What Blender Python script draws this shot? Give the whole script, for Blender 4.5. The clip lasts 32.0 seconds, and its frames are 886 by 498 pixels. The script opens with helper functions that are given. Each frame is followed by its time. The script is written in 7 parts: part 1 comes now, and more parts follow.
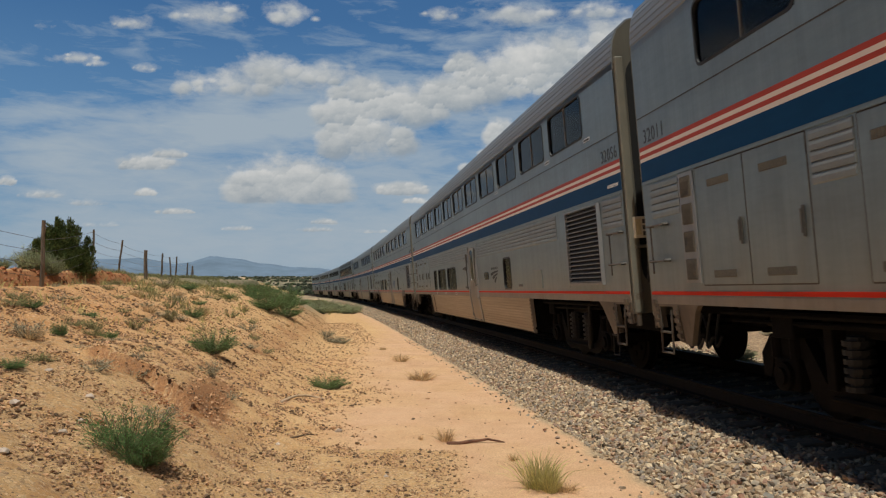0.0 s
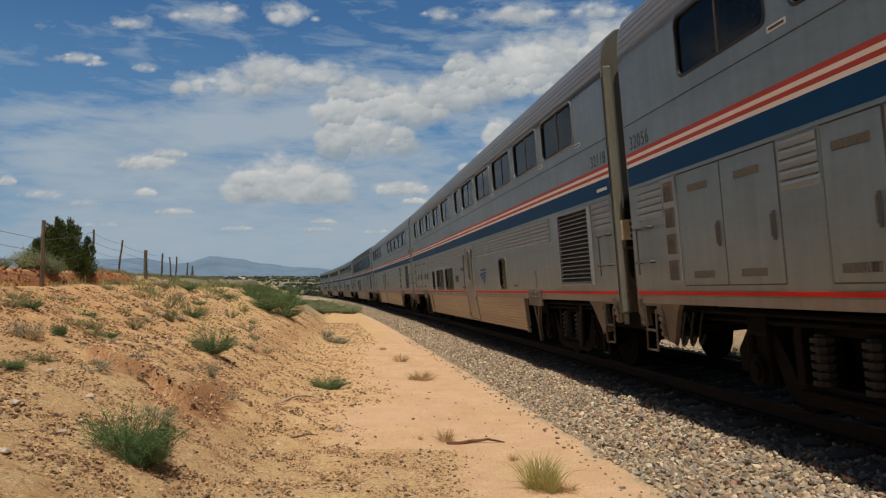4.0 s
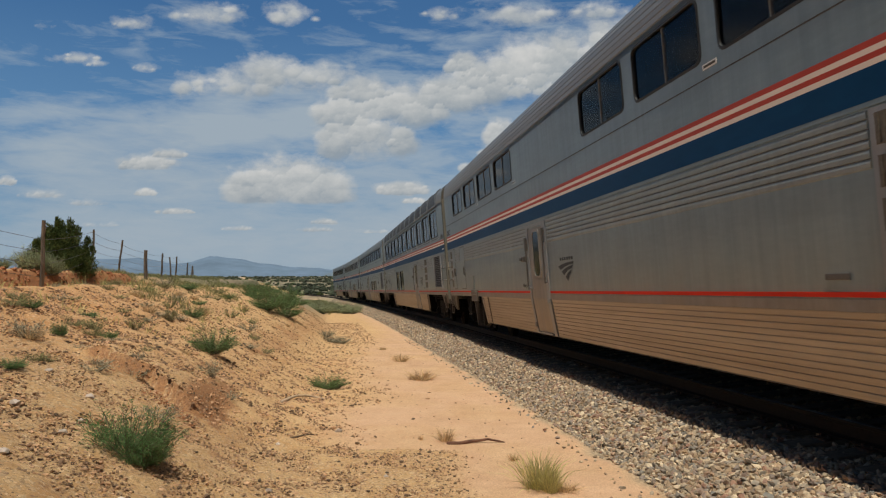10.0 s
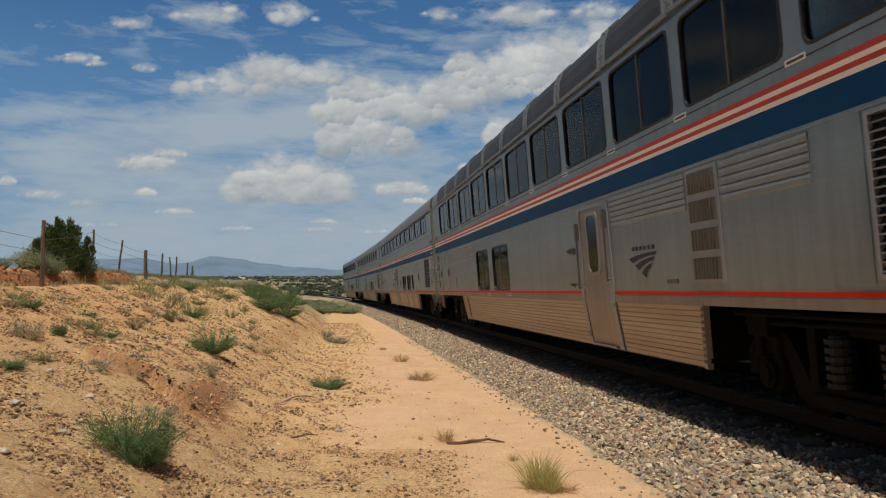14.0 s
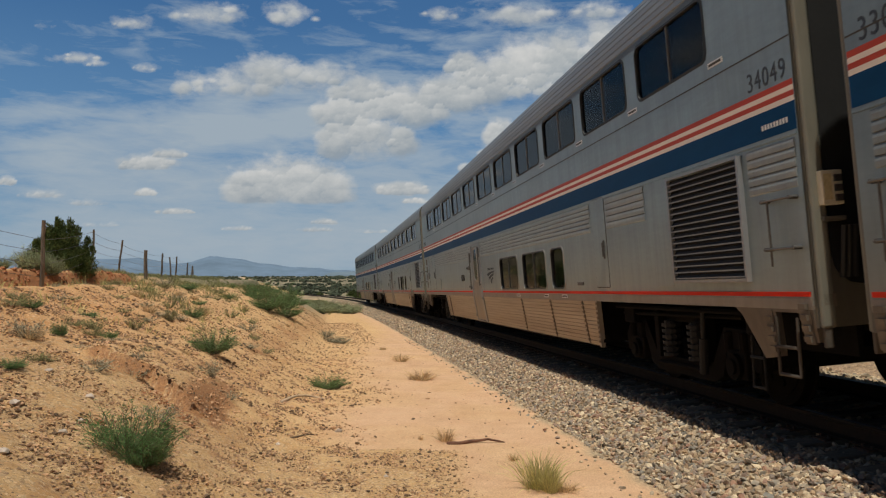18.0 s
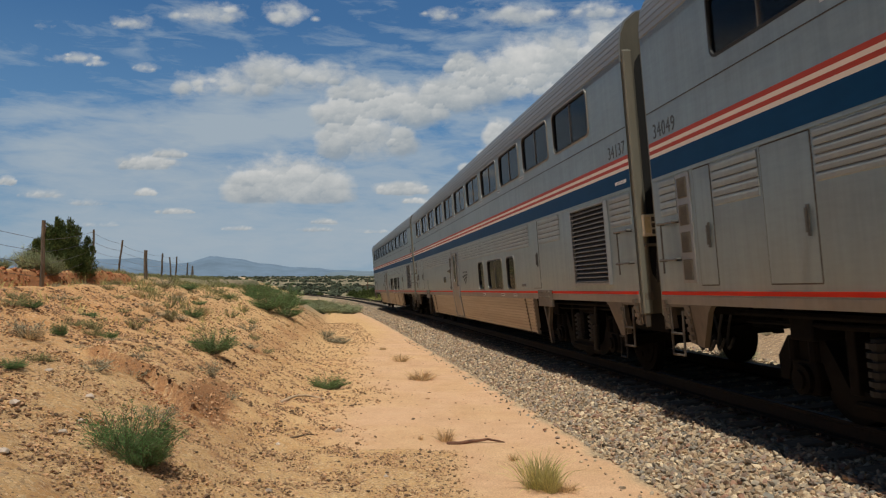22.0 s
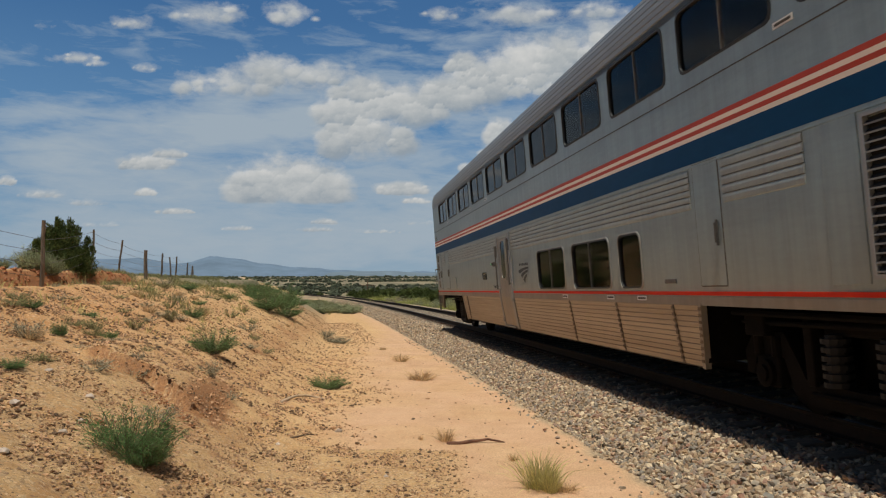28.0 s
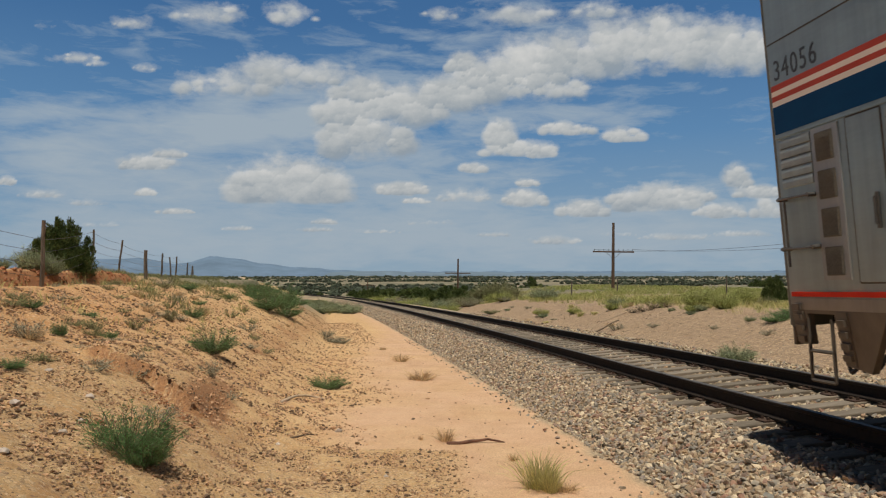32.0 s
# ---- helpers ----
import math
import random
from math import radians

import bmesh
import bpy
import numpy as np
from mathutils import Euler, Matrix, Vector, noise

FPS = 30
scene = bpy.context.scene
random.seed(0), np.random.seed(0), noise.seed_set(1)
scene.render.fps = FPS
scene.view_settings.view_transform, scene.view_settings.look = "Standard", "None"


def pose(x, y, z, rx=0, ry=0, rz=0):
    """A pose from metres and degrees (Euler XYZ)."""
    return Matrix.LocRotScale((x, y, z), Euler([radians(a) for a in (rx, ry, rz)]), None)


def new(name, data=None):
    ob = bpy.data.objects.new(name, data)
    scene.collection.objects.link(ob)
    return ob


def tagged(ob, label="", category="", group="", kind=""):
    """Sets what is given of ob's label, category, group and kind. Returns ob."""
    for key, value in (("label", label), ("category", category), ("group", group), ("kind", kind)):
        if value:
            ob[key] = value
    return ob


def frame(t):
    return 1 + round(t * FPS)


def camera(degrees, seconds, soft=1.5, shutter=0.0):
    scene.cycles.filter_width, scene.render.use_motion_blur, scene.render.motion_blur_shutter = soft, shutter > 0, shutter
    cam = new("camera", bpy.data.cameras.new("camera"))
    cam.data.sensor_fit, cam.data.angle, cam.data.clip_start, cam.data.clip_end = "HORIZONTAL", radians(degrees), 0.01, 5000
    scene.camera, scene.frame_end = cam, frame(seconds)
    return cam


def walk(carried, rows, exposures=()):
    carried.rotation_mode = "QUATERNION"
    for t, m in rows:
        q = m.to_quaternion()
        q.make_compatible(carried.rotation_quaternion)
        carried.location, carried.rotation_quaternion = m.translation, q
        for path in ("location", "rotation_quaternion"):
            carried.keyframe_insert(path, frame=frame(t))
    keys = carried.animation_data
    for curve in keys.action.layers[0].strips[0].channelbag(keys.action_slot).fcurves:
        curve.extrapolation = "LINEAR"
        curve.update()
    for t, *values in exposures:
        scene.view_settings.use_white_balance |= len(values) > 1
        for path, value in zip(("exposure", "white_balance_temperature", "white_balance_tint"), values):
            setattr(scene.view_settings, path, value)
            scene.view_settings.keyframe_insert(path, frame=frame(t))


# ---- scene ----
cam = camera(60.85, 32.0, soft=1.2, shutter=0.1)
EYE_Z = 1.297
walk(cam, [(0.0, pose(0, 0, EYE_Z, 91.953, 0, 0)), (32.0, pose(0, 0, EYE_Z, 91.953, 0, 0))])

# ---- light ----
SUN_DIR = Vector((-0.36, -1.27, 4.85)).normalized()
sun_data = bpy.data.lights.new("sun", "SUN")
sun_data.energy, sun_data.angle, sun_data.color = 4.0, radians(0.53), (1.0, 0.982, 0.885)
sun = new("sun", sun_data)
sun.rotation_mode = "QUATERNION"
sun.rotation_quaternion = SUN_DIR.to_track_quat("Z", "Y")
world = bpy.data.worlds.new("sky")
scene.world = world
world.use_nodes = True
wn = world.node_tree.nodes
sky = wn.new("ShaderNodeTexSky")
sky.sky_type, sky.sun_disc = "NISHITA", False
sky.sun_elevation = math.asin(SUN_DIR.z)
sky.sun_rotation = math.atan2(SUN_DIR.x, SUN_DIR.y)
sky.altitude, sky.dust_density = 1800, 0.8
world.node_tree.links.new(sky.outputs[0], wn["Background"].inputs[0])
wn["Background"].inputs[1].default_value = 0.028

# ---- the line of the track: metres from the camera ----
HEADING, GRADE, CANT = 0.13568, -0.020528, 0.07306
SIDE_OFF, BEND = 3.897, 0.00058375
HALF = 1.62                      # half width of a car
CENTRE = SIDE_OFF + HALF
D3 = Vector((-math.sin(HEADING), math.cos(HEADING), GRADE)).normalized()
LAT = D3.cross(Vector((0, 0, 1))).normalized()
UP0 = LAT.cross(D3)


def bend(s):
    """How far the line has swung left after s metres, and its slope."""
    e = min(abs(s), 230.0)
    return 0.5 * BEND * e * e + BEND * e * (abs(s) - e), math.copysign(BEND * e, s)


def frame_at(s):
    """Point at rail height under the near car side, tangent, canted across and up."""
    b, k = bend(s)
    d = (D3 - LAT * k).normalized()
    lat = d.cross(Vector((0, 0, 1))).normalized()
    up = lat.cross(d)
    c, n = math.cos(CANT), math.sin(CANT)
    return LAT * SIDE_OFF + D3 * s - LAT * b, d, lat * c + up * n, up * c - lat * n


def on_track(s, across, up):
    p, d, l, u = frame_at(s)
    return p + l * across + u * up


# ---- the train's travel along the line ----
KNOT_T = np.arange(0, 33, 4.0)
KNOT_S = np.array([-96.417, -70.939, -46.53, -22.979, -0.292, 22.339, 44.341, 66.086, 87.667])
REAR_0, PITCH, BODY = 93.634, 25.908, 25.12


def travel(t):
    n, h = len(KNOT_T), 4.0
    A, b = np.eye(n), np.zeros(n)
    A[0, 1] = A[-1, -2] = -1
    for i in range(1, n - 1):
        A[i, i - 1], A[i, i], A[i, i + 1] = h, 4 * h, h
        b[i] = 6 * (KNOT_S[i + 1] - 2 * KNOT_S[i] + KNOT_S[i - 1]) / h
    M = np.linalg.solve(A, b)
    i = min(int(t / h), n - 2)
    p, q = KNOT_T[i + 1] - t, t - KNOT_T[i]
    return (M[i] * p ** 3 + M[i + 1] * q ** 3) / (6 * h) + (KNOT_S[i] / h - M[i] * h / 6) * p + (KNOT_S[i + 1] / h - M[i + 1] * h / 6) * q


# ---- ground ----
def smooth(e0, e1, x):
    t = np.clip((x - e0) / (e1 - e0), 0, 1)
    return t * t * (3 - 2 * t)


def wobble(x, y, size, seed=0):
    """Cheap smooth noise from summed sines, about -1 to 1."""
    a = np.sin(x / size * 2.1 + seed) * np.cos(y / size * 1.7 - seed * 1.3)
    b = np.sin((x * 0.8 + y * 0.6) / size * 3.7 + seed * 2.1) * np.cos((x * 0.6 - y * 0.8) / size * 3.1 + seed)
    c = np.sin((x * 0.3 - y * 0.95) / size * 7.3 + seed * 0.7) * np.cos((x * 0.95 + y * 0.3) / size * 6.7)
    return a * 0.55 + b * 0.3 + c * 0.15


def ground_vs(v, s):
    """Height of the ground v metres right of the camera's line along the track, s metres on."""
    v, s = np.asarray(v, float), np.asarray(s, float)
    rail = np.where(s < 420, GRADE * s, GRADE * 420)
    # track bed
    top = rail - 0.232 + CANT * (v - SIDE_OFF) - 0.02 * smooth(4.2, 4.5, v) * smooth(7.0, 6.7, v)
    bed = np.where(v < 4.0, rail - 0.21 - (4.0 - v) / 1.75, np.where(v < 4.15, rail - 0.21 - 0.22 * (v - 4.0), top))
    bed = np.where(v > 7.5, rail + 0.06 - (v - 7.5) / 1.8, bed)
    sand = rail - 0.67 + 0.03 * wobble(v, s, 1.6, 2)
    # bank on the near side
    edge = 0.15 + 0.35 * wobble(s, v * 0.3, 5.0, 1) + 1.1 * smooth(20, 38, s)
    rise = np.clip(edge - v, 0, 40)
    bank = 0.35 * rise * smooth(-0.3, 2.3, rise)
    bank = np.where(bank > 1.8, 1.8 + 0.03 * (bank - 1.8), bank)
    fall = smooth(52, 66, s + 0.8 * v)
    left = -0.67 + (-0.004 - 0.0165 * smooth(4.5, 0.0, rise)) * s + bank + 0.05 * wobble(v, s, 1.1, 3) * smooth(0.2, 1.5, rise)
    lip = 9.05 + 0.3 * wobble(v, v * 0.3, 0.9, 8) + 0.07 * wobble(v, v * 0.2, 0.16, 3) - 0.25 * (v + 2.2)
    ledge = 0.22 * smooth(lip - 0.05, lip + 0.02, s) * smooth(lip + 3.2, lip + 0.5, s) * smooth(-3.2, -2.6, v) * smooth(-1.3, -1.75, v)
    left = left + ledge - smooth(15, 50, s) * 0.55
    left = left - 0.2 * smooth(-5.2, -6.6, v) * smooth(13, 18, s) * smooth(36, 29, s)
    left = left * (1 - fall) + (rail - 0.67) * fall

    # the upland behind a small cut bank, where the fence runs
    upland = 1.44 - 0.0105 * np.clip(s - 20, 0, 80) + 0.05 * wobble(v, s, 2.5, 13)
    crag = 0.28 * wobble(s, v * 0.5, 1.5, 4) + 0.10 * wobble(s, v, 0.45, 14)
    wide = smooth(26, 38, s)
    m = smooth(-6.95, -7.45 - 2.2 * wide, v + crag * (1 - wide))
    left = left * (1 - m) + upland * m
    near = np.where(v < edge, np.maximum(left, sand), sand)
    near = np.where(v > 2.0, np.maximum(sand, bed), near)
    # bank on the far side
    fade = smooth(78, 52, s)
    hump = rail - 0.45 + (1.15 * fade - 0.1) * smooth(9.0, 14.0, v) + 0.05 * wobble(v, s, 1.7, 5)
    plate = np.clip(v - 14, 0, 60)
    flat = -0.15 + 0.16 * wobble(v, s, 6.0, 6)
    mix = smooth(0, 11, plate) * smooth(115, 85, s)
    hump = hump * (1 - mix) + flat * mix
    z = np.where(v > 6.5, np.maximum(bed, hump), near)
    # the valley beyond
    far = np.hypot(v, s)
    plain = -8.3 + 1.6 * wobble(v, s, 170.0, 9) * smooth(250, 700, far) + 5.0 * smooth(0.2, 0.9, wobble(v + 300, s, 900.0, 3)) * smooth(900, 1600, far)
    away = smooth(85, 320, far) * smooth(10, 60, np.abs(v - 5.5) + 0.12 * np.clip(s - 60, 0, 900))
    return z * (1 - away) + plain * away


def place_vs(v, s):
    """World x, y of the point (v, s)."""
    b = np.where(np.abs(s) < 230, 0.5 * BEND * s * s, 0.5 * BEND * 230 ** 2 + BEND * 230 * (np.abs(s) - 230))
    a = v - b * np.where(s > 0, 1, 1)
    return a * LAT.x + s * D3.x, a * LAT.y + s * D3.y


def vs_of(x, y):
    """The (v, s) of a world point."""
    s = x * -math.sin(HEADING) + y * math.cos(HEADING)
    v = x * LAT.x + y * LAT.y
    return v + bend(s)[0], s


def ground(x, y):
    v, s = vs_of(x, y)
    return float(ground_vs(v, s))



# ---- helpers of this scene ----
def mesh_of(name, bm):
    me = bpy.data.meshes.new(name)
    bm.to_mesh(me)
    bm.free()
    return me


def part(name, bm, material, parent, label="", smooth_faces=False):
    """One mesh object under a thing or part. bm may be a bmesh or a mesh to share."""
    me = bm
    if not isinstance(bm, bpy.types.Mesh):
        me = mesh_of(name, bm)
    if material is not None and not me.materials:
        me.materials.append(material)
    if smooth_faces:
        for f in me.polygons:
            f.use_smooth = True
    ob = new(name, me)
    ob.parent = parent
    if label:
        ob["label"] = label
    return ob


def box(bm, x0, x1, y0, y1, z0, z1, bevel=0.0):
    r = bmesh.ops.create_cube(bm, size=1.0)
    for q in r["verts"]:
        q.co = Vector(((x0 + x1) / 2 + q.co.x * (x1 - x0), (y0 + y1) / 2 + q.co.y * (y1 - y0), (z0 + z1) / 2 + q.co.z * (z1 - z0)))
    if bevel > 0:
        es = list({e for q in r["verts"] for e in q.link_edges})
        bmesh.ops.bevel(bm, geom=es, offset=bevel, segments=2, affect="EDGES", profile=0.5)
    return bm


def box_bm(*a, **k):
    return box(bmesh.new(), *a, **k)


def tube(bm, a, b, r0, r1=None, n=8, caps=True):
    """A straight tapered bar from a to b."""
    a, b = Vector(a), Vector(b)
    r1 = r0 if r1 is None else r1
    q = (b - a).to_track_quat("Z", "Y")
    rings = []
    for p, r in ((a, r0), (b, r1)):
        rings.append([bm.verts.new(p + q @ Vector((r * math.cos(2 * math.pi * i / n), r * math.sin(2 * math.pi * i / n), 0))) for i in range(n)])
    for i in range(n):
        bm.faces.new((rings[0][i], rings[0][(i + 1) % n], rings[1][(i + 1) % n], rings[1][i]))
    if caps:
        bm.faces.new(rings[0][::-1])
        bm.faces.new(rings[1])
    return bm


def extrude_profile(bm, pts, x0, x1, closed=True, caps=True):
    """Sweeps a (y, z) outline from x0 to x1."""
    a = [bm.verts.new((x0, y, z)) for y, z in pts]
    b = [bm.verts.new((x1, y, z)) for y, z in pts]
    n = len(pts)
    for i in range(n if closed else n - 1):
        j = (i + 1) % n
        bm.faces.new((a[i], a[j], b[j], b[i]))
    if closed and caps:
        bm.faces.new(a[::-1])
        bm.faces.new(b)
    return bm


def plate(bm, outline, y0, y1):
    """An (x, z) outline as a plate between y0 and y1."""
    a = [bm.verts.new((x, y0, z)) for x, z in outline]
    b = [bm.verts.new((x, y1, z)) for x, z in outline]
    n = len(outline)
    for i in range(n):
        j = (i + 1) % n
        bm.faces.new((a[i], b[i], b[j], a[j]))
    bm.faces.new(a)
    bm.faces.new(b[::-1])
    bmesh.ops.recalc_face_normals(bm, faces=bm.faces)
    return bm


def rounded(x0, x1, z0, z1, r, n=4):
    """Corner points of a rounded rectangle."""
    pts = []
    for cx, cz, a0 in ((x1 - r, z1 - r, 0), (x0 + r, z1 - r, 90), (x0 + r, z0 + r, 180), (x1 - r, z0 + r, 270)):
        for i in range(n + 1):
            a = radians(a0 + 90 * i / n)
            pts.append((cx + r * math.cos(a), cz + r * math.sin(a)))
    return pts


def ring_frame(bm, w, h, r, band, y0, y1):
    """A rounded window frame: outer size w x h, centred, between y0 (outside) and y1."""
    o = rounded(-w / 2, w / 2, -h / 2, h / 2, r)
    i = rounded(-w / 2 + band, w / 2 - band, -h / 2 + band, h / 2 - band, max(0.01, r - band * 0.4))
    n = len(o)
    vs = []
    for pts, y in ((o, y1), (o, y0 + 0.004), (i, y0), (i, y1)):
        vs.append([bm.verts.new((x, y, z)) for x, z in pts])
    for k in range(3):
        for q in range(n):
            bm.faces.new((vs[k][q], vs[k][(q + 1) % n], vs[k + 1][(q + 1) % n], vs[k + 1][q]))
    bmesh.ops.recalc_face_normals(bm, faces=bm.faces)
    return bm


def text_mesh(name, body, size, material, extrude=0.002):
    """Lettering as a mesh, in the plane x-y, from the built-in font."""
    cu = bpy.data.curves.new(name, "FONT")
    cu.body, cu.size, cu.extrude, cu.align_x = body, size, extrude, "CENTER"
    cu.resolution_u = 3
    ob = bpy.data.objects.new(name, cu)
    me = bpy.data.meshes.new_from_object(ob)
    bpy.data.objects.remove(ob)
    me.materials.clear()
    me.materials.append(material)
    return me


# ---- materials ----
def material(name, colour, rough=0.6, metal=0.0, spread=0.25, grain=30.0, bump=0.0, blotch=2.0, alt=None, alt_amount=0.5, spec=0.5, per_object=0.0, stretch=(1, 1, 1), bump_scale=None):
    """A surface with variation at two scales: blotches towards alt, and fine grain."""
    m = bpy.data.materials.new(name)
    m.use_nodes = True
    nt = m.node_tree
    N, L = nt.nodes, nt.links
    b = N["Principled BSDF"]
    co = N.new("ShaderNodeTexCoord")
    mp = N.new("ShaderNodeMapping")
    mp.inputs["Scale"].default_value = stretch
    L.new(co.outputs["Object"], mp.inputs[0])
    n1, n2 = N.new("ShaderNodeTexNoise"), N.new("ShaderNodeTexNoise")
    for n_, sc, de in ((n1, blotch, 5), (n2, grain, 6)):
        n_.inputs["Scale"].default_value, n_.inputs["Detail"].default_value, n_.inputs["Roughness"].default_value = sc, de, 0.62
        L.new(mp.outputs[0], n_.inputs["Vector"])
    ramp = N.new("ShaderNodeValToRGB")
    ramp.color_ramp.elements[0].position, ramp.color_ramp.elements[1].position = 0.38, 0.68
    L.new(n1.outputs[0], ramp.inputs[0])
    mix = N.new("ShaderNodeMix")
    mix.data_type = "RGBA"
    mix.inputs["A"].default_value = (*colour, 1)
    mix.inputs["B"].default_value = (*(alt or tuple(c * 0.7 for c in colour)), 1)
    sc = N.new("ShaderNodeMath")
    sc.operation = "MULTIPLY"
    sc.inputs[1].default_value = alt_amount
    L.new(ramp.outputs[0], sc.inputs[0])
    L.new(sc.outputs[0], mix.inputs["Factor"])
    val = N.new("ShaderNodeMapRange")
    val.inputs["From Min"].default_value, val.inputs["From Max"].default_value = 0.25, 0.75
    val.inputs["To Min"].default_value, val.inputs["To Max"].default_value = 1 - spread, 1 + spread
    L.new(n2.outputs[0], val.inputs[0])
    hsv = N.new("ShaderNodeHueSaturation")
    L.new(mix.outputs["Result"], hsv.inputs["Color"])
    last = val.outputs[0]
    if per_object:
        oi = N.new("ShaderNodeObjectInfo")
        pr = N.new("ShaderNodeMapRange")
        pr.inputs["To Min"].default_value, pr.inputs["To Max"].default_value = 1 - per_object, 1 + per_object
        L.new(oi.outputs["Random"], pr.inputs[0])
        mu = N.new("ShaderNodeMath")
        mu.operation = "MULTIPLY"
        L.new(pr.outputs[0], mu.inputs[0])
        L.new(last, mu.inputs[1])
        last = mu.outputs[0]
    L.new(last, hsv.inputs["Value"])
    L.new(hsv.outputs[0], b.inputs["Base Color"])
    b.inputs["Metallic"].default_value = metal
    b.inputs["Specular IOR Level"].default_value = spec
    ro = N.new("ShaderNodeMapRange")
    ro.inputs["To Min"].default_value, ro.inputs["To Max"].default_value = max(0.02, rough - 0.1), min(1, rough + 0.1)
    L.new(n1.outputs[0], ro.inputs[0])
    L.new(ro.outputs[0], b.inputs["Roughness"])
    if bump:
        bp = N.new("ShaderNodeBump")
        bp.inputs["Strength"].default_value, bp.inputs["Distance"].default_value = 1.0, bump
        src = n2
        if bump_scale:
            src = N.new("ShaderNodeTexNoise")
            src.inputs["Scale"].default_value, src.inputs["Detail"].default_value = bump_scale, 6
            L.new(mp.outputs[0], src.inputs["Vector"])
        L.new(src.outputs[0], bp.inputs["Height"])
        L.new(bp.outputs[0], b.inputs["Normal"])
    return m


def island_tint(m, amount):
    """Lets each loose piece of a joined mesh differ in value."""
    nt = m.node_tree
    N, L = nt.nodes, nt.links
    b = N["Principled BSDF"]
    src = b.inputs["Base Color"].links[0].from_socket
    g = N.new("ShaderNodeNewGeometry")
    r = N.new("ShaderNodeMapRange")
    r.inputs["To Min"].default_value, r.inputs["To Max"].default_value = 1 - amount, 1 + amount
    L.new(g.outputs["Random Per Island"], r.inputs[0])
    h = N.new("ShaderNodeHueSaturation")
    L.new(src, h.inputs["Color"])
    L.new(r.outputs[0], h.inputs["Value"])
    L.new(h.outputs[0], b.inputs["Base Color"])
    return m


def dust_low(m, colour, top=2.5, bottom=1.15, amount=0.75):
    """Road dust thrown up on the lower side, patchy, thicker towards the sill."""
    nt = m.node_tree
    N, L = nt.nodes, nt.links
    b = N["Principled BSDF"]
    src = b.inputs["Base Color"].links[0].from_socket
    co = N.new("ShaderNodeTexCoord")
    xyz = N.new("ShaderNodeSeparateXYZ")
    L.new(co.outputs["Object"], xyz.inputs[0])
    r = N.new("ShaderNodeMapRange")
    for k, v in (("From Min", top), ("From Max", bottom), ("To Min", 0.0), ("To Max", amount)):
        r.inputs[k].default_value = v
    L.new(xyz.outputs["Z"], r.inputs[0])
    mp = N.new("ShaderNodeMapping")
    mp.inputs["Scale"].default_value = (1.0, 1.0, 0.5)
    L.new(co.outputs["Object"], mp.inputs[0])
    n = N.new("ShaderNodeTexNoise")
    n.inputs["Scale"].default_value, n.inputs["Detail"].default_value = 2.3, 7
    L.new(mp.outputs[0], n.inputs["Vector"])
    w = N.new("ShaderNodeMapRange")
    for k, v in (("From Min", 0.3), ("From Max", 0.7), ("To Min", 0.45), ("To Max", 1.0)):
        w.inputs[k].default_value = v
    L.new(n.outputs[0], w.inputs[0])
    mu = N.new("ShaderNodeMath")
    mu.operation = "MULTIPLY"
    L.new(r.outputs[0], mu.inputs[0])
    L.new(w.outputs[0], mu.inputs[1])
    mx = N.new("ShaderNodeMix")
    mx.data_type = "RGBA"
    L.new(mu.outputs[0], mx.inputs["Factor"])
    L.new(src, mx.inputs["A"])
    mx.inputs["B"].default_value = (*colour, 1)
    # rain streaks down the sheet
    m2 = N.new("ShaderNodeMapping")
    m2.inputs["Scale"].default_value = (5.0, 1.0, 0.35)
    L.new(co.outputs["Object"], m2.inputs[0])
    n2 = N.new("ShaderNodeTexNoise")
    n2.inputs["Scale"].default_value, n2.inputs["Detail"].default_value, n2.inputs["Roughness"].default_value = 1.6, 8, 0.7
    L.new(m2.outputs[0], n2.inputs["Vector"])
    w2 = N.new("ShaderNodeMapRange")
    for k, v in (("From Min", 0.35), ("From Max", 0.65), ("To Min", 0.9), ("To Max", 1.08)):
        w2.inputs[k].default_value = v
    L.new(n2.outputs[0], w2.inputs[0])
    h2 = N.new("ShaderNodeHueSaturation")
    L.new(mx.outputs["Result"], h2.inputs["Color"])
    L.new(w2.outputs[0], h2.inputs["Value"])
    L.new(h2.outputs[0], b.inputs["Base Color"])
    return m


STEEL_L = dust_low(material("stainless_steel_dusty", (0.2415, 0.3040, 0.3210), 0.42, 0.35, 0.07, 14, 0.0005, 0.8, (0.215, 0.268, 0.288), 0.7, stretch=(0.35, 1, 1.6)), (0.295, 0.285, 0.23), 2.3, 1.15, 0.6)
# Darker tone for the cars that are not coaches.
STEEL_D = dust_low(material("stainless_steel_darker", (0.1979, 0.2480, 0.2620), 0.42, 0.35, 0.07, 14, 0.0005, 0.8, (0.162, 0.205, 0.222), 0.7, stretch=(0.35, 1, 1.6)), (0.25, 0.24, 0.20), 2.3, 1.15, 0.6)
STEEL = STEEL_L
STEEL_RIB_L = dust_low(material("ribbed_stainless", (0.2881, 0.3530, 0.3630), 0.5, 0.3, 0.08, 10, 0, 0.7, (0.29, 0.295, 0.29), 0.6, stretch=(0.2, 1, 2)), (0.31, 0.285, 0.245), 2.7, 1.15, 0.5)
STEEL_RIB_D = dust_low(material("ribbed_stainless_darker", (0.2309, 0.2830, 0.2930), 0.5, 0.3, 0.08, 10, 0, 0.7, (0.24, 0.24, 0.235), 0.6, stretch=(0.2, 1, 2)), (0.255, 0.235, 0.205), 2.7, 1.15, 0.5)
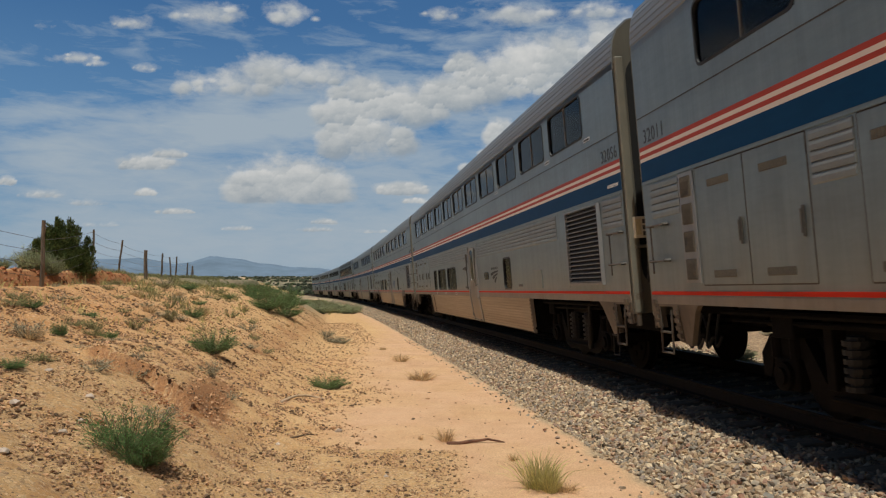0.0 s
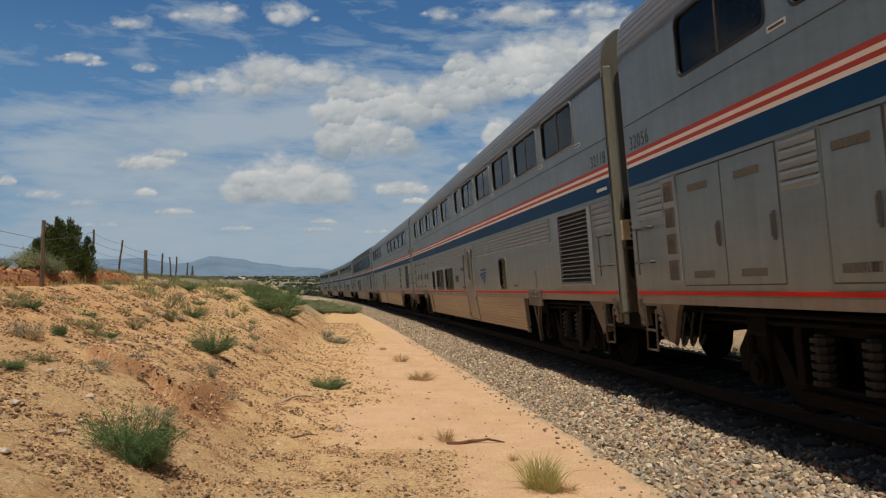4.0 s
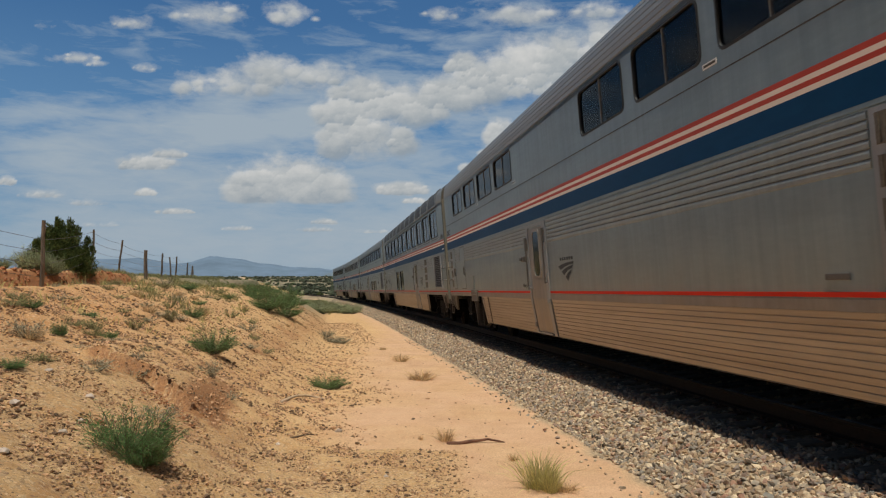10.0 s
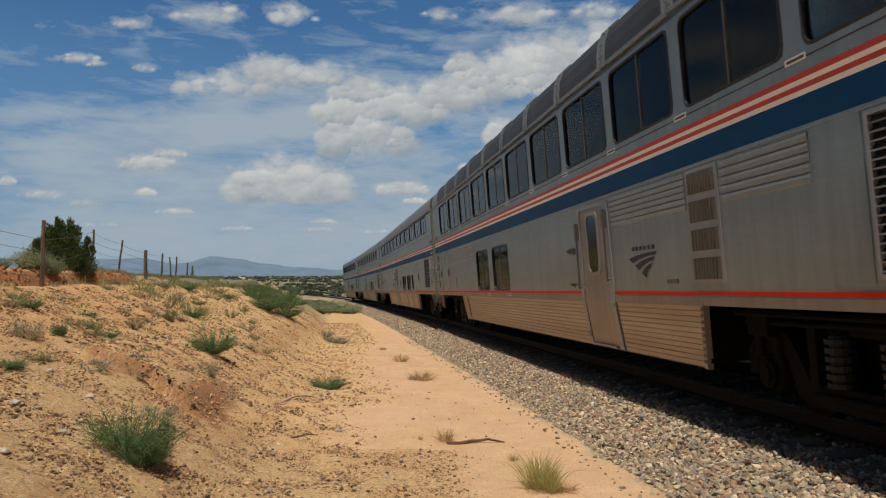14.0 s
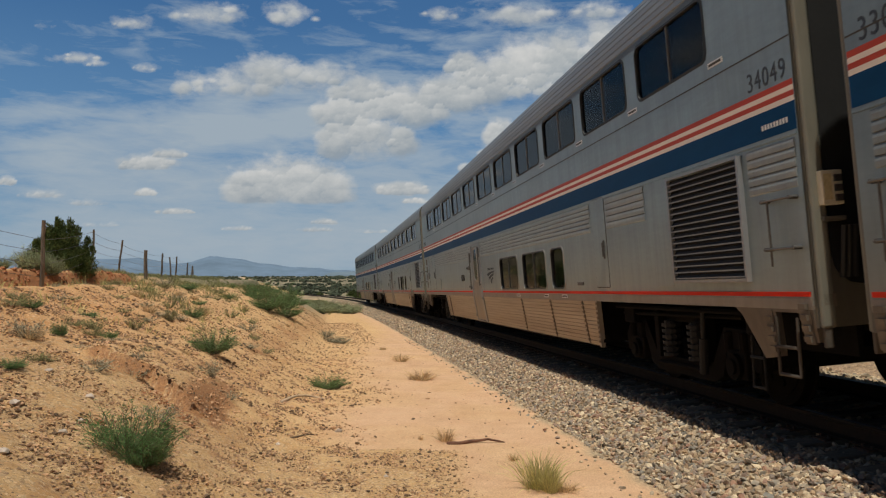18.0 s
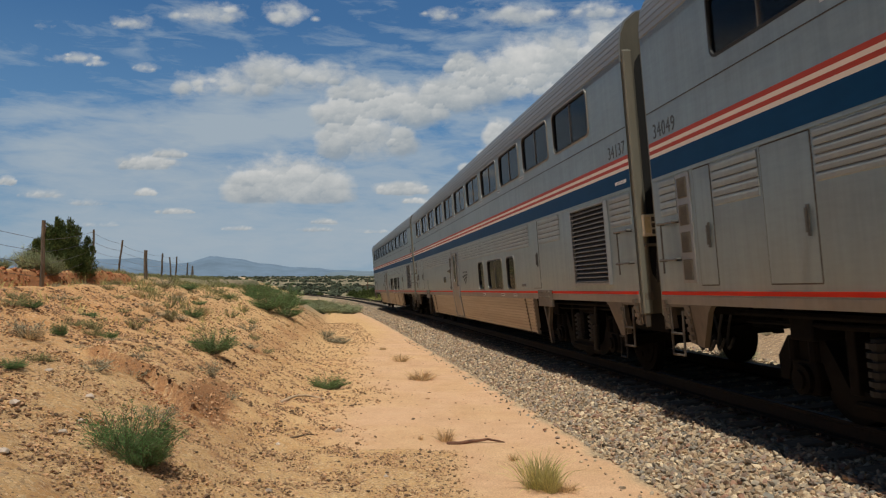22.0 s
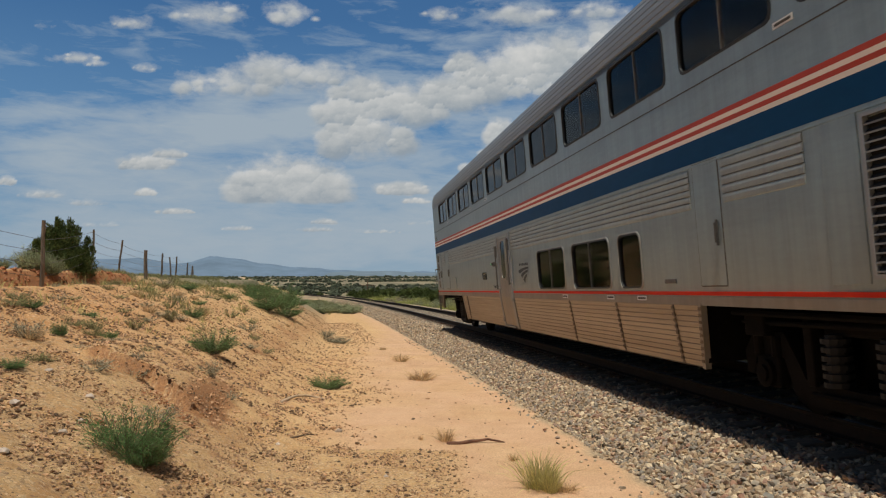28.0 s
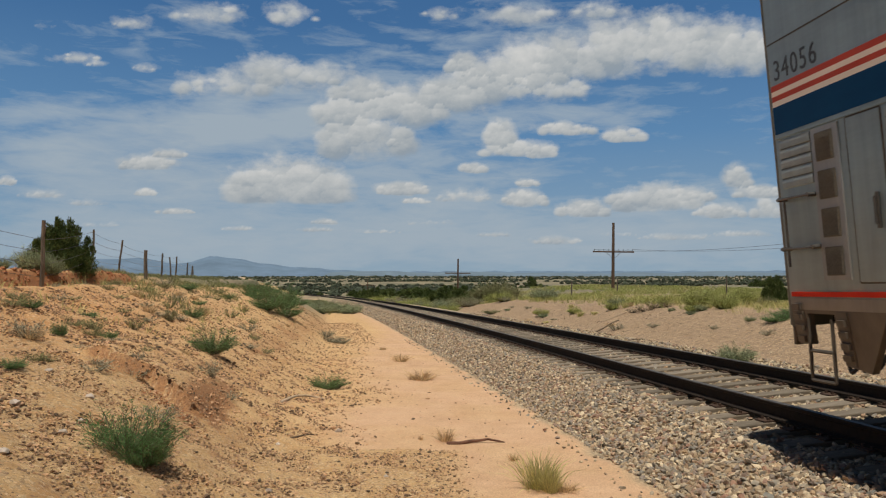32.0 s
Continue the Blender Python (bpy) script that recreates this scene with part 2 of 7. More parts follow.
ROOF_METAL = material("roof_ribbed_steel", (0.215, 0.24, 0.265), 0.5, 0.35, 0.06, 8, 0, 0.6, (0.19, 0.195, 0.195), 0.5, stretch=(0.2, 1, 1))
SKIRT = material("skirt_metal_red_dust", (0.43, 0.345, 0.24), 0.6, 0.12, 0.16, 12, 0.0008, 0.9, (0.33, 0.235, 0.145), 0.8, stretch=(0.07, 1, 2.2))
SEAM_DARK = material("rusty_seam_strip", (0.17, 0.125, 0.085), 0.75, 0.1, 0.25, 30, 0.001)
# Groove tone stands for the shade between the flutes.
FLUTE_GROOVE = material("flute_groove_shade", (0.13, 0.135, 0.13), 0.8)
GROOVE = material("skirt_groove_dark", (0.075, 0.064, 0.052), 0.8)
PANEL = dust_low(material("painted_panel_grey", (0.275, 0.295, 0.315), 0.52, 0.25, 0.06, 12, 0.0004, 1.0, (0.23, 0.24, 0.245), 0.6, stretch=(0.5, 1, 1)), (0.285, 0.255, 0.215), 2.4)
STRUT = material("dusty_strut_steel", (0.075, 0.062, 0.05), 0.8, 0.0, 0.2, 9, 0.001, 2.0, (0.13, 0.105, 0.08), 0.6, spec=0.25)
# One olive paint: end wall darkened for gap shade, post kept as lit.
END_SHADED = material("car_end_olive_grime_shaded", (0.132, 0.122, 0.094), 0.65, 0.0, 0.12, 8, 0.001, 1.5, (0.075, 0.069, 0.052), 0.8, stretch=(1, 1, 0.3))
POST_LIT = material("corner_post_olive_lit", (0.20, 0.19, 0.15), 0.6, 0.0, 0.12, 8, 0.001, 1.5, (0.14, 0.13, 0.10), 0.8, stretch=(1, 1, 0.3))
BLUE = material("blue_stripe_paint", (0.005, 0.052, 0.142), 0.5, 0, 0.1, 10, 0, 0.7, (0.008, 0.05, 0.135), 0.5, spec=0.06, stretch=(0.3, 1, 1))
RED = material("red_stripe_paint", (0.47, 0.06, 0.036), 0.5, 0, 0.08, 10, 0, 0.7, (0.40, 0.065, 0.042), 0.5, spec=0.16, stretch=(0.3, 1, 1))
RED_LINE = material("low_red_line_paint", (0.62, 0.028, 0.010), 0.6, 0, 0.08, 10, 0, 0.7, (0.5, 0.045, 0.02), 0.5, spec=0.1, stretch=(0.3, 1, 1))
WHITE = material("white_stripe_paint", (0.84, 0.74, 0.64), 0.45, 0, 0.05, 10, 0, 0.7, (0.74, 0.63, 0.53), 0.5, stretch=(0.3, 1, 1))
RUBBER = material("black_rubber", (0.016, 0.016, 0.016), 0.6, 0, 0.2, 30)
# Truck, spring and underframe tones hold the shade under the train.
TRUCK_DUST_SHADE = material("truck_frame_dust_shade", (0.0078, 0.0060, 0.0045), 0.85, 0.0, 0.35, 9, 0.002, 2.5, (0.006, 0.005, 0.004), 0.8, spec=0.08)
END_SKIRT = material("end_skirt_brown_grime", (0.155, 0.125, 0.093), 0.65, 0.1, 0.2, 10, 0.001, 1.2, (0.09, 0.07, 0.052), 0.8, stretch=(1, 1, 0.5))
SPRING = material("spring_steel_dusty_shaded", (0.0088, 0.0077, 0.0066), 0.7, 0.2, 0.25, 12, 0.001)
DARK = material("underframe_grime_and_shade", (0.005, 0.0045, 0.004), 0.9, 0.0, 0.4, 9, 0.003, 2.0, (0.009, 0.007, 0.006), 0.6, spec=0.08)
TRUCK = material("truck_steel_grimy_shaded", (0.0056, 0.0049, 0.0042), 0.8, 0.0, 0.3, 9, 0.002, 2.0, (0.014, 0.0115, 0.009), 0.6, spec=0.05)
# Slat bodies painted as shaded, their front lips as catching light.
LOUVRE = material("louvre_slat_metal", (0.018, 0.0175, 0.017), 0.7, 0.1, 0.1, 20)
LOUVRE_LIP = material("louvre_lip_lit", (0.20, 0.195, 0.185), 0.55, 0.3, 0.15, 20)
VENT_BROWN = material("vent_mesh_brown", (0.125, 0.108, 0.085), 0.7, 0.2, 0.3, 60, 0.002)
CHROME = material("window_trim_aluminium", (0.31, 0.30, 0.275), 0.6, 0.3, 0.05, 20)
INK = material("dark_lettering", (0.03, 0.032, 0.036), 0.5)
LOGO_BLUE = material("logo_blue", (0.008, 0.055, 0.20), 0.55, spec=0.2)
LOGO_GREY = material("logo_dark_grey", (0.025, 0.03, 0.036), 0.5, spec=0.2)
DIGIT = material("dim_display_digits", (0.12, 0.12, 0.115), 0.6)
STICKER = material("white_sticker", (0.70, 0.70, 0.69), 0.5, 0, 0.1, 25)
CURTAIN = material("pale_curtain_cloth", (0.34, 0.31, 0.26), 0.9, 0, 0.1, 30, 0.003, 3)
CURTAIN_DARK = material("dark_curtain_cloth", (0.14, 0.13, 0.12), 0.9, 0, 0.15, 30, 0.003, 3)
INSIDE = material("unlit_interior_dark", (0.062, 0.058, 0.054), 0.9, 0, 0.2, 6)
# Rail brown and head lowered part way to the shade under the train.
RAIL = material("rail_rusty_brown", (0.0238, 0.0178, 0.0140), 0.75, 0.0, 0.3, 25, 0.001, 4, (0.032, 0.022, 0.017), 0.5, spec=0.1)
RAIL_TOP = material("rail_head_worn", (0.11, 0.095, 0.083), 0.6, 0.5, 0.15, 30)
TIE = material("weathered_tie_wood", (0.22, 0.178, 0.135), 0.95, 0, 0.3, 14, 0.004, 3, (0.095, 0.07, 0.05), 0.7, spec=0.05, per_object=0.25, stretch=(1, 0.25, 1))
PLATE_RUST = material("rusty_tie_plate", (0.09, 0.05, 0.032), 0.7, 0.4, 0.3, 20)
WOOD_POST = material("weathered_post_wood", (0.13, 0.10, 0.075), 0.9, 0, 0.35, 12, 0.004, 3, (0.20, 0.16, 0.12), 0.6, stretch=(1, 1, 0.2), per_object=0.15)
POLE_WOOD = material("pole_wood_brown", (0.115, 0.065, 0.04), 0.85, 0, 0.3, 10, 0.004, 2, (0.17, 0.10, 0.06), 0.6, stretch=(1, 1, 0.15))
WIRE = material("old_wire", (0.10, 0.085, 0.075), 0.5, 0.7)
STICK = material("bleached_stick", (0.52, 0.39, 0.27), 0.85, 0, 0.25, 20, 0.002)
STONE_PALE = material("pale_stone", (0.52, 0.42, 0.34), 0.8, 0, 0.2, 20, 0.003, per_object=0.3)


def glass_material(name, tint):
    """Thin tinted pane: lets light through, and mirrors more the flatter it is seen."""
    m = bpy.data.materials.new(name)
    m.use_nodes = True
    N, L = m.node_tree.nodes, m.node_tree.links
    N.remove(N["Principled BSDF"])
    clear, gloss, fres, mx = (N.new(k) for k in ("ShaderNodeBsdfTransparent", "ShaderNodeBsdfGlossy", "ShaderNodeFresnel", "ShaderNodeMixShader"))
    clear.inputs["Color"].default_value = (*tint, 1)
    gloss.inputs["Roughness"].default_value = 0.03
    fres.inputs["IOR"].default_value = 1.2
    L.new(fres.outputs[0], mx.inputs[0])
    L.new(clear.outputs[0], mx.inputs[1])
    L.new(gloss.outputs[0], mx.inputs[2])
    L.new(mx.outputs[0], N["Material Output"].inputs["Surface"])
    return m


GLASS = glass_material("tinted_window_glass", (0.66, 0.66, 0.64))


def ballast_material(name, per_object):
    m = material(name, (0.25, 0.215, 0.185), 0.85, 0, 0.25, 24, 0.002, 6, (0.19, 0.145, 0.105), 0.5)
    nt = m.node_tree
    N, L = nt.nodes, nt.links
    ramp = N.new("ShaderNodeValToRGB")
    ramp.color_ramp.interpolation = "LINEAR"
    cols = [(0.0, (0.058, 0.050, 0.041)), (0.14, (0.399, 0.262, 0.142)), (0.28, (0.173, 0.163, 0.138)), (0.42, (0.546, 0.388, 0.224)), (0.56, (0.294, 0.145, 0.090)), (0.7, (0.263, 0.228, 0.185)), (0.85, (0.525, 0.388, 0.241)), (1.0, (0.714, 0.563, 0.378))]
    while len(ramp.color_ramp.elements) < len(cols):
        ramp.color_ramp.elements.new(0.5)
    for e, (p, c) in zip(ramp.color_ramp.elements, cols):
        e.position, e.color = p, (*c, 1)
    if per_object:
        src = N.new("ShaderNodeObjectInfo").outputs["Random"]
    else:
        src = N.new("ShaderNodeNewGeometry").outputs["Random Per Island"]
    L.new(src, ramp.inputs[0])
    mixes = [n for n in N if n.bl_idname == "ShaderNodeMix"]
    L.new(ramp.outputs[0], mixes[0].inputs["A"])
    return m


BALLAST = ballast_material("ballast_stone", True)
BALLAST_MANY = ballast_material("ballast_stones", False)
PEBBLE = island_tint(material("small_pebbles", (0.38, 0.222, 0.12), 0.85, 0, 0.2, 30), 0.78)


CRUMB = island_tint(material("dark_soil_crumb", (0.27, 0.145, 0.072), 0.95, 0, 0.25, 25, 0.003), 0.6)


def foliage(name, a, b, bright=0.35):
    """Leaf surface: diffuse, with a share of light passing through."""
    m = material(name, a, 0.75, 0, 0.15, 5, 0, 1.5, b, 0.7, spec=0.2)
    island_tint(m, bright)
    nt = m.node_tree
    N, L = nt.nodes, nt.links
    bs = N["Principled BSDF"]
    tr = N.new("ShaderNodeBsdfTranslucent")
    L.new(bs.inputs["Base Color"].links[0].from_socket, tr.inputs["Color"])
    mx = N.new("ShaderNodeMixShader")
    mx.inputs[0].default_value = 0.4
    L.new(bs.outputs[0], mx.inputs[1])
    L.new(tr.outputs[0], mx.inputs[2])
    L.new(mx.outputs[0], N["Material Output"].inputs["Surface"])
    return m


LEAF_SAGE = foliage("green_shrub_leaf", (0.125, 0.215, 0.075), (0.19, 0.26, 0.11))
LEAF_GREY = foliage("grey_sage_leaf", (0.34, 0.32, 0.22), (0.42, 0.365, 0.25))
LEAF_OLIVE = foliage("olive_shrub_leaf", (0.25, 0.25, 0.115), (0.33, 0.30, 0.155))
LEAF_YELLOW = foliage("straw_grass_blade", (0.60, 0.52, 0.225), (0.40, 0.40, 0.14))
LEAF_DRY = foliage("dry_brown_grass", (0.62, 0.44, 0.24), (0.45, 0.29, 0.15))
LEAF_PALE = foliage("pale_brush_leaf", (0.30, 0.34, 0.19), (0.38, 0.38, 0.22))
LEAF_JUNIPER = foliage("juniper_leaf", (0.085, 0.115, 0.035), (0.15, 0.165, 0.055), 0.55)
LEAF_BRIGHT = foliage("bright_rabbitbrush_leaf", (0.36, 0.385, 0.115), (0.46, 0.44, 0.16))
FAR_GREEN = foliage("far_juniper_leaf", (0.065, 0.08, 0.05), (0.10, 0.105, 0.068), 0.5)
OLD_LOG = material("weathered_log", (0.33, 0.235, 0.155), 0.95, 0, 0.3, 12, 0.004)
ROOT_BARK = material("red_root_bark", (0.19, 0.085, 0.048), 0.9, 0, 0.4, 30, 0.006, 8, (0.08, 0.035, 0.022), 0.8)
TWIG = material("shrub_twig", (0.14, 0.095, 0.06), 0.9, 0, 0.2, 20)


def ground_material():
    m = bpy.data.materials.new("red_sand_and_gravel")
    m.use_nodes = True
    nt = m.node_tree
    N, L = nt.nodes, nt.links
    b = N["Principled BSDF"]
    co = N.new("ShaderNodeTexCoord").outputs["Object"]

    def noise_(sc, de=6, ro=0.6):
        n = N.new("ShaderNodeTexNoise")
        n.inputs["Scale"].default_value, n.inputs["Detail"].default_value, n.inputs["Roughness"].default_value = sc, de, ro
        L.new(co, n.inputs["Vector"])
        return n.outputs[0]

    def rng(src, a, b_, c=0.0, d=1.0):
        n = N.new("ShaderNodeMapRange")
        for k, v in (("From Min", a), ("From Max", b_), ("To Min", c), ("To Max", d)):
            n.inputs[k].default_value = v
        L.new(src, n.inputs[0])
        return n.outputs[0]

    def mix(fac, a, b_):
        n = N.new("ShaderNodeMix")
        n.data_type = "RGBA"
        L.new(fac, n.inputs["Factor"])
        for k, v in (("A", a), ("B", b_)):
            if isinstance(v, tuple):
                n.inputs[k].default_value = (*v, 1)
            else:
                L.new(v, n.inputs[k])
        return n.outputs["Result"]

    def math_(op, a, b_):
        n = N.new("ShaderNodeMath")
        n.operation = op
        for i, v in enumerate((a, b_)):
            if isinstance(v, (int, float)):
                n.inputs[i].default_value = v
            else:
                L.new(v, n.inputs[i])
        return n.outputs[0]

    def attr(name):
        n = N.new("ShaderNodeAttribute")
        n.attribute_name = name
        return n.outputs["Fac"]

    sand, gravel, cut, plain, bed = attr("sand"), attr("gravel"), attr("cut"), attr("plain"), attr("bed")
    big, mid, fine, tiny = noise_(0.35), noise_(2.2), noise_(20, 8, 0.75), noise_(60, 5, 0.7)
    earth = mix(rng(big, 0.35, 0.65), (0.64, 0.392, 0.182), (0.69, 0.44, 0.215))
    earth = mix(rng(mid, 0.45, 0.75), earth, (0.56, 0.30, 0.122))
    sandy = mix(rng(mid, 0.35, 0.7), (0.68, 0.425, 0.258), (0.62, 0.37, 0.215))
    sandy = mix(rng(noise_(0.8, 9, 0.75), 0.48, 0.68, 0.0, 0.45), sandy, (0.45, 0.262, 0.135))
    base = mix(sand, earth, sandy)
    slope_ = mix(rng(noise_(6.0, 7, 0.7), 0.4, 0.62), (0.385, 0.265, 0.172), (0.22, 0.148, 0.095))
    base = mix(math_("MULTIPLY", attr("red"), rng(mid, 0.3, 0.65, 0.5, 0.95)), base, (0.56, 0.275, 0.110))
    base = mix(attr("slope"), base, slope_)
    vor = N.new("ShaderNodeTexVoronoi")
    vor.inputs["Scale"].default_value = 42
    L.new(co, vor.inputs["Vector"])
    chips = mix(rng(vor.outputs["Color"], 0.1, 0.9), (0.30, 0.17, 0.082), (0.86, 0.60, 0.35))
    speck = math_("MULTIPLY", rng(math_("ADD", fine, math_("MULTIPLY", gravel, 0.06)), 0.55, 0.60), math_("SUBTRACT", 1.0, math_("MULTIPLY", sand, 0.9)))
    base = mix(speck, base, chips)
    clump = rng(noise_(7.5, 9, 0.82), 0.53, 0.62)
    base = mix(math_("MULTIPLY", math_("MULTIPLY", clump, 0.4), math_("SUBTRACT", 1.0, sand)), base, (0.30, 0.165, 0.075))
    # Red cut earth; at the small ledge its dark also paints overhang shade.
    base = mix(math_("MULTIPLY", cut, 0.8), base, mix(rng(fine, 0.4, 0.62), (0.42, 0.165, 0.068), (0.25, 0.095, 0.045)))
    scrub = mix(rng(noise_(0.06, 6, 0.65), 0.42, 0.6), (0.33, 0.255, 0.16), (0.19, 0.17, 0.095))
    scrub = mix(rng(noise_(0.012, 6, 0.7), 0.45, 0.62), scrub, (0.17, 0.155, 0.10))
    base = mix(plain, base, scrub)
    stones = mix(rng(vor.outputs["Color"], 0.1, 0.9), (0.25, 0.19, 0.125), (0.58, 0.44, 0.275))
    base = mix(bed, base, stones)
    val = N.new("ShaderNodeHueSaturation")
    L.new(base, val.inputs["Color"])
    L.new(rng(tiny, 0.3, 0.7, 0.64, 1.12), val.inputs["Value"])
    L.new(val.outputs[0], b.inputs["Base Color"])
    b.inputs["Roughness"].default_value = 0.95
    b.inputs["Specular IOR Level"].default_value = 0.2
    bp = N.new("ShaderNodeBump")
    bp.inputs["Strength"].default_value, bp.inputs["Distance"].default_value = 1.0, 0.026
    hgt = math_("ADD", math_("MULTIPLY", fine, math_("ADD", 0.3, math_("MULTIPLY", math_("MULTIPLY", gravel, 0.9), math_("SUBTRACT", 1.0, sand)))), math_("MULTIPLY", tiny, 0.25))
    L.new(hgt, bp.inputs["Height"])
    L.new(bp.outputs[0], b.inputs["Normal"])
    return m


GROUND = ground_material()


# ---- ground sheet ----


def sand_share(v, s):
    """Where the wash lies bare: a soft edge along the bank, a crisp one round the gravel apron."""
    q = smooth(9.55, 9.25, s + 0.25 * wobble(v, s, 0.7, 21))
    open_ = smooth(15.0, 11.5, s) * (1 - q)
    return smooth(-0.1 + 0.5 * q - 0.7 * open_, 1.4 - 0.55 * q - 0.8 * open_, v - 0.72 * q - 1.7 * smooth(20, 38, s) + 0.3 * wobble(s, v, 1.6, 5))


def graded(dense0, dense1, step, low, high, grow):
    mid = list(np.arange(dense0, dense1, step))
    up_, d = [mid[-1]], step
    while up_[-1] < high:
        d *= grow
        up_.append(up_[-1] + d)
    dn, d = [mid[0]], step
    while dn[-1] > low:
        d *= grow
        dn.append(dn[-1] - d)
    return np.array(dn[:0:-1] + mid + up_[1:])


def build_ground():
    vv = graded(-9.5, 9.5, 0.065, -4600, 4600, 1.06)
    ss = graded(2.5, 20.0, 0.065, -260, 4700, 1.03)
    V, S = np.meshgrid(vv, ss)
    Z = ground_vs(V, S)
    near = smooth(40, 12, np.hypot(V, S))
    Z += near * (0.026 * wobble(V, S, 0.41, 11) + 0.016 * wobble(V, S, 0.19, 12)) * (0.22 + 0.78 * smooth(1.2, 0.0, V)) * smooth(3.4, 2.9, V)
    X, Y = place_vs(V, S)
    ny, nx = V.shape
    co = np.stack([X, Y, Z], -1).reshape(-1, 3)
    idx = np.arange(nx * ny).reshape(ny, nx)
    quads = np.stack([idx[:-1, :-1], idx[:-1, 1:], idx[1:, 1:], idx[1:, :-1]], -1).reshape(-1, 4)
    me = bpy.data.meshes.new("ground")
    me.from_pydata(co.tolist(), [], quads.tolist())
    far = np.hypot(V, S)
    dz = np.hypot(np.gradient(Z, axis=1) / np.gradient(V, axis=1), np.gradient(Z, axis=0) / np.gradient(S, axis=0))
    fields = {
        "sand": sand_share(V, S) * smooth(3.6, 3.0, V) * (0.75 + 0.25 * smooth(-0.4, 0.3, wobble(V, S, 0.9, 15))),
        "gravel": 0.35 + 0.65 * smooth(10.5, 8.5, S) + 0.0 * V,
        "slope": smooth(8.7, 9.6, V + 0.3 * wobble(S, V, 1.5, 3)) * smooth(18.5, 14.5, V) * smooth(95, 70, S),
        "red": smooth(-1.8, -4.5, V) * smooth(26, 12, S),
        "cut": (0.85 + 0.15 * smooth(-3.6, -4.6, V)) * smooth(0.5, 0.95, dz) * smooth(1.5, -1.0, V) * smooth(45, 30, S),
        "plain": smooth(30, 55, far) * smooth(0.5, -2.0, V) + smooth(45, 75, far) * smooth(9, 14, np.abs(V - 4.0)) + 0.7 * smooth(-8.6, -10.5, V) * smooth(24, 34, S) + smooth(15.0, 17.0, V) * 0.55 * smooth(110, 60, S) + smooth(60, 105, far) * smooth(2.9, 2.2, V),
        "bed": smooth(2.95, 3.2, V + 0.12 * wobble(S, S * 0.3, 0.5, 2)) * smooth(9.6, 8.6, V),
    }
    for name, field in fields.items():
        a = me.attributes.new(name, "FLOAT", "POINT")
        a.data.foreach_set("value", np.clip(field, 0, 1).astype(np.float32).ravel())
    me.materials.append(GROUND)
    ob = new("ground", me)
    for f in me.polygons:
        f.use_smooth = True
    return tagged(ob, "red sandy earth with gravel, banks and a far scrub plain", "ground", kind="structure")


ground_ob = build_ground()

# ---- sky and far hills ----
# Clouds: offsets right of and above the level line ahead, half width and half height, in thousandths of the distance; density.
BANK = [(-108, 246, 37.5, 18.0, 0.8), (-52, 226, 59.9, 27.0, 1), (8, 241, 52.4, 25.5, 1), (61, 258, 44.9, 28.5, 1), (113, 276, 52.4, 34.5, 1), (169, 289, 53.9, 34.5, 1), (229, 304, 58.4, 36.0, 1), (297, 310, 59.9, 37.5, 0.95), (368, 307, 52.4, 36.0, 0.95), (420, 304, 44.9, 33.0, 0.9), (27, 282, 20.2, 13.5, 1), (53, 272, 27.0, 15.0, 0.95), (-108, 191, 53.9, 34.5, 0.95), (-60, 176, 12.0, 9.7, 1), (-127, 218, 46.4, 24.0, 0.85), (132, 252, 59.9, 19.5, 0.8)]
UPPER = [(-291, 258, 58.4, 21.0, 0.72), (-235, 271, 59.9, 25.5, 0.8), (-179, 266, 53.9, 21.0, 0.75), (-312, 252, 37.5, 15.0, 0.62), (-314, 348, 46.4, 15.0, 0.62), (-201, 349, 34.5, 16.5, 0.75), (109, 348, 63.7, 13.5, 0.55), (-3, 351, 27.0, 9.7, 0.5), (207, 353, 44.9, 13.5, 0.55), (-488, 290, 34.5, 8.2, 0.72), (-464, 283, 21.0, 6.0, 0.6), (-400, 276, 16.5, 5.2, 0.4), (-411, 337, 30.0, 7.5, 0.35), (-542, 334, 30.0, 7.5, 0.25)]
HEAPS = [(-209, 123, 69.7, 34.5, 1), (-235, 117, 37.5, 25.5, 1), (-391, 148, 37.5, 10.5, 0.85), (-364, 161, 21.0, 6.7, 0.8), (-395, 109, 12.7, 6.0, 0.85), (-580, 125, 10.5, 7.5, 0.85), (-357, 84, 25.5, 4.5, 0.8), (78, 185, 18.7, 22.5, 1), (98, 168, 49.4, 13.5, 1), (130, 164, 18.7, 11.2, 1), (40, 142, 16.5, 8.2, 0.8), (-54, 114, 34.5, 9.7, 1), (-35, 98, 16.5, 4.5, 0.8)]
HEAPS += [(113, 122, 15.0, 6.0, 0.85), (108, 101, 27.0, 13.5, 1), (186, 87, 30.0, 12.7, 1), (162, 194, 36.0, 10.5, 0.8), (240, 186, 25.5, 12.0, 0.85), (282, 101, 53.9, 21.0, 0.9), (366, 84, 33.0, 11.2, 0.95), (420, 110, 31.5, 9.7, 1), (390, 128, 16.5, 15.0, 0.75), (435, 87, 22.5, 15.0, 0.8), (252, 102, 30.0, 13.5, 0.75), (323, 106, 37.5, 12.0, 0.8)]
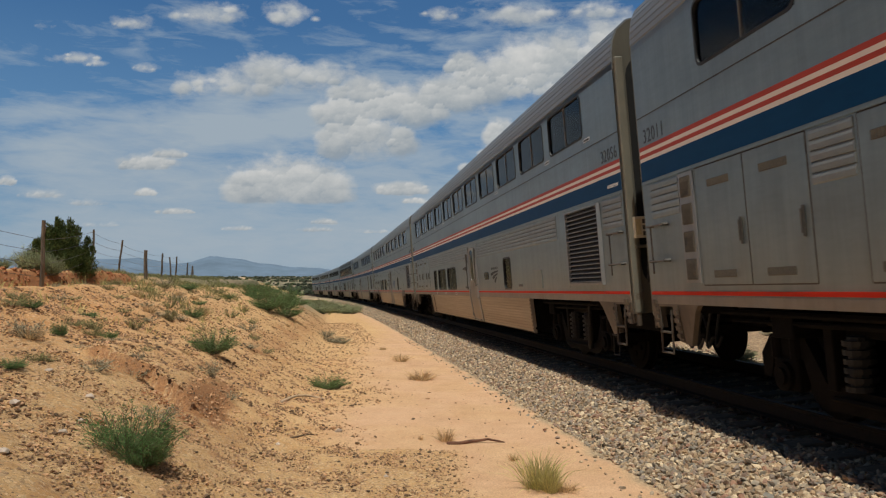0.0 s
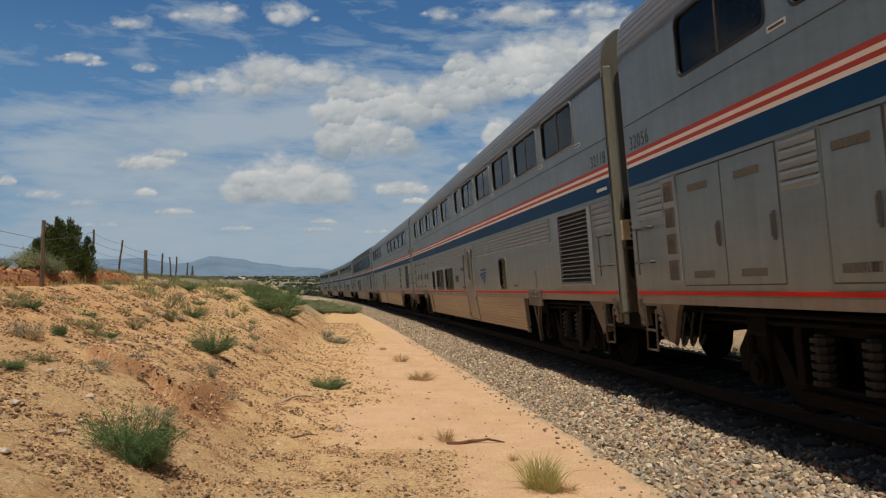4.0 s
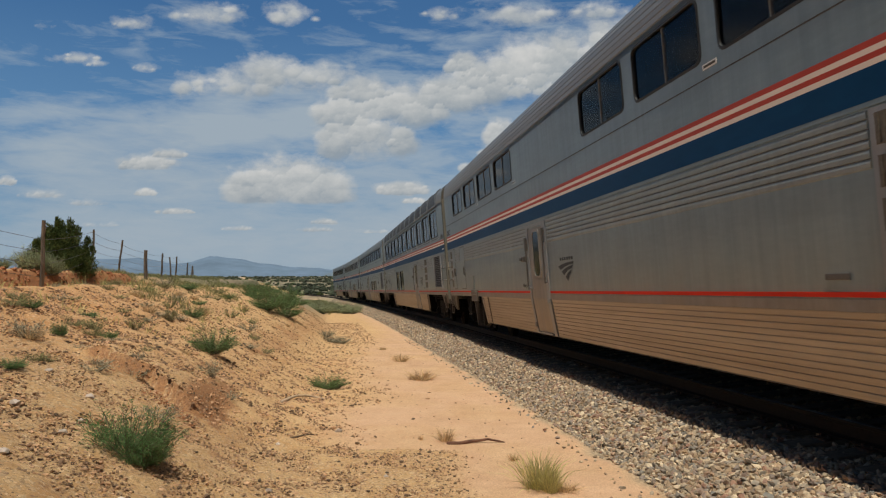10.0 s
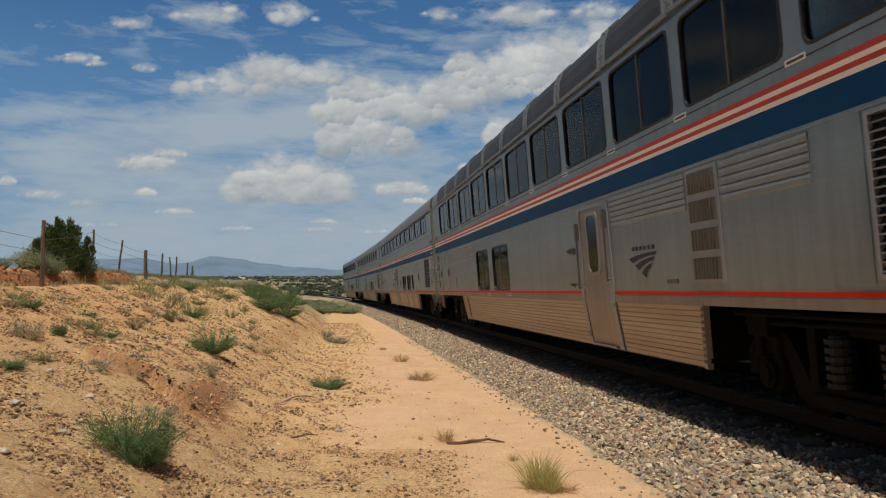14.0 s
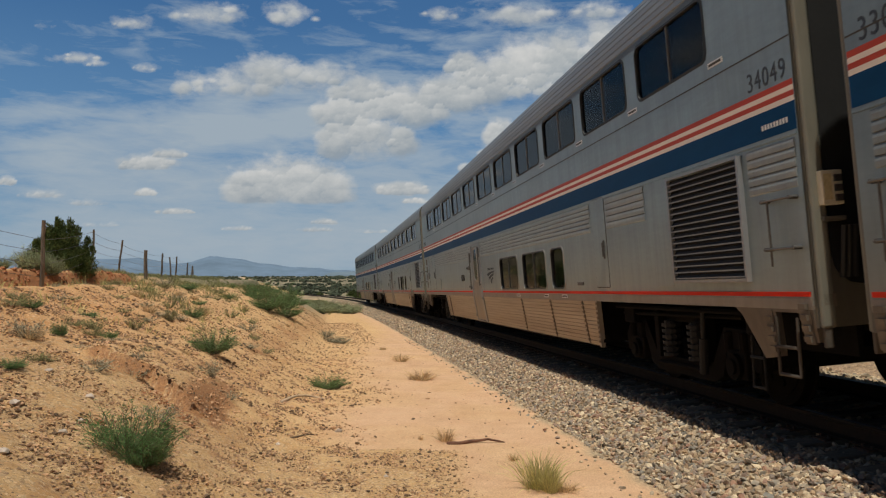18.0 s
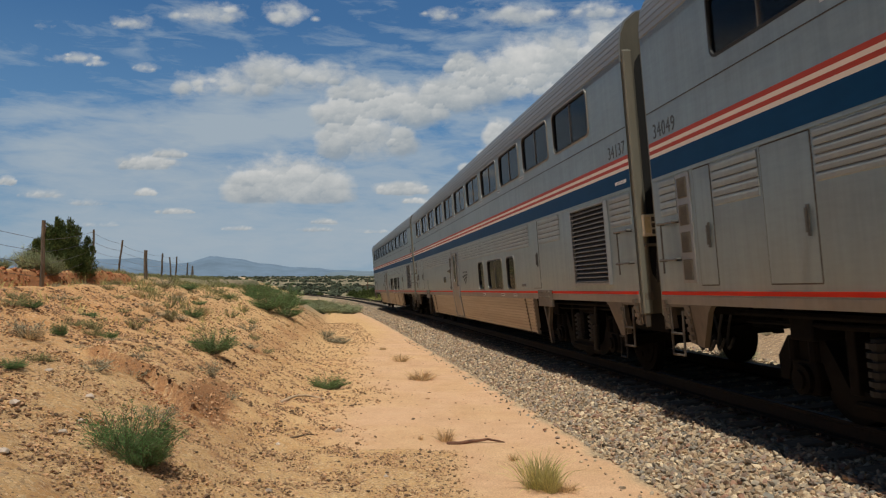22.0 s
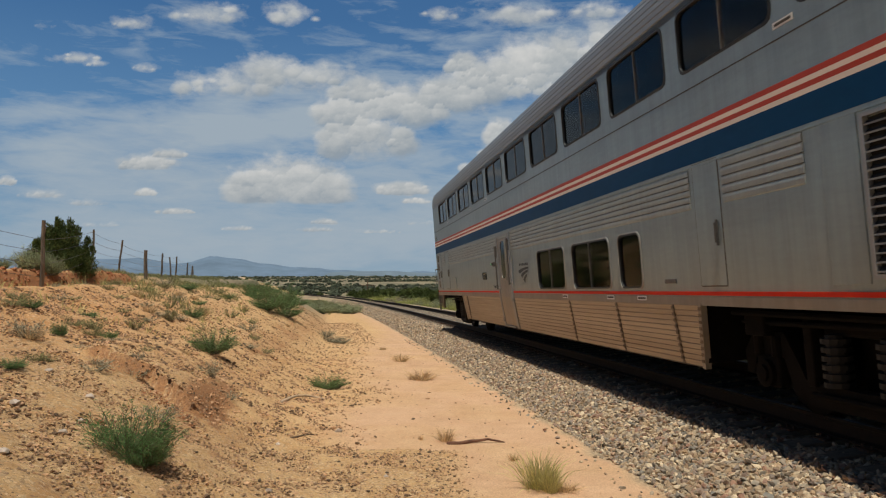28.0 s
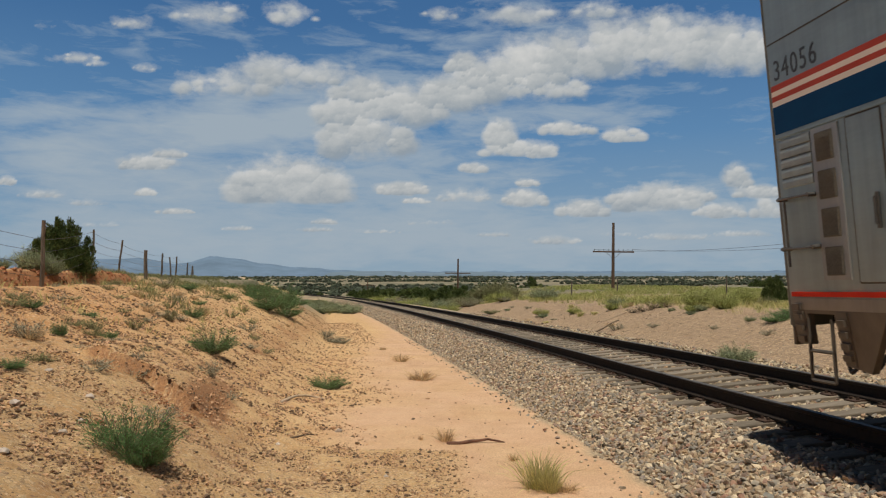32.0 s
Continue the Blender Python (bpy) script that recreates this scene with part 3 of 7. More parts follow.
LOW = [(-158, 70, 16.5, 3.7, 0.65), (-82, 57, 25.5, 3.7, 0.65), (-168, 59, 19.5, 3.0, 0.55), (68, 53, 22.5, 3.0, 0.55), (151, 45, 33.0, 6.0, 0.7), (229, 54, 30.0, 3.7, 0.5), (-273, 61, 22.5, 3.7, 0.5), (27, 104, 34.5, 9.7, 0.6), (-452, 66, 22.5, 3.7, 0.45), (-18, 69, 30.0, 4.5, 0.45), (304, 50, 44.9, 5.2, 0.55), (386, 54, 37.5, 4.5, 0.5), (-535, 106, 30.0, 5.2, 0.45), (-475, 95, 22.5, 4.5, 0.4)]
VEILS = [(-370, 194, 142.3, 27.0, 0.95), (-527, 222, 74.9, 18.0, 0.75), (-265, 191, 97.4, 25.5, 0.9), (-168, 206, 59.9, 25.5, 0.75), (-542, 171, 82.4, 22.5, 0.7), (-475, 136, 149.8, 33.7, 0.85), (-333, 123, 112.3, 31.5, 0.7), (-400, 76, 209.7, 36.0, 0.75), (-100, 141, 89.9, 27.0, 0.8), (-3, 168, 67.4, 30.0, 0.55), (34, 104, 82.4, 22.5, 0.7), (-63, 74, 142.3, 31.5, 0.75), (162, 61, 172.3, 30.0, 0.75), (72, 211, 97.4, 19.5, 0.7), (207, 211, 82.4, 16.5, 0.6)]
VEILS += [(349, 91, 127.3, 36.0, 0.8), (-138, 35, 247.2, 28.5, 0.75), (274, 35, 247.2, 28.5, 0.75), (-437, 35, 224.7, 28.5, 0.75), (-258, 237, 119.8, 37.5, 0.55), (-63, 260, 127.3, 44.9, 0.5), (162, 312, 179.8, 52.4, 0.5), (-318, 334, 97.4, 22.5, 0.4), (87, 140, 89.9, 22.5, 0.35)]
# Veils out of view, added so the car windows mirror grey.
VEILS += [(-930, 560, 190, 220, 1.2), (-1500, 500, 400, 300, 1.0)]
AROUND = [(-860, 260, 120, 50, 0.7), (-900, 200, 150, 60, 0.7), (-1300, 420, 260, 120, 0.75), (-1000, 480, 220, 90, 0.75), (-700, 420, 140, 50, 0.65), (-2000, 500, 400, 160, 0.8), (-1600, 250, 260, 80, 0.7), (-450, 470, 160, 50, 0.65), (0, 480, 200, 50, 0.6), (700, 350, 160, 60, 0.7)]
SKY_STOPS = [(0.0, (0.275, 0.372, 0.46)), (0.12, (0.22, 0.338, 0.46)), (0.35, (0.108, 0.238, 0.425)), (0.62, (0.055, 0.150, 0.325)), (1.0, (0.030, 0.096, 0.245))]


def build_sky():
    """A piece of sky with fair-weather clouds, far behind everything."""
    R = 4900.0
    az = np.radians(np.concatenate([np.linspace(-110, -46.2, 60), np.arange(-46, 40, 0.14), np.linspace(40.2, 60, 20)]))
    el = np.radians(np.concatenate([np.arange(-1.5, 21, 0.13), np.linspace(21.2, 33, 40)]))
    nx, nz = len(az), len(el)
    A, E = np.meshgrid(az, el)
    co = np.stack([R * np.sin(A) * np.cos(E), R * np.cos(A) * np.cos(E), EYE_Z + R * np.sin(E)], -1).reshape(-1, 3)
    idx = np.arange(nx * nz).reshape(nz, nx)
    quads = np.stack([idx[:-1, :-1], idx[1:, :-1], idx[1:, 1:], idx[:-1, 1:]], -1).reshape(-1, 4)
    me = bpy.data.meshes.new("sky_backdrop")
    me.from_pydata(co.tolist(), [], quads.tolist())
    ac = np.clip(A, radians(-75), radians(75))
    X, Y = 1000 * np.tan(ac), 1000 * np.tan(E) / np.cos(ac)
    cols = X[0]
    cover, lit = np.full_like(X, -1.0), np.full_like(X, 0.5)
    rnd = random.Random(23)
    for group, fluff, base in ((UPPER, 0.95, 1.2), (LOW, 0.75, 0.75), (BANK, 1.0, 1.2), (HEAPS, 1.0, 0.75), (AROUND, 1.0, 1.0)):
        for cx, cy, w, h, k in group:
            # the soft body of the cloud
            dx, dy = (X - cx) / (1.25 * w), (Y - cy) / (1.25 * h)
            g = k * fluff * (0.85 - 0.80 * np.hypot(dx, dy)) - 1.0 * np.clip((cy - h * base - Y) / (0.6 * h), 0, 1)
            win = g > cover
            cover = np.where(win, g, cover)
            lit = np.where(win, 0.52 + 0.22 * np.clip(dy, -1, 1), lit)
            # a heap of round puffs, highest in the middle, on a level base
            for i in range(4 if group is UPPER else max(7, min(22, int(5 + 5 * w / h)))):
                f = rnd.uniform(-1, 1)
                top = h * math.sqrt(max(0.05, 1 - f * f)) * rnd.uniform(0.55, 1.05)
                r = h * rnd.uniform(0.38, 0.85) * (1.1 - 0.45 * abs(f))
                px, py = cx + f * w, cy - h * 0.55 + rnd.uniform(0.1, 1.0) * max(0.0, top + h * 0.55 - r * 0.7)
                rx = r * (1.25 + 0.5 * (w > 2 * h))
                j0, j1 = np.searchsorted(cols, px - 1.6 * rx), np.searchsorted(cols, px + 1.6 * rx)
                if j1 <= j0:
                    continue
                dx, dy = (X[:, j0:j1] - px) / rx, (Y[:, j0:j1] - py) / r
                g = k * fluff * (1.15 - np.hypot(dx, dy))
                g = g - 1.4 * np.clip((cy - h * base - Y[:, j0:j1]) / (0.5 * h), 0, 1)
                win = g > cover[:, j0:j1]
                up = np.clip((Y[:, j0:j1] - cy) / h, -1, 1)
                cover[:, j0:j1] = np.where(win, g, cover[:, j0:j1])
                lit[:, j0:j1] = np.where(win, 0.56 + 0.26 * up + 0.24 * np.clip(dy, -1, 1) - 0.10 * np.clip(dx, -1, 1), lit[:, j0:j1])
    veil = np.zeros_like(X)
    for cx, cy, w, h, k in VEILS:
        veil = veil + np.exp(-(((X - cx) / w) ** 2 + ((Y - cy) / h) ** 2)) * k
    for name, field in (("cover", cover), ("lit", lit), ("veil", veil), ("rise", np.degrees(E) / 30.0)):
        at = me.attributes.new(name, "FLOAT", "POINT")
        at.data.foreach_set("value", field.astype(np.float32).ravel())
    m = bpy.data.materials.new("cloudy_sky")
    m.use_nodes = True
    nt = m.node_tree
    N, L = nt.nodes, nt.links
    N.remove(N["Principled BSDF"])
    co_ = N.new("ShaderNodeTexCoord").outputs["Object"]
    mp = N.new("ShaderNodeMapping")
    mp.inputs["Scale"].default_value = (1 / 1000, 1 / 1000, 1.5 / 1000)
    L.new(co_, mp.inputs[0])

    flat = N.new("ShaderNodeMapping")
    flat.inputs["Scale"].default_value = (1 / 1000, 1 / 1000, 4.2 / 1000)
    L.new(co_, flat.inputs[0])

    def noise_(sc, de=8, ro=0.6, dist=0.0, way=mp):
        n = N.new("ShaderNodeTexNoise")
        n.inputs["Scale"].default_value, n.inputs["Detail"].default_value, n.inputs["Roughness"].default_value = sc, de, ro
        n.inputs["Distortion"].default_value = dist
        L.new(way.outputs[0], n.inputs["Vector"])
        return n.outputs[0]

    def math_(op, a, b_):
        n = N.new("ShaderNodeMath")
        n.operation = op
        for i, v in enumerate((a, b_)):
            if isinstance(v, (int, float)):
                n.inputs[i].default_value = v
            else:
                L.new(v, n.inputs[i])
        return n.outputs[0]

    def attr(name):
        n = N.new("ShaderNodeAttribute")
        n.attribute_name = name
        return n.outputs["Fac"]

    def ramp(src, stops):
        r = N.new("ShaderNodeValToRGB")
        while len(r.color_ramp.elements) < len(stops):
            r.color_ramp.elements.new(0.5)
        for e, (p, c) in zip(r.color_ramp.elements, stops):
            e.position, e.color = p, (*c, 1)
        L.new(src, r.inputs[0])
        return r.outputs[0]

    def blend(fac, a, b_):
        n = N.new("ShaderNodeMix")
        n.data_type = "RGBA"
        L.new(fac, n.inputs["Factor"])
        L.new(a, n.inputs["A"])
        if isinstance(b_, tuple):
            n.inputs["B"].default_value = (*b_, 1)
        else:
            L.new(b_, n.inputs["B"])
        return n.outputs["Result"]

    blue = ramp(attr("rise"), SKY_STOPS)
    n_big, n_fine, n_veil = noise_(3.0, 10, 0.6, 0.2), noise_(11.0, 10, 0.6), noise_(3.0, 12, 0.6, 0.35, flat)
    puff = math_("ADD", math_("MULTIPLY", math_("SUBTRACT", n_big, 0.5), 1.0), math_("MULTIPLY", math_("SUBTRACT", n_fine, 0.5), 0.6))
    dens = math_("ADD", attr("cover"), puff)
    mask = ramp(dens, [(0.04, (0, 0, 0)), (0.2, (0.36, 0.36, 0.36)), (0.4, (0.84, 0.84, 0.84)), (0.65, (1, 1, 1))])
    haze = ramp(math_("ADD", math_("MULTIPLY", attr("veil"), 0.72), math_("MULTIPLY", math_("SUBTRACT", n_veil, 0.5), 1.6)), [(0.1, (0, 0, 0)), (0.5, (0.6, 0.6, 0.6)), (0.95, (0.95, 0.95, 0.95))])
    blue = blend(haze, blue, (0.348, 0.418, 0.482))
    shine = math_("ADD", attr("lit"), math_("ADD", math_("MULTIPLY", math_("SUBTRACT", n_fine, 0.5), 0.6), math_("MULTIPLY", math_("SUBTRACT", n_big, 0.5), -0.9)))
    white = ramp(shine, [(0.12, (0.285, 0.335, 0.382)), (0.42, (0.408, 0.438, 0.455)), (0.66, (0.50, 0.518, 0.52)), (0.95, (0.612, 0.614, 0.602))])
    em = N.new("ShaderNodeEmission")
    L.new(blend(mask, blue, white), em.inputs["Color"])
    em.inputs["Strength"].default_value = 0.98
    L.new(em.outputs[0], N["Material Output"].inputs["Surface"])
    me.materials.append(m)
    ob = new("sky_backdrop", me)
    for f in me.polygons:
        f.use_smooth = True
    return tagged(ob, "blue summer sky with white cumulus clouds", "sky", kind="structure")


build_sky()


def build_hills():
    """Blue ranges on the skyline, as ridged strips of land; the haze is painted into their colour."""
    def strip(name, dist, depth, az0, az1, crest, colour, label):
        n, rows = 160, 8
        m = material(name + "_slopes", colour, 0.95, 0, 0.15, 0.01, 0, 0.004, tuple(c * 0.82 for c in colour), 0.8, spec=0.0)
        az = np.linspace(radians(az0), radians(az1), n)
        verts, faces = [], []
        for j in range(rows):
            f = j / (rows - 1)
            for i, a in enumerate(az):
                h = max(0.0, crest(math.degrees(a)))
                lift = math.sin(min(1, f * 1.15) * math.pi / 2)
                zz = -14 + (14 + EYE_Z + dist * math.tan(radians(h))) * lift * (1 + 0.06 * noise.noise(Vector((a * 60, f * 5, 0))) * f * (1 - f) * 4)
                d = dist - depth * (1 - f)
                verts.append((d * math.sin(a), d * math.cos(a), zz))
        for j in range(rows - 1):
            for i in range(n - 1):
                p = j * n + i
                faces.append((p, p + 1, p + n + 1, p + n))
        me = bpy.data.meshes.new(name)
        me.from_pydata(verts, [], faces)
        me.materials.append(m)
        for f in me.polygons:
            f.use_smooth = True
        tagged(new(name, me), label, "hills", kind="structure")

    def peaks(a):
        h = 0.25
        for c, w, k in ((-21.8, 2.0, 0.72), (-17.2, 2.2, 0.85), (-14.6, 2.3, 0.5), (-25.5, 3.0, 0.7), (-11.0, 3.0, 0.28), (-30, 3.5, 0.7)):
            h += k * math.exp(-((a - c) / w) ** 2)
        return h + 0.1 * noise.noise(Vector((a * 0.9, 0, 0))) + 0.05 * noise.noise(Vector((a * 3.1, 2, 0)))

    def mesas(a):
        return 0.16 + 0.16 * noise.noise(Vector((a * 0.22, 5, 0))) + 0.12 * math.exp(-((a + 4.0) / 2.2) ** 2) + 0.03 * noise.noise(Vector((a * 2.0, 1, 0)))

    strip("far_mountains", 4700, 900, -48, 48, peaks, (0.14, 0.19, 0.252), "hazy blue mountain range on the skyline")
    strip("far_mesas", 4300, 500, -48, 48, mesas, (0.15, 0.19, 0.225), "low mesas along the horizon, tinted blue-grey for haze")


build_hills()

# ---- track ----
def build_track():
    def rail(across, label):
        prof = [(-0.07, -0.185), (0.07, -0.185), (0.07, -0.165), (0.012, -0.15), (0.012, -0.045), (0.037, -0.032), (0.037, -0.006), (0.028, 0.0),
                (-0.028, 0.0), (-0.037, -0.006), (-0.037, -0.032), (-0.012, -0.045), (-0.012, -0.15), (-0.07, -0.165)]
        ss = list(np.arange(-240, -20, 10.0)) + list(np.arange(-20, 60, 2.5)) + list(np.arange(60, 420, 8.0))
        bm = bmesh.new()
        prev = None
        for s in ss:
            ring = [bm.verts.new(on_track(s, HALF + across + y, z)) for y, z in prof]
            if prev:
                n = len(prof)
                for i in range(n):
                    f = bm.faces.new((prev[i], prev[(i + 1) % n], ring[(i + 1) % n], ring[i]))
                    if i == 7:
                        f.material_index = 1
            prev = ring
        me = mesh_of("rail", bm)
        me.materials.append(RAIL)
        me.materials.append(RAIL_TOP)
        return tagged(new("rail", me), label, "rail", "rails of the track", "structure")

    rail(-0.7525, "brown steel rail with a worn head, beside the ballast slope")
    rail(0.7525, "brown steel rail with a worn head, beside the far bank")
    tie_me = None
    n = 0
    rnd = random.Random(5)
    for i in range(-8, 150):
        s = i * 0.52
        p, d, l, u = frame_at(s)
        if tie_me is None:
            bm = box_bm(-0.115, 0.115, -1.3, 1.3, -0.19, 0, bevel=0.012)
            tie_me = mesh_of("sleeper", bm)
            tie_me.materials.append(TIE)
            bm = bmesh.new()
            box(bm, -0.095, 0.095, -0.17, 0.17, 0.0, 0.018)
            for dx in (-0.06, 0.06):
                for dy in (-0.1, 0.1):
                    box(bm, dx - 0.014, dx + 0.014, dy - 0.014, dy + 0.014, 0.015, 0.045)
            plate_me = mesh_of("tie_plate", bm)
            plate_me.materials.append(PLATE_RUST)
        m = Matrix(((-d.x, l.x, u.x, 0), (-d.y, l.y, u.y, 0), (-d.z, l.z, u.z, 0), (0, 0, 0, 1)))
        c = p + l * (HALF + rnd.uniform(-0.05, 0.05)) + u * -0.204
        ob = new("railroad_tie", tie_me)
        ob.matrix_basis = Matrix.Translation(c) @ m @ pose(0, 0, 0, 0, 0, rnd.uniform(-1.2, 1.2))
        tagged(ob, "weathered wooden tie bedded in stone ballast", "railroad tie", "ties of the track")
        if s < 40:
            for y in (-0.7525, 0.7525):
                part("tie_plate", plate_me, None, ob).location = (0, y, 0)
    # the rest, far off
    bm = bmesh.new()
    for i in range(150, 420):
        s = i * 0.52
        p, d, l, u = frame_at(s)
        cs = []
        for a in (-0.115, 0.115):
            for w in (-1.3, 1.3):
                cs.append(bm.verts.new(p + d * a + l * (HALF + w) + u * -0.2))
        bm.faces.new((cs[0], cs[1], cs[3], cs[2]))
    me = mesh_of("far_ties", bm)
    me.materials.append(TIE)
    tagged(new("far_ties", me), "weathered wooden ties far down the track", "railroad ties", kind="stuff")


build_track()

# ---- the train ----
WIN_W, WIN_LO, WIN_HI = 1.70, 3.595, 4.255
MODULES = [1.50 + 2.057 * i for i in range(11)]
Y0 = -HALF


def wall_mesh(u0, u1, h0, h1, holes, depth=0.07):
    """Flat side sheet with openings through it, each with its reveal."""
    us = sorted({u0, u1, *[h[0] for h in holes], *[h[1] for h in holes]})
    hs = sorted({h0, h1, *[h[2] for h in holes], *[h[3] for h in holes]})
    bm = bmesh.new()
    grid = {}

    def vert(u, h):
        if (u, h) not in grid:
            grid[(u, h)] = bm.verts.new((u, Y0, h))
        return grid[(u, h)]

    for a, b in zip(us, us[1:]):
        for c, d in zip(hs, hs[1:]):
            mu, mh = (a + b) / 2, (c + d) / 2
            if any(q[0] < mu < q[1] and q[2] < mh < q[3] for q in holes):
                continue
            bm.faces.new((vert(a, c), vert(b, c), vert(b, d), vert(a, d)))
    for a, b, c, d in holes:
        o = [(a, c), (b, c), (b, d), (a, d)]
        outer = [bm.verts.new((x, Y0, z)) for x, z in o]
        inner = [bm.verts.new((x, Y0 + depth, z)) for x, z in o]
        for i in range(4):
            j = (i + 1) % 4
            bm.faces.new((outer[i], inner[i], inner[j], outer[j]))
    bmesh.ops.remove_doubles(bm, verts=bm.verts, dist=0.0005)
    return bm


def fluted(car, u0, u1, h0, h1, n, mat):
    """A sheet of n flat flutes, rounded at the top edge, with narrow grooves between painted dark as shade."""
    y, st, g = Y0, (h1 - h0) / n, 0.007
    pts, dark = [(y + 0.03, h0), (y - 0.001, h0)], set()
    for i in range(n):
        a = h0 + i * st
        if i:
            dark.add(len(pts) - 1)
            pts.append((y - 0.001, a + g))
        pts += [(y - 0.010, a + g + 0.002), (y - 0.012, a + st * 0.6), (y - 0.009, a + st - 0.010), (y - 0.001, a + st - 0.001)]
    pts += [(y + 0.03, h1)]
    bm = bmesh.new()
    va = [bm.verts.new((u0, *p)) for p in pts]
    vb = [bm.verts.new((u1, *p)) for p in pts]
    for i in range(len(pts) - 1):
        f = bm.faces.new((va[i], vb[i], vb[i + 1], va[i + 1]))
        f.material_index = 1 if i in dark else 0
    bm.faces.new(va)
    bm.faces.new(vb[::-1])
    ob = part("fluted_panel", bm, mat, car)
    ob.data.materials.append(FLUTE_GROOVE)
    return ob


def fluted_skirt(u0, u1, h0, h1, y, n=9, slant=0.0):
    """Lower side sheet with thin dark grooves between flat flutes; slant leans its rear edge."""
    bm = bmesh.new()
    st = (h1 - h0) / n
    g = 0.008
    prof = []
    for i in range(n):
        a, b = h0 + i * st, h0 + (i + 1) * st
        prof += [(y + 0.006, a), (y + 0.006, a + g), (y - 0.004, a + g + 0.003), (y - 0.006, b - 0.01), (y - 0.004, b - 0.002)]
    ends = []
    for k in range(2):
        ends.append([bm.verts.new((u1 if k else u0 + slant * (1 - (z - h0) / (h1 - h0)), yy, z)) for yy, z in prof])
    for k in range(len(prof) - 1):
        bm.faces.new((ends[0][k], ends[1][k], ends[1][k + 1], ends[0][k + 1]))
    return bm


def tuck(bm):
    """Leans the lower side inward below the sill."""
    bmesh.ops.bisect_plane(bm, geom=bm.verts[:] + bm.edges[:] + bm.faces[:], plane_co=(0, 0, 1.14), plane_no=(0, 0, 1))
    for v in bm.verts:
        if v.co.z < 1.14:
            v.co.y += 0.085 * (1.14 - v.co.z) / 0.69
    return bm


def shear_ends(bm, u0, u1, rear, front):
    """Slants the two ends of a lower panel: offsets at the bottom edge."""
    for v in bm.verts:
        f = min(1.0, max(0.0, (1.14 - v.co.z) / 0.69))
        if abs(v.co.x - u0) < 0.02:
            v.co.x += rear * f
        elif abs(v.co.x - u1) < 0.02:
            v.co.x += front * f
    return bm


shared = {}


def shared_mesh(key, make, mat):
    if key not in shared:
        me = mesh_of(key.split("|")[0], make())
        me.materials.append(mat)
        shared[key] = me
    return shared[key]


def window_unit(car, u0, u1, h0, h1, trim, split=0.5, blind=0.0, curtain=True, y=Y0, rnd=random):
    """A sealed window: frame, pane, centre bar and what hangs behind it."""
    w, h = u1 - u0, h1 - h0
    cu, ch = (u0 + u1) / 2, (h0 + h1) / 2
    key = f"{w:.3f}{h:.3f}"
    fr = part("window_frame", shared_mesh("window_frame|" + key, lambda: ring_frame(bmesh.new(), w + 0.03, h + 0.03, 0.115, 0.028, -0.010, 0.05), RUBBER), None, car)
    fr.location = (cu, y, ch)
    if trim:
        t = part("trim", shared_mesh("trim|" + key, lambda: ring_frame(bmesh.new(), w + 0.052, h + 0.052, 0.125, 0.016, -0.017, 0.02), CHROME), None, fr)
    pn = part("pane", shared_mesh("pane|" + key, lambda: plate(bmesh.new(), rounded(-w / 2 + 0.01, w / 2 - 0.01, -h / 2 + 0.01, h / 2 - 0.01, 0.09), 0.022, 0.030), GLASS), None, fr)
    pn.visible_shadow = False
    if split:
        part("centre_bar", shared_mesh(f"centre_bar|{key}{split}", lambda: box_bm(-w / 2 + w * split - 0.010, -w / 2 + w * split + 0.010, 0.010, 0.034, -h / 2 + 0.015, h / 2 - 0.015), CENTRE_BAR), None, fr)
    if blind:
        part("blind", shared_mesh(f"blind|{key}{blind}", lambda: box_bm(-w / 2 + 0.02, -w / 2 + w * blind, 0.034, 0.042, -h / 2 + 0.01, h / 2 - 0.01), BLIND), None, fr, "drawn pale window blind")
    if curtain:
        def drape():
            bm = bmesh.new()
            for x0, x1 in ((-w / 2, -w / 2 + w * 0.13), (w / 2 - w * 0.13, w / 2)):
                n = 10
                pts = [(x0 + (x1 - x0) * i / n, 0.075 + 0.018 * math.sin(i * 2.1)) for i in range(n + 1)]
                lo = [bm.verts.new((x, yy, -h / 2)) for x, yy in pts]
                hi = [bm.verts.new((x, yy, h / 2)) for x, yy in pts]
                for i in range(n):
                    bm.faces.new((lo[i], lo[i + 1], hi[i + 1], hi[i]))
            return bm
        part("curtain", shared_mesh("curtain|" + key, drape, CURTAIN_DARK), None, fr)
    return fr


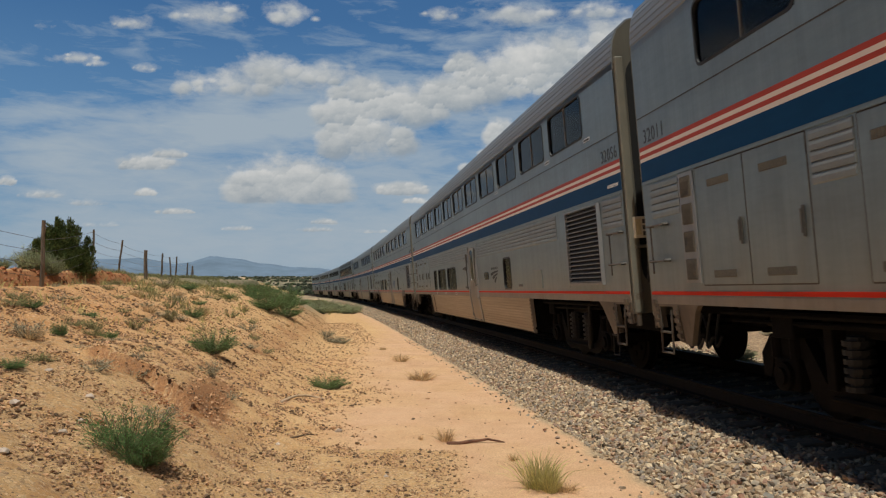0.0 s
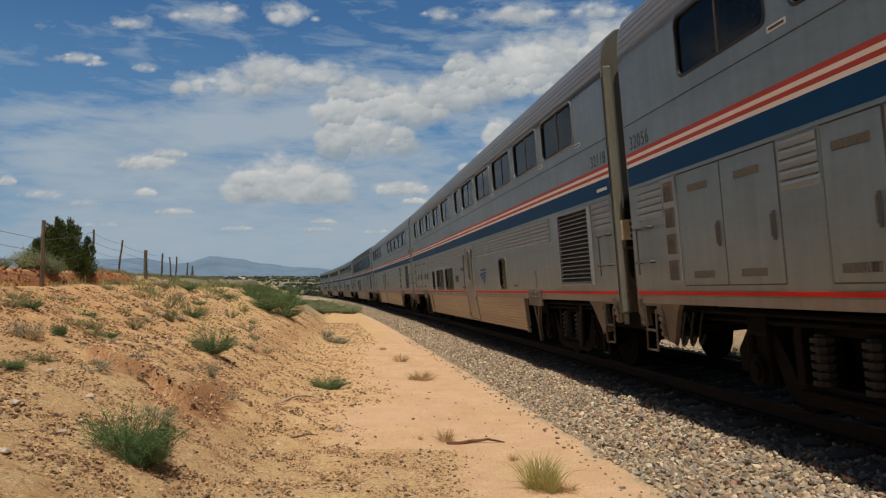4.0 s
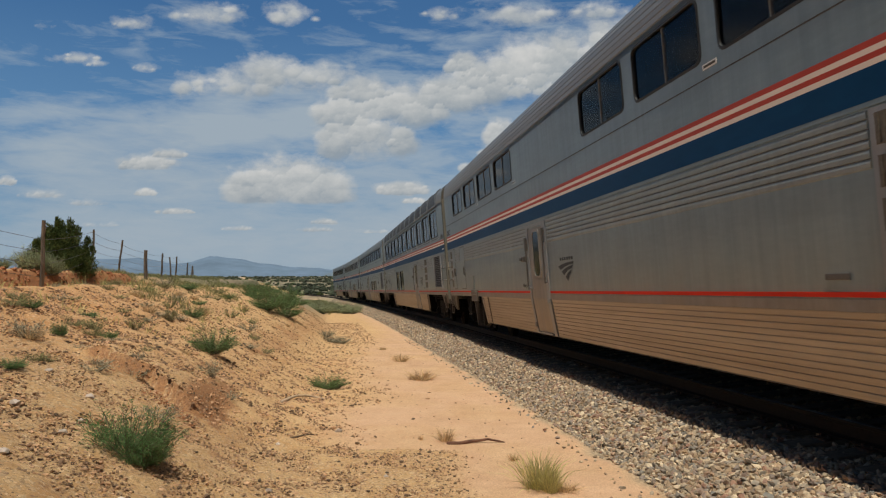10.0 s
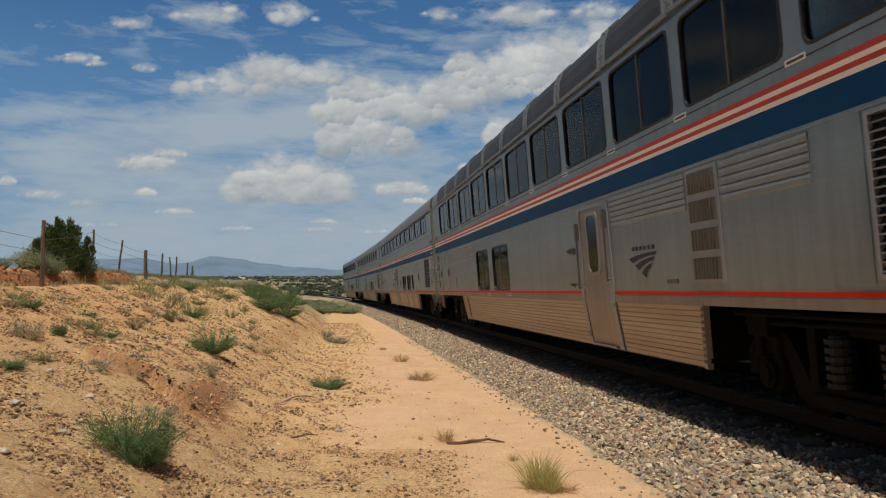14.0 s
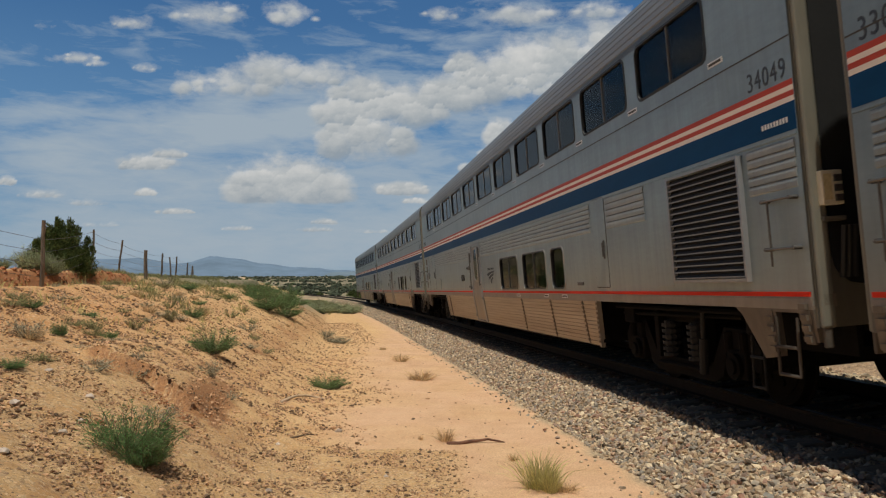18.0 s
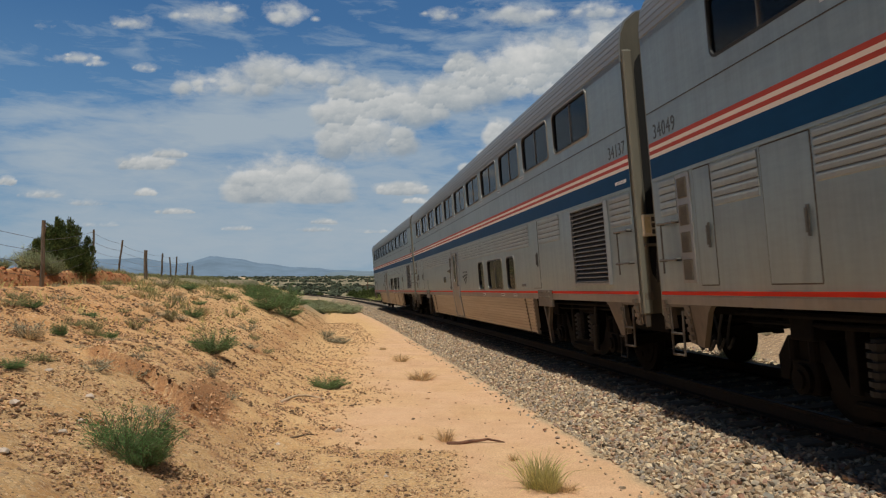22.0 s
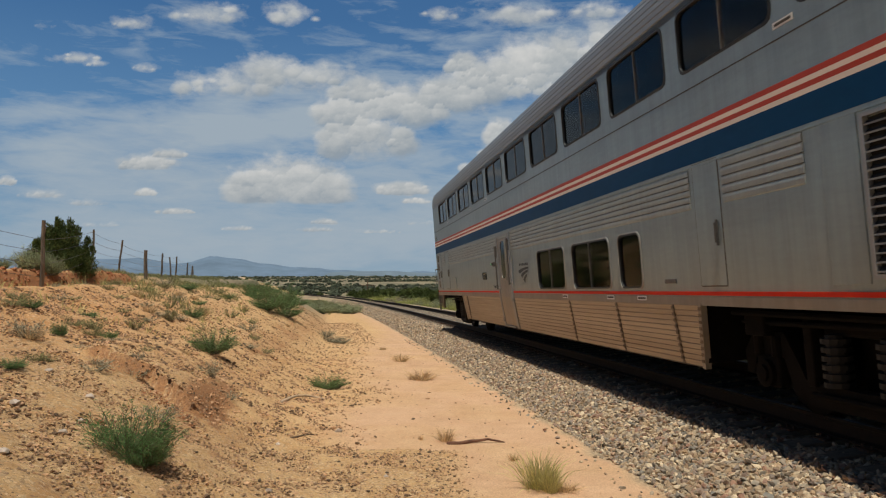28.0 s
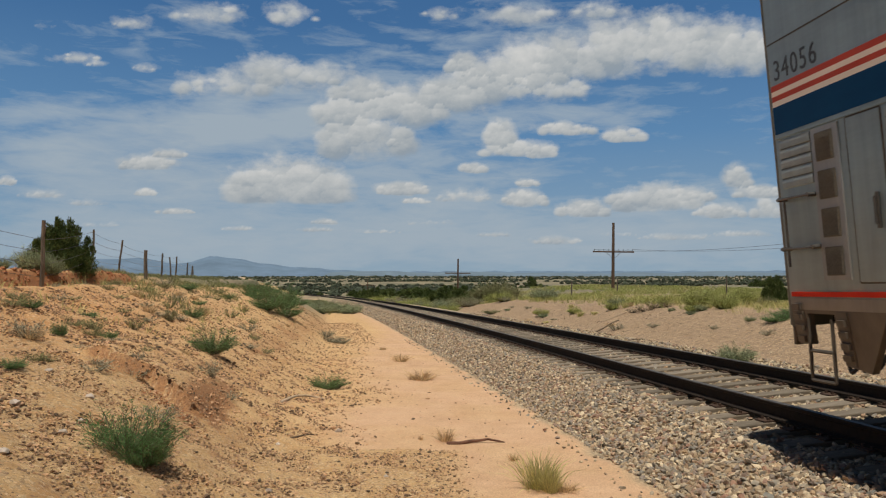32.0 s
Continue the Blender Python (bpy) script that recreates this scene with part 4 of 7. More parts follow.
def side_door(car, u0, inside_label):
    """Boarding door in its frame with hinges, window, handle and grab rails."""
    frame_me = shared_mesh("door_frame|", lambda: tuck(plate(bmesh.new(), [(0.0, 2.55), (0.0, 0.46), (0.13, 0.46), (0.10, 2.42), (0.16, 2.50), (1.10, 2.50), (1.16, 2.42), (1.19, 0.46), (1.36, 0.46), (1.32, 2.55)], -0.022, 0.03)), PANEL)
    fr = part("door_frame", frame_me, None, car)
    fr.location = (u0, Y0, 0)
    leaf = part("door_leaf", shared_mesh("door_leaf|", lambda: tuck(plate(bmesh.new(), [(0.15, 0.50), (1.16, 0.50), (1.14, 2.40), (1.08, 2.47), (0.2, 2.47), (0.13, 2.40)], -0.012, 0.03)), SKIRT_DOOR), None, car)
    leaf.location = (u0, Y0, 0)
    ring = part("door_window_frame", shared_mesh("door_window_frame|", lambda: ring_frame(bmesh.new(), 0.52, 0.93, 0.13, 0.05, -0.03, 0.01), FRAME_GREY), None, leaf, "pale metal door window frame")
    ring.location = (0.66, 0, 1.98)
    pane = part("door_pane", shared_mesh("door_pane|", lambda: plate(bmesh.new(), rounded(-0.22, 0.22, -0.425, 0.425, 0.1), -0.018, -0.013), DOORGLASS), None, leaf)
    pane.location = (0.66, 0, 1.98)
    part("door_handle", shared_mesh("door_handle|", lambda: box(box_bm(0.12, 0.30, -0.05, -0.03, 1.32, 1.345), 0.13, 0.16, -0.05, -0.01, 1.31, 1.355), CHROME), None, leaf)
    part("sill", shared_mesh("sill|", lambda: box_bm(0.2, 1.14, 0.03, 0.1, 0.47, 0.50), CHROME), None, leaf)
    for x, lo in ((0.04, 1.32), (1.25, 1.42)):
        def grab():
            bm = bmesh.new()
            tube(bm, (0, -0.06, 0), (0, -0.06, 0.98), 0.016, n=6)
            for z in (0.03, 0.95):
                tube(bm, (0, 0, z), (0, -0.06, z), 0.02, n=6)
            box(bm, -0.035, 0.035, -0.075, -0.035, 0.74, 1.0)
            box(bm, -0.04, 0.04, -0.02, -0.002, -0.06, 0.06)
            return bm
        g = part("grab_rail", shared_mesh("grab_rail|", grab, DARKSTEEL), None, fr)
        g.location = (x, 0, lo)
    for z in (0.62, 1.1):
        hb = part("hinge", shared_mesh("hinge|", lambda: box(box_bm(-0.05, 0.03, -0.045, -0.01, -0.04, 0.04, bevel=0.008), -0.02, 0.07, -0.035, -0.01, -0.03, 0.03), CHROME), None, fr)
        hb.location = (0.06 if z < 1 else 1.25, 0.085 * max(0, 1.14 - z) / 0.69, z)
    return fr


BLIND = material("pale_blind_cloth", (0.85, 0.84, 0.80), 0.8, 0, 0.06, 20)
FRAME_GREY = material("door_window_frame_metal", (0.27, 0.25, 0.215), 0.5, 0.25, 0.08, 20)
CENTRE_BAR = material("window_bar_grey", (0.17, 0.162, 0.15), 0.6)
DARKSTEEL = material("grab_rail_steel", (0.12, 0.11, 0.10), 0.5, 0.6)
SKIRT_DOOR = dust_low(material("door_leaf_dusty", (0.24, 0.238, 0.23), 0.55, 0.25, 0.12, 10, 0.0004, 0.9, (0.19, 0.172, 0.148), 0.8), (0.33, 0.245, 0.16), 1.75, 0.7, 0.9)
LENS_GREEN = material("green_signal_lens", (0.02, 0.5, 0.12), 0.3)
LENS_GREEN.node_tree.nodes["Principled BSDF"].inputs["Emission Color"].default_value = (0.05, 1.0, 0.3, 1)
LENS_GREEN.node_tree.nodes["Principled BSDF"].inputs["Emission Strength"].default_value = 0.7
DOORGLASS = bpy.data.materials.new("door_window_glass")
DOORGLASS.use_nodes = True
_b = DOORGLASS.node_tree.nodes["Principled BSDF"]
_b.inputs["Base Color"].default_value = (0.012, 0.011, 0.010, 1)
_b.inputs["Roughness"].default_value = 0.12
_b.inputs["Specular IOR Level"].default_value = 0.15


def bars(bm, n, x0, x1, z0, z1, y):
    """Plain bars that stand for a short lettered word."""
    st = (x1 - x0) / n
    for i in range(n):
        box(bm, x0 + i * st, x0 + (i + 0.6) * st, y - 0.003, y, z0, z1)
    return bm


def service_logo(car, u0, u1, h0, h1, mat):
    """Three sweeping tapered tracks under a row of bars."""
    def make():
        bm = bmesh.new()
        w, h = u1 - u0, (h1 - h0) * 0.78
        for (l0, l1), (r0, r1) in (((0.0, 0.24), (0.0, 0.13)), ((0.36, 0.60), (0.20, 0.36)), ((0.74, 1.0), (0.46, 0.66))):
            n = 8
            edges = []
            for fl_, fr_ in ((l0, r0), (l1, r1)):
                pl_ = Vector((0.60 * fl_, 0.80 - 0.80 * fl_))
                pr_ = Vector((1.0 - 0.36 * fr_, 1.0 - 0.92 * fr_))
                mid_ = (pl_ + pr_) / 2 + Vector((-0.06, 0.10))
                edges.append([pl_ * (1 - t) ** 2 + mid_ * 2 * t * (1 - t) + pr_ * t * t for t in [i / n for i in range(n + 1)]])
            vt = [bm.verts.new((q.x * w, -0.004, q.y * h)) for q in edges[0]]
            vb = [bm.verts.new((q.x * w, -0.004, q.y * h)) for q in edges[1]]
            for i in range(n):
                bm.faces.new((vt[i], vb[i], vb[i + 1], vt[i + 1]))
        bars(bm, 6, w * 0.14, w * 0.98, h * 1.1, h * 1.26, -0.001)
        bmesh.ops.recalc_face_normals(bm, faces=bm.faces)
        return bm
    lg = part("emblem", make(), mat, car)
    lg.location = (u0, Y0 - 0.002, h0)


def sticker_bars():
    """The printed line of a sticker, as one bar."""
    return box_bm(-0.115, 0.115, -0.006, -0.004, -0.012, 0.012)


def handle_frame(car, u0, h0, h1, w=0.56):
    """A pair of crossbars joined by an upright, on bolted feet."""
    def make():
        bm = bmesh.new()
        for z in (0, h1 - h0):
            tube(bm, (0, -0.075, z), (w, -0.075, z), 0.012, n=6)
            for x in (0.02, w - 0.02):
                tube(bm, (x, 0, z), (x, -0.08, z), 0.02, n=6)
        tube(bm, (0.1, -0.075, -0.15), (0.1, -0.075, h1 - h0), 0.010, n=6)
        return bm
    p = part("grab_iron", shared_mesh(f"grab_iron|{w}{h1 - h0:.2f}", make, DARKSTEEL), None, car)
    p.location = (u0, Y0, h0)


SIDE_OF = {}


def equipment_door(car, u0, u1, h0=1.35, h1=2.57, vents=True, latch=True):
    d = part("equipment_door", box_bm(u0 + 0.012, u1 - 0.012, Y0 - 0.007, Y0 + 0.01, h0, h1, bevel=0.003), SIDE_OF.get(car.name, PANEL), car)
    gap = part("seam", shared_mesh(f"seam|{u1 - u0:.2f}{h1 - h0:.2f}", lambda: ring_frame(bmesh.new(), u1 - u0 + 0.006, h1 - h0 + 0.026, 0.02, 0.013, -0.003, 0.01), GROOVE), None, d)
    gap.location = ((u0 + u1) / 2, Y0 - 0.002, (h0 + h1) / 2)
    cu = (u0 + u1) / 2
    if vents:
        for z in (h0 + 0.07, h1 - 0.22):
            v = part("vent", shared_mesh("vent|s", lambda: slats(0.42, 0.075, 12, True), VENT_BROWN), None, d)
            v.location = (cu, Y0 - 0.012, z)
    if latch:
        l = part("latch", shared_mesh("latch|", lambda: tube(box_bm(-0.015, 0.015, -0.02, 0, -0.13, 0.13, bevel=0.006), (0, -0.03, -0.1), (0, -0.03, 0.1), 0.01, n=6), DARKSTEEL), None, d)
        l.location = (u1 - 0.1, Y0 - 0.007, (h0 + h1) / 2 - 0.1)
    return d


def slats(w, h, n, upright):
    bm = bmesh.new()
    box(bm, -w / 2, w / 2, 0.0, 0.012, 0, h)
    for i in range(n):
        if upright:
            x = -w / 2 + w * (i + 0.5) / n
            box(bm, x - w / n * 0.25, x + w / n * 0.25, -0.01, 0, 0.006, h - 0.006)
    return bm


def ladder_vents(car, u0, u1, h0=1.37, h1=2.57, n=4):
    """An upright row of mesh-covered vents with steps between."""
    st = (h1 - h0) / n
    f = part("vent_column", box_bm(u0, u1, Y0 - 0.012, Y0 + 0.01, h0, h1), PANEL, car)
    for i in range(n):
        v = part("vent", shared_mesh(f"vent|{u1 - u0:.2f}", lambda: slats(u1 - u0 - 0.12, st - 0.075, 9, True), VENT_BROWN), None, f)
        v.location = ((u0 + u1) / 2, Y0 - 0.02, h0 + i * st + 0.035)


def louvre(car, u0, u1, h0, h1, n=17):
    """A big air intake: frame, shade-black well and sloping slats with a painted lit lip."""
    fr = part("louvre_frame", plate_ring(u0 - 0.035, u1 + 0.035, h0 - 0.04, h1 + 0.035, 0.035), PANEL, car)
    part("well", box_bm(u0, u1, Y0 - 0.006, Y0 + 0.0, h0, h1), WELL_SHADE, fr)
    st = (h1 - h0) / n

    def slat():
        bm = bmesh.new()
        extrude_profile(bm, [(-0.040, 0.0), (-0.034, -0.003), (-0.008, st * 0.50), (-0.012, st * 0.54)], 0, u1 - u0)
        lip = len(bm.faces)
        extrude_profile(bm, [(-0.046, -0.006), (-0.040, -0.006), (-0.038, 0.008), (-0.045, 0.008)], 0, u1 - u0)
        bm.faces.ensure_lookup_table()
        for f in bm.faces[lip:]:
            f.material_index = 1
        bmesh.ops.recalc_face_normals(bm, faces=bm.faces)
        return bm
    key = f"slat|{u1 - u0:.2f}"
    me = shared_mesh(key, slat, LOUVRE)
    if len(me.materials) < 2:
        me.materials.append(LOUVRE_LIP)
    for i in range(n):
        q = part("slat", me, None, fr)
        q.location = (u0, Y0, h0 + i * st + 0.012)


def plate_ring(u0, u1, h0, h1, b):
    bm = bmesh.new()
    box(bm, u0, u0 + b, Y0 - 0.05, Y0 + 0.01, h0, h1)
    box(bm, u1 - b, u1, Y0 - 0.05, Y0 + 0.01, h0, h1)
    box(bm, u0 + b, u1 - b, Y0 - 0.05, Y0 + 0.01, h0, h0 + b)
    box(bm, u0 + b, u1 - b, Y0 - 0.05, Y0 + 0.01, h1 - b * 0.8, h1)
    return bm


ROOFGLASS = material("dusty_roof_glazing", (0.05, 0.05, 0.048), 0.5, 0.0, 0.1, 8, spec=0.3)
CREAM = material("cream_box_paint", (0.66, 0.60, 0.46), 0.55, 0, 0.1, 20)
YELLOW_NOTE = material("yellowed_notice", (0.62, 0.52, 0.30), 0.6)
# Near black that stands for shade in the louvre and round the gangway.
WELL_SHADE = material("well_shade", (0.008, 0.008, 0.008), 0.9)


def bolted_bracket(car, u0):
    """Outrigger plate with a strut down to the truck."""
    b = part("outrigger_plate", box_bm(u0, u0 + 0.84, Y0 - 0.04, Y0 + 0.02, 1.00, 1.30, bevel=0.008), END_SKIRT, car)
    bm = bmesh.new()
    for x in (0.1, 0.3, 0.54, 0.74):
        for z in (1.17, 1.26):
            tube(bm, (u0 + x, Y0 - 0.055, z), (u0 + x, Y0 - 0.03, z), 0.022, n=6)
    part("bolt_heads", bm, END_SKIRT, b)
    bm = bmesh.new()
    plate(bm, [(u0 + 0.16, 1.04), (u0 + 0.25, 1.04), (u0 + 0.40, 0.74), (u0 + 0.54, 1.04), (u0 + 0.62, 1.04), (u0 + 0.46, 0.66), (u0 + 0.56, 0.34), (u0 + 0.48, 0.34), (u0 + 0.37, 0.64)], Y0 + 0.0, Y0 + 0.06)
    part("strut", bm, STRUT, b)


wheel_list = []
digit_mesh = {}


def truck(car, uc):
    """Four-wheel truck: side frames, springs, brake gear and two wheelsets."""
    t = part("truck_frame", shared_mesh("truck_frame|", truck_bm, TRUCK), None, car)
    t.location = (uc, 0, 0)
    part("side_frame", shared_mesh("side_frame|", lambda: side_frame_bm(-1.26), TRUCK_DUST_SHADE), None, t, "dusty cast steel side frame, darkened for shade under the car")
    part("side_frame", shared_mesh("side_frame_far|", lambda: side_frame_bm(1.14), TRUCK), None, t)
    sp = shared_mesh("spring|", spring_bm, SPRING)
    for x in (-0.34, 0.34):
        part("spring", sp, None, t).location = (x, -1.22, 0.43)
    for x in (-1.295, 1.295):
        part("journal_box", shared_mesh("journal_box|", journal_bm, TRUCK_DUST_SHADE), None, t).location = (x, -1.24, 0.457)
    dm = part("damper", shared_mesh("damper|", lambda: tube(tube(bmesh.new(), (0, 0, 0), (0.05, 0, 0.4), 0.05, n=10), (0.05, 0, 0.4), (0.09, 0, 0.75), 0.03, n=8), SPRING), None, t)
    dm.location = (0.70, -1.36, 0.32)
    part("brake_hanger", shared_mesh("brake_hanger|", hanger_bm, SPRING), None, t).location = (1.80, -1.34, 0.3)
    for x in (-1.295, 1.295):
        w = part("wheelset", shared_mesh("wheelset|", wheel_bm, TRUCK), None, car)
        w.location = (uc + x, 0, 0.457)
        wheel_list.append((w, uc + x))


def hanger_bm():
    """An upright hoop of bar steel with two rungs."""
    bm = bmesh.new()
    for x in (-0.11, 0.11):
        tube(bm, (x, 0, 0), (x * 0.9, 0.02, 0.60), 0.016, n=6)
    for z in (0.0, 0.30, 0.58):
        tube(bm, (-0.12, 0, z), (0.12, 0, z), 0.016, n=6)
    return bm


def journal_bm():
    bm = bmesh.new()
    tube(bm, (0, -0.10, 0), (0, 0.14, 0), 0.14, n=14)
    tube(bm, (0, -0.13, 0), (0, -0.10, 0), 0.085, n=12)
    box(bm, -0.19, 0.19, -0.05, 0.06, -0.14, 0.17, bevel=0.02)
    for q in (-0.15, 0.15):
        tube(bm, (q, -0.03, 0.17), (q, -0.03, 0.36), 0.055, n=8)
    return bm


def side_frame_bm(y):
    """Cast side frame: a low beam between the axles that rises to a thin arch over each of them."""
    bm = bmesh.new()
    half = [(0.0, 0.22), (0.72, 0.22), (0.93, 0.30), (1.06, 0.62), (1.53, 0.62), (1.60, 0.42), (1.72, 0.42), (1.74, 0.64), (1.56, 0.84), (1.04, 0.86), (0.86, 0.62), (0.74, 0.44), (0.0, 0.42)]
    outline = half + [(-x, z) for x, z in half[::-1] if x > 0]
    plate(bm, outline, y, y + 0.12)
    for x in (-0.62, 0.62):
        box(bm, x - 0.06, x + 0.06, y - 0.04, y + 0.10, 0.40, 1.02, bevel=0.012)
    return bm


def truck_bm():
    bm = bmesh.new()
    box(bm, -0.5, 0.5, -1.22, 1.2, 0.86, 1.0, bevel=0.03)
    box(bm, -0.30, 0.30, -1.0, 1.0, 0.34, 0.86)
    # Added block that shuts out daylight through the truck.
    box(bm, -1.5, 1.5, -0.5, 0.5, 0.40, 0.92)
    for x in (-1.7, 1.7):
        box(bm, x - 0.075, x + 0.075, -1.15, 1.15, 0.46, 0.6)
    for x in (-0.78, 0.78):
        box(bm, x - 0.06, x + 0.06, -0.85, 0.85, 0.34, 0.6)
    tube(bm, (-1.5, -1.30, 0.94), (1.5, -1.30, 0.98), 0.024, n=6)
    tube(bm, (-0.6, -1.30, 0.34), (0.6, -1.30, 0.34), 0.026, n=6)
    return bm


def spring_bm():
    bm = bmesh.new()
    for i in range(6):
        tube(bm, (0, 0, i * 0.075), (0, 0, i * 0.075 + 0.045), 0.125, n=12)
        tube(bm, (0, 0, i * 0.075 + 0.045), (0, 0, i * 0.075 + 0.075), 0.09, n=10)
    return bm


def wheel_bm():
    bm = bmesh.new()
    tube(bm, (0, -1.0, 0), (0, 1.0, 0), 0.09, n=10)
    for sgn in (-1, 1):
        y = 0.7525 * sgn
        tube(bm, (0, y - 0.055, 0), (0, y + 0.055, 0), 0.457, n=32)
        tube(bm, (0, y - sgn * 0.085, 0), (0, y - sgn * 0.055, 0), 0.485, n=32)
        tube(bm, (0, y + sgn * 0.055, 0), (0, y + sgn * 0.075, 0), 0.36, n=24)
        for k in range(6):
            a = k * math.pi / 3
            tube(bm, (0.22 * math.cos(a), y + sgn * 0.07, 0.22 * math.sin(a)), (0.22 * math.cos(a), y + sgn * 0.095, 0.22 * math.sin(a)), 0.045, n=6)
    return bm


ROOF = [(Y0, 4.335), (Y0 + 0.008, 4.49), (Y0 + 0.035, 4.65), (Y0 + 0.10, 4.79), (Y0 + 0.25, 4.91), (Y0 + 0.6, 4.99), (Y0 + 1.1, 5.03), (0, 5.04)]


def roof_bm(u0, u1):
    """Roof sheet with narrow grooves along it where it turns over the side."""
    pts = list(ROOF)
    fine = []
    for i in range(len(pts) - 1):
        (ya, za), (yb, zb) = pts[i], pts[i + 1]
        n = max(1, int(math.hypot(yb - ya, zb - za) / 0.06))
        nx, nz = -(zb - za), (yb - ya)
        ln = math.hypot(nx, nz)
        for k in range(n):
            for f, rib in ((k / n, 0.0), ((k + 0.16) / n, 0.008), ((k + 0.9) / n, 0.008)) if i < 5 else ((k / n, 0.0),):
                fine.append((ya + (yb - ya) * f + nx / ln * rib, za + (zb - za) * f + nz / ln * rib))
    fine.append(pts[-1])
    full = fine + [(-y, z) for y, z in fine[-2::-1]]
    full += [(-Y0, 4.25), (Y0, 4.25)]
    return extrude_profile(bmesh.new(), full[::-1], u0, u1)


def passenger_car(kind, number, label, spec):
    """One two-level car. u runs from its rear end (0) forward; h is above the rail."""
    car = tagged(new("passenger_car", None), label, "railroad car", "cars of the train")
    car.empty_display_size = 0.5
    rnd = random.Random(int(number))
    U0 = 0.0 if number == "34056" else -0.14
    STEEL, STEEL_RIB = (STEEL_L, STEEL_RIB_L) if kind == "coach" else (STEEL_D, STEEL_RIB_D)
    SIDE_OF[car.name] = STEEL
    END_PAINT = END_SHADED
    lounge = kind == "lounge"
    lo, hi = (3.235, 4.19) if lounge else (WIN_LO, WIN_HI)
    ups = [(MODULES[i], MODULES[i] + WIN_W + (0.07 if lounge else 0), lo, hi) for i in spec["upper"]]
    if "small" in spec:
        ups.append((*spec["small"], lo, hi))
    lows = spec.get("lower", [])
    door = spec["door"]
    holes = [(a + 0.01, b - 0.01, c + 0.01, d - 0.01) for a, b, c, d in ups + lows]
    part("side_wall", wall_mesh(U0, BODY, 1.165, 4.335, holes), STEEL, car)
    # Box added close behind the panes; its dark colour stands for the unlit interior.
    part("interior_backing", box_bm(0.2, BODY - 0.2, Y0 + 0.32, HALF - 0.05, 1.2, 4.24), INSIDE, car)
    part("far_side_wall", box_bm(U0, BODY, HALF - 0.03, HALF, 0.5, 4.335), STEEL, car)
    part("floor_pan", box_bm(U0 + 0.02, BODY - 0.02, Y0 + 0.02, HALF - 0.04, 1.165, 1.2), DARK, car)
    part("roof", roof_bm(U0, BODY), ROOF_METAL, car)
    # ends
    for u, sgn in ((U0, -1), (BODY, 1)):
        a, b = (u - 0.02, u + 0.04) if sgn < 0 else (u - 0.04, u + 0.02)
        pts = [(Y0 + 0.012, 0.98), (Y0 + 0.012, 4.33), *[(y + 0.01, z - 0.012) for y, z in ROOF[1:]], *[(-y - 0.01, z - 0.012) for y, z in ROOF[-2:0:-1]], (HALF - 0.012, 4.33), (HALF - 0.012, 0.98)]
        end = part("end_wall", extrude_profile(bmesh.new(), pts, a, b), END_PAINT, car, "grimy olive-grey car end, darkened for shade in the gap")
        ue = u + sgn * 0.02
        x0, x1 = sorted((ue, ue + sgn * 0.26))
        bm = bmesh.new()
        outl = rounded(-1.12, 1.12, 1.2, 4.6, 0.35)
        plate(bm, outl, 0, x1 - x0)
        for v in bm.verts:
            v.co = Vector((x0 + v.co.y, v.co.x, v.co.z))
        bmesh.ops.recalc_face_normals(bm, faces=bm.faces)
        part("diaphragm", bm, RUBBER, end, "black rubber gangway bellows")
        x0, x1 = sorted((ue, ue + sgn * 0.07))
        def E(d):
            return ue + sgn * d
        def eb(d0, d1, y0, y1, z0, z1, bv=0.0):
            return box_bm(min(E(d0), E(d1)), max(E(d0), E(d1)), Y0 + y0, Y0 + y1, z0, z1, bevel=bv)
        part("corner_post", eb(0, 0.05, 0.0125, 0.135, 0.98, 4.40, 0.02), POST_LIT, end)
        part("anti_climber", eb(0, 0.05, 0.02, 0.16, 1.15, 1.27, 0.015), END_SKIRT, end)
        part("end_apron", eb(0, 0.04, 0.03, 0.10, 0.82, 1.15, 0.01), STRUT, end)
        # Near-black plate set flat on the end wall, painted for shade.
        bm = plate(bmesh.new(), rounded(Y0 + 0.17, -Y0 - 0.17, 1.32, 4.40, 0.25), 0, 0.012)
        for v in bm.verts:
            v.co = Vector((min(E(0), E(0.012)) + v.co.y, v.co.x, v.co.z))
        bmesh.ops.recalc_face_normals(bm, faces=bm.faces)
        part("gangway_shade_plate", bm, WELL_SHADE, end, "dark plate painted for the shade round the gangway")
        part("recess_hood", eb(0, 0.09, 0.08, 0.28, 1.84, 1.88, 0.01), END_PAINT, end)
        jb = part("junction_box", eb(0.0, 0.11, 0.075, 0.26, 1.97, 2.25, 0.01), CREAM, end, "cream electrical box with printed notice")
        part("notice_bars", box_bm(min(E(0.11), E(0.113)), max(E(0.11), E(0.113)), Y0 + 0.09, Y0 + 0.16, 2.01, 2.22), YELLOW_NOTE, jb)
        bm = bmesh.new()
        for q in range(3):
            box(bm, min(E(0.11), E(0.13)), max(E(0.11), E(0.13)), Y0 + 0.18, Y0 + 0.24, 1.995 + q * 0.08, 2.05 + q * 0.08)
        part("socket_cover", bm, DARKSTEEL, jb)
        bm = bmesh.new()
        for q in range(3):
            tube(bm, (E(0.03), Y0 + 0.24 + q * 0.055, 1.38), (E(0.09), Y0 + 0.25 + q * 0.05, 1.80), 0.025, n=6)
        part("jumper_cable", bm, RUBBER, end)
        for k in range(3):
            bm = bmesh.new()
            pr = None
            for i in range(7):
                f = i / 6
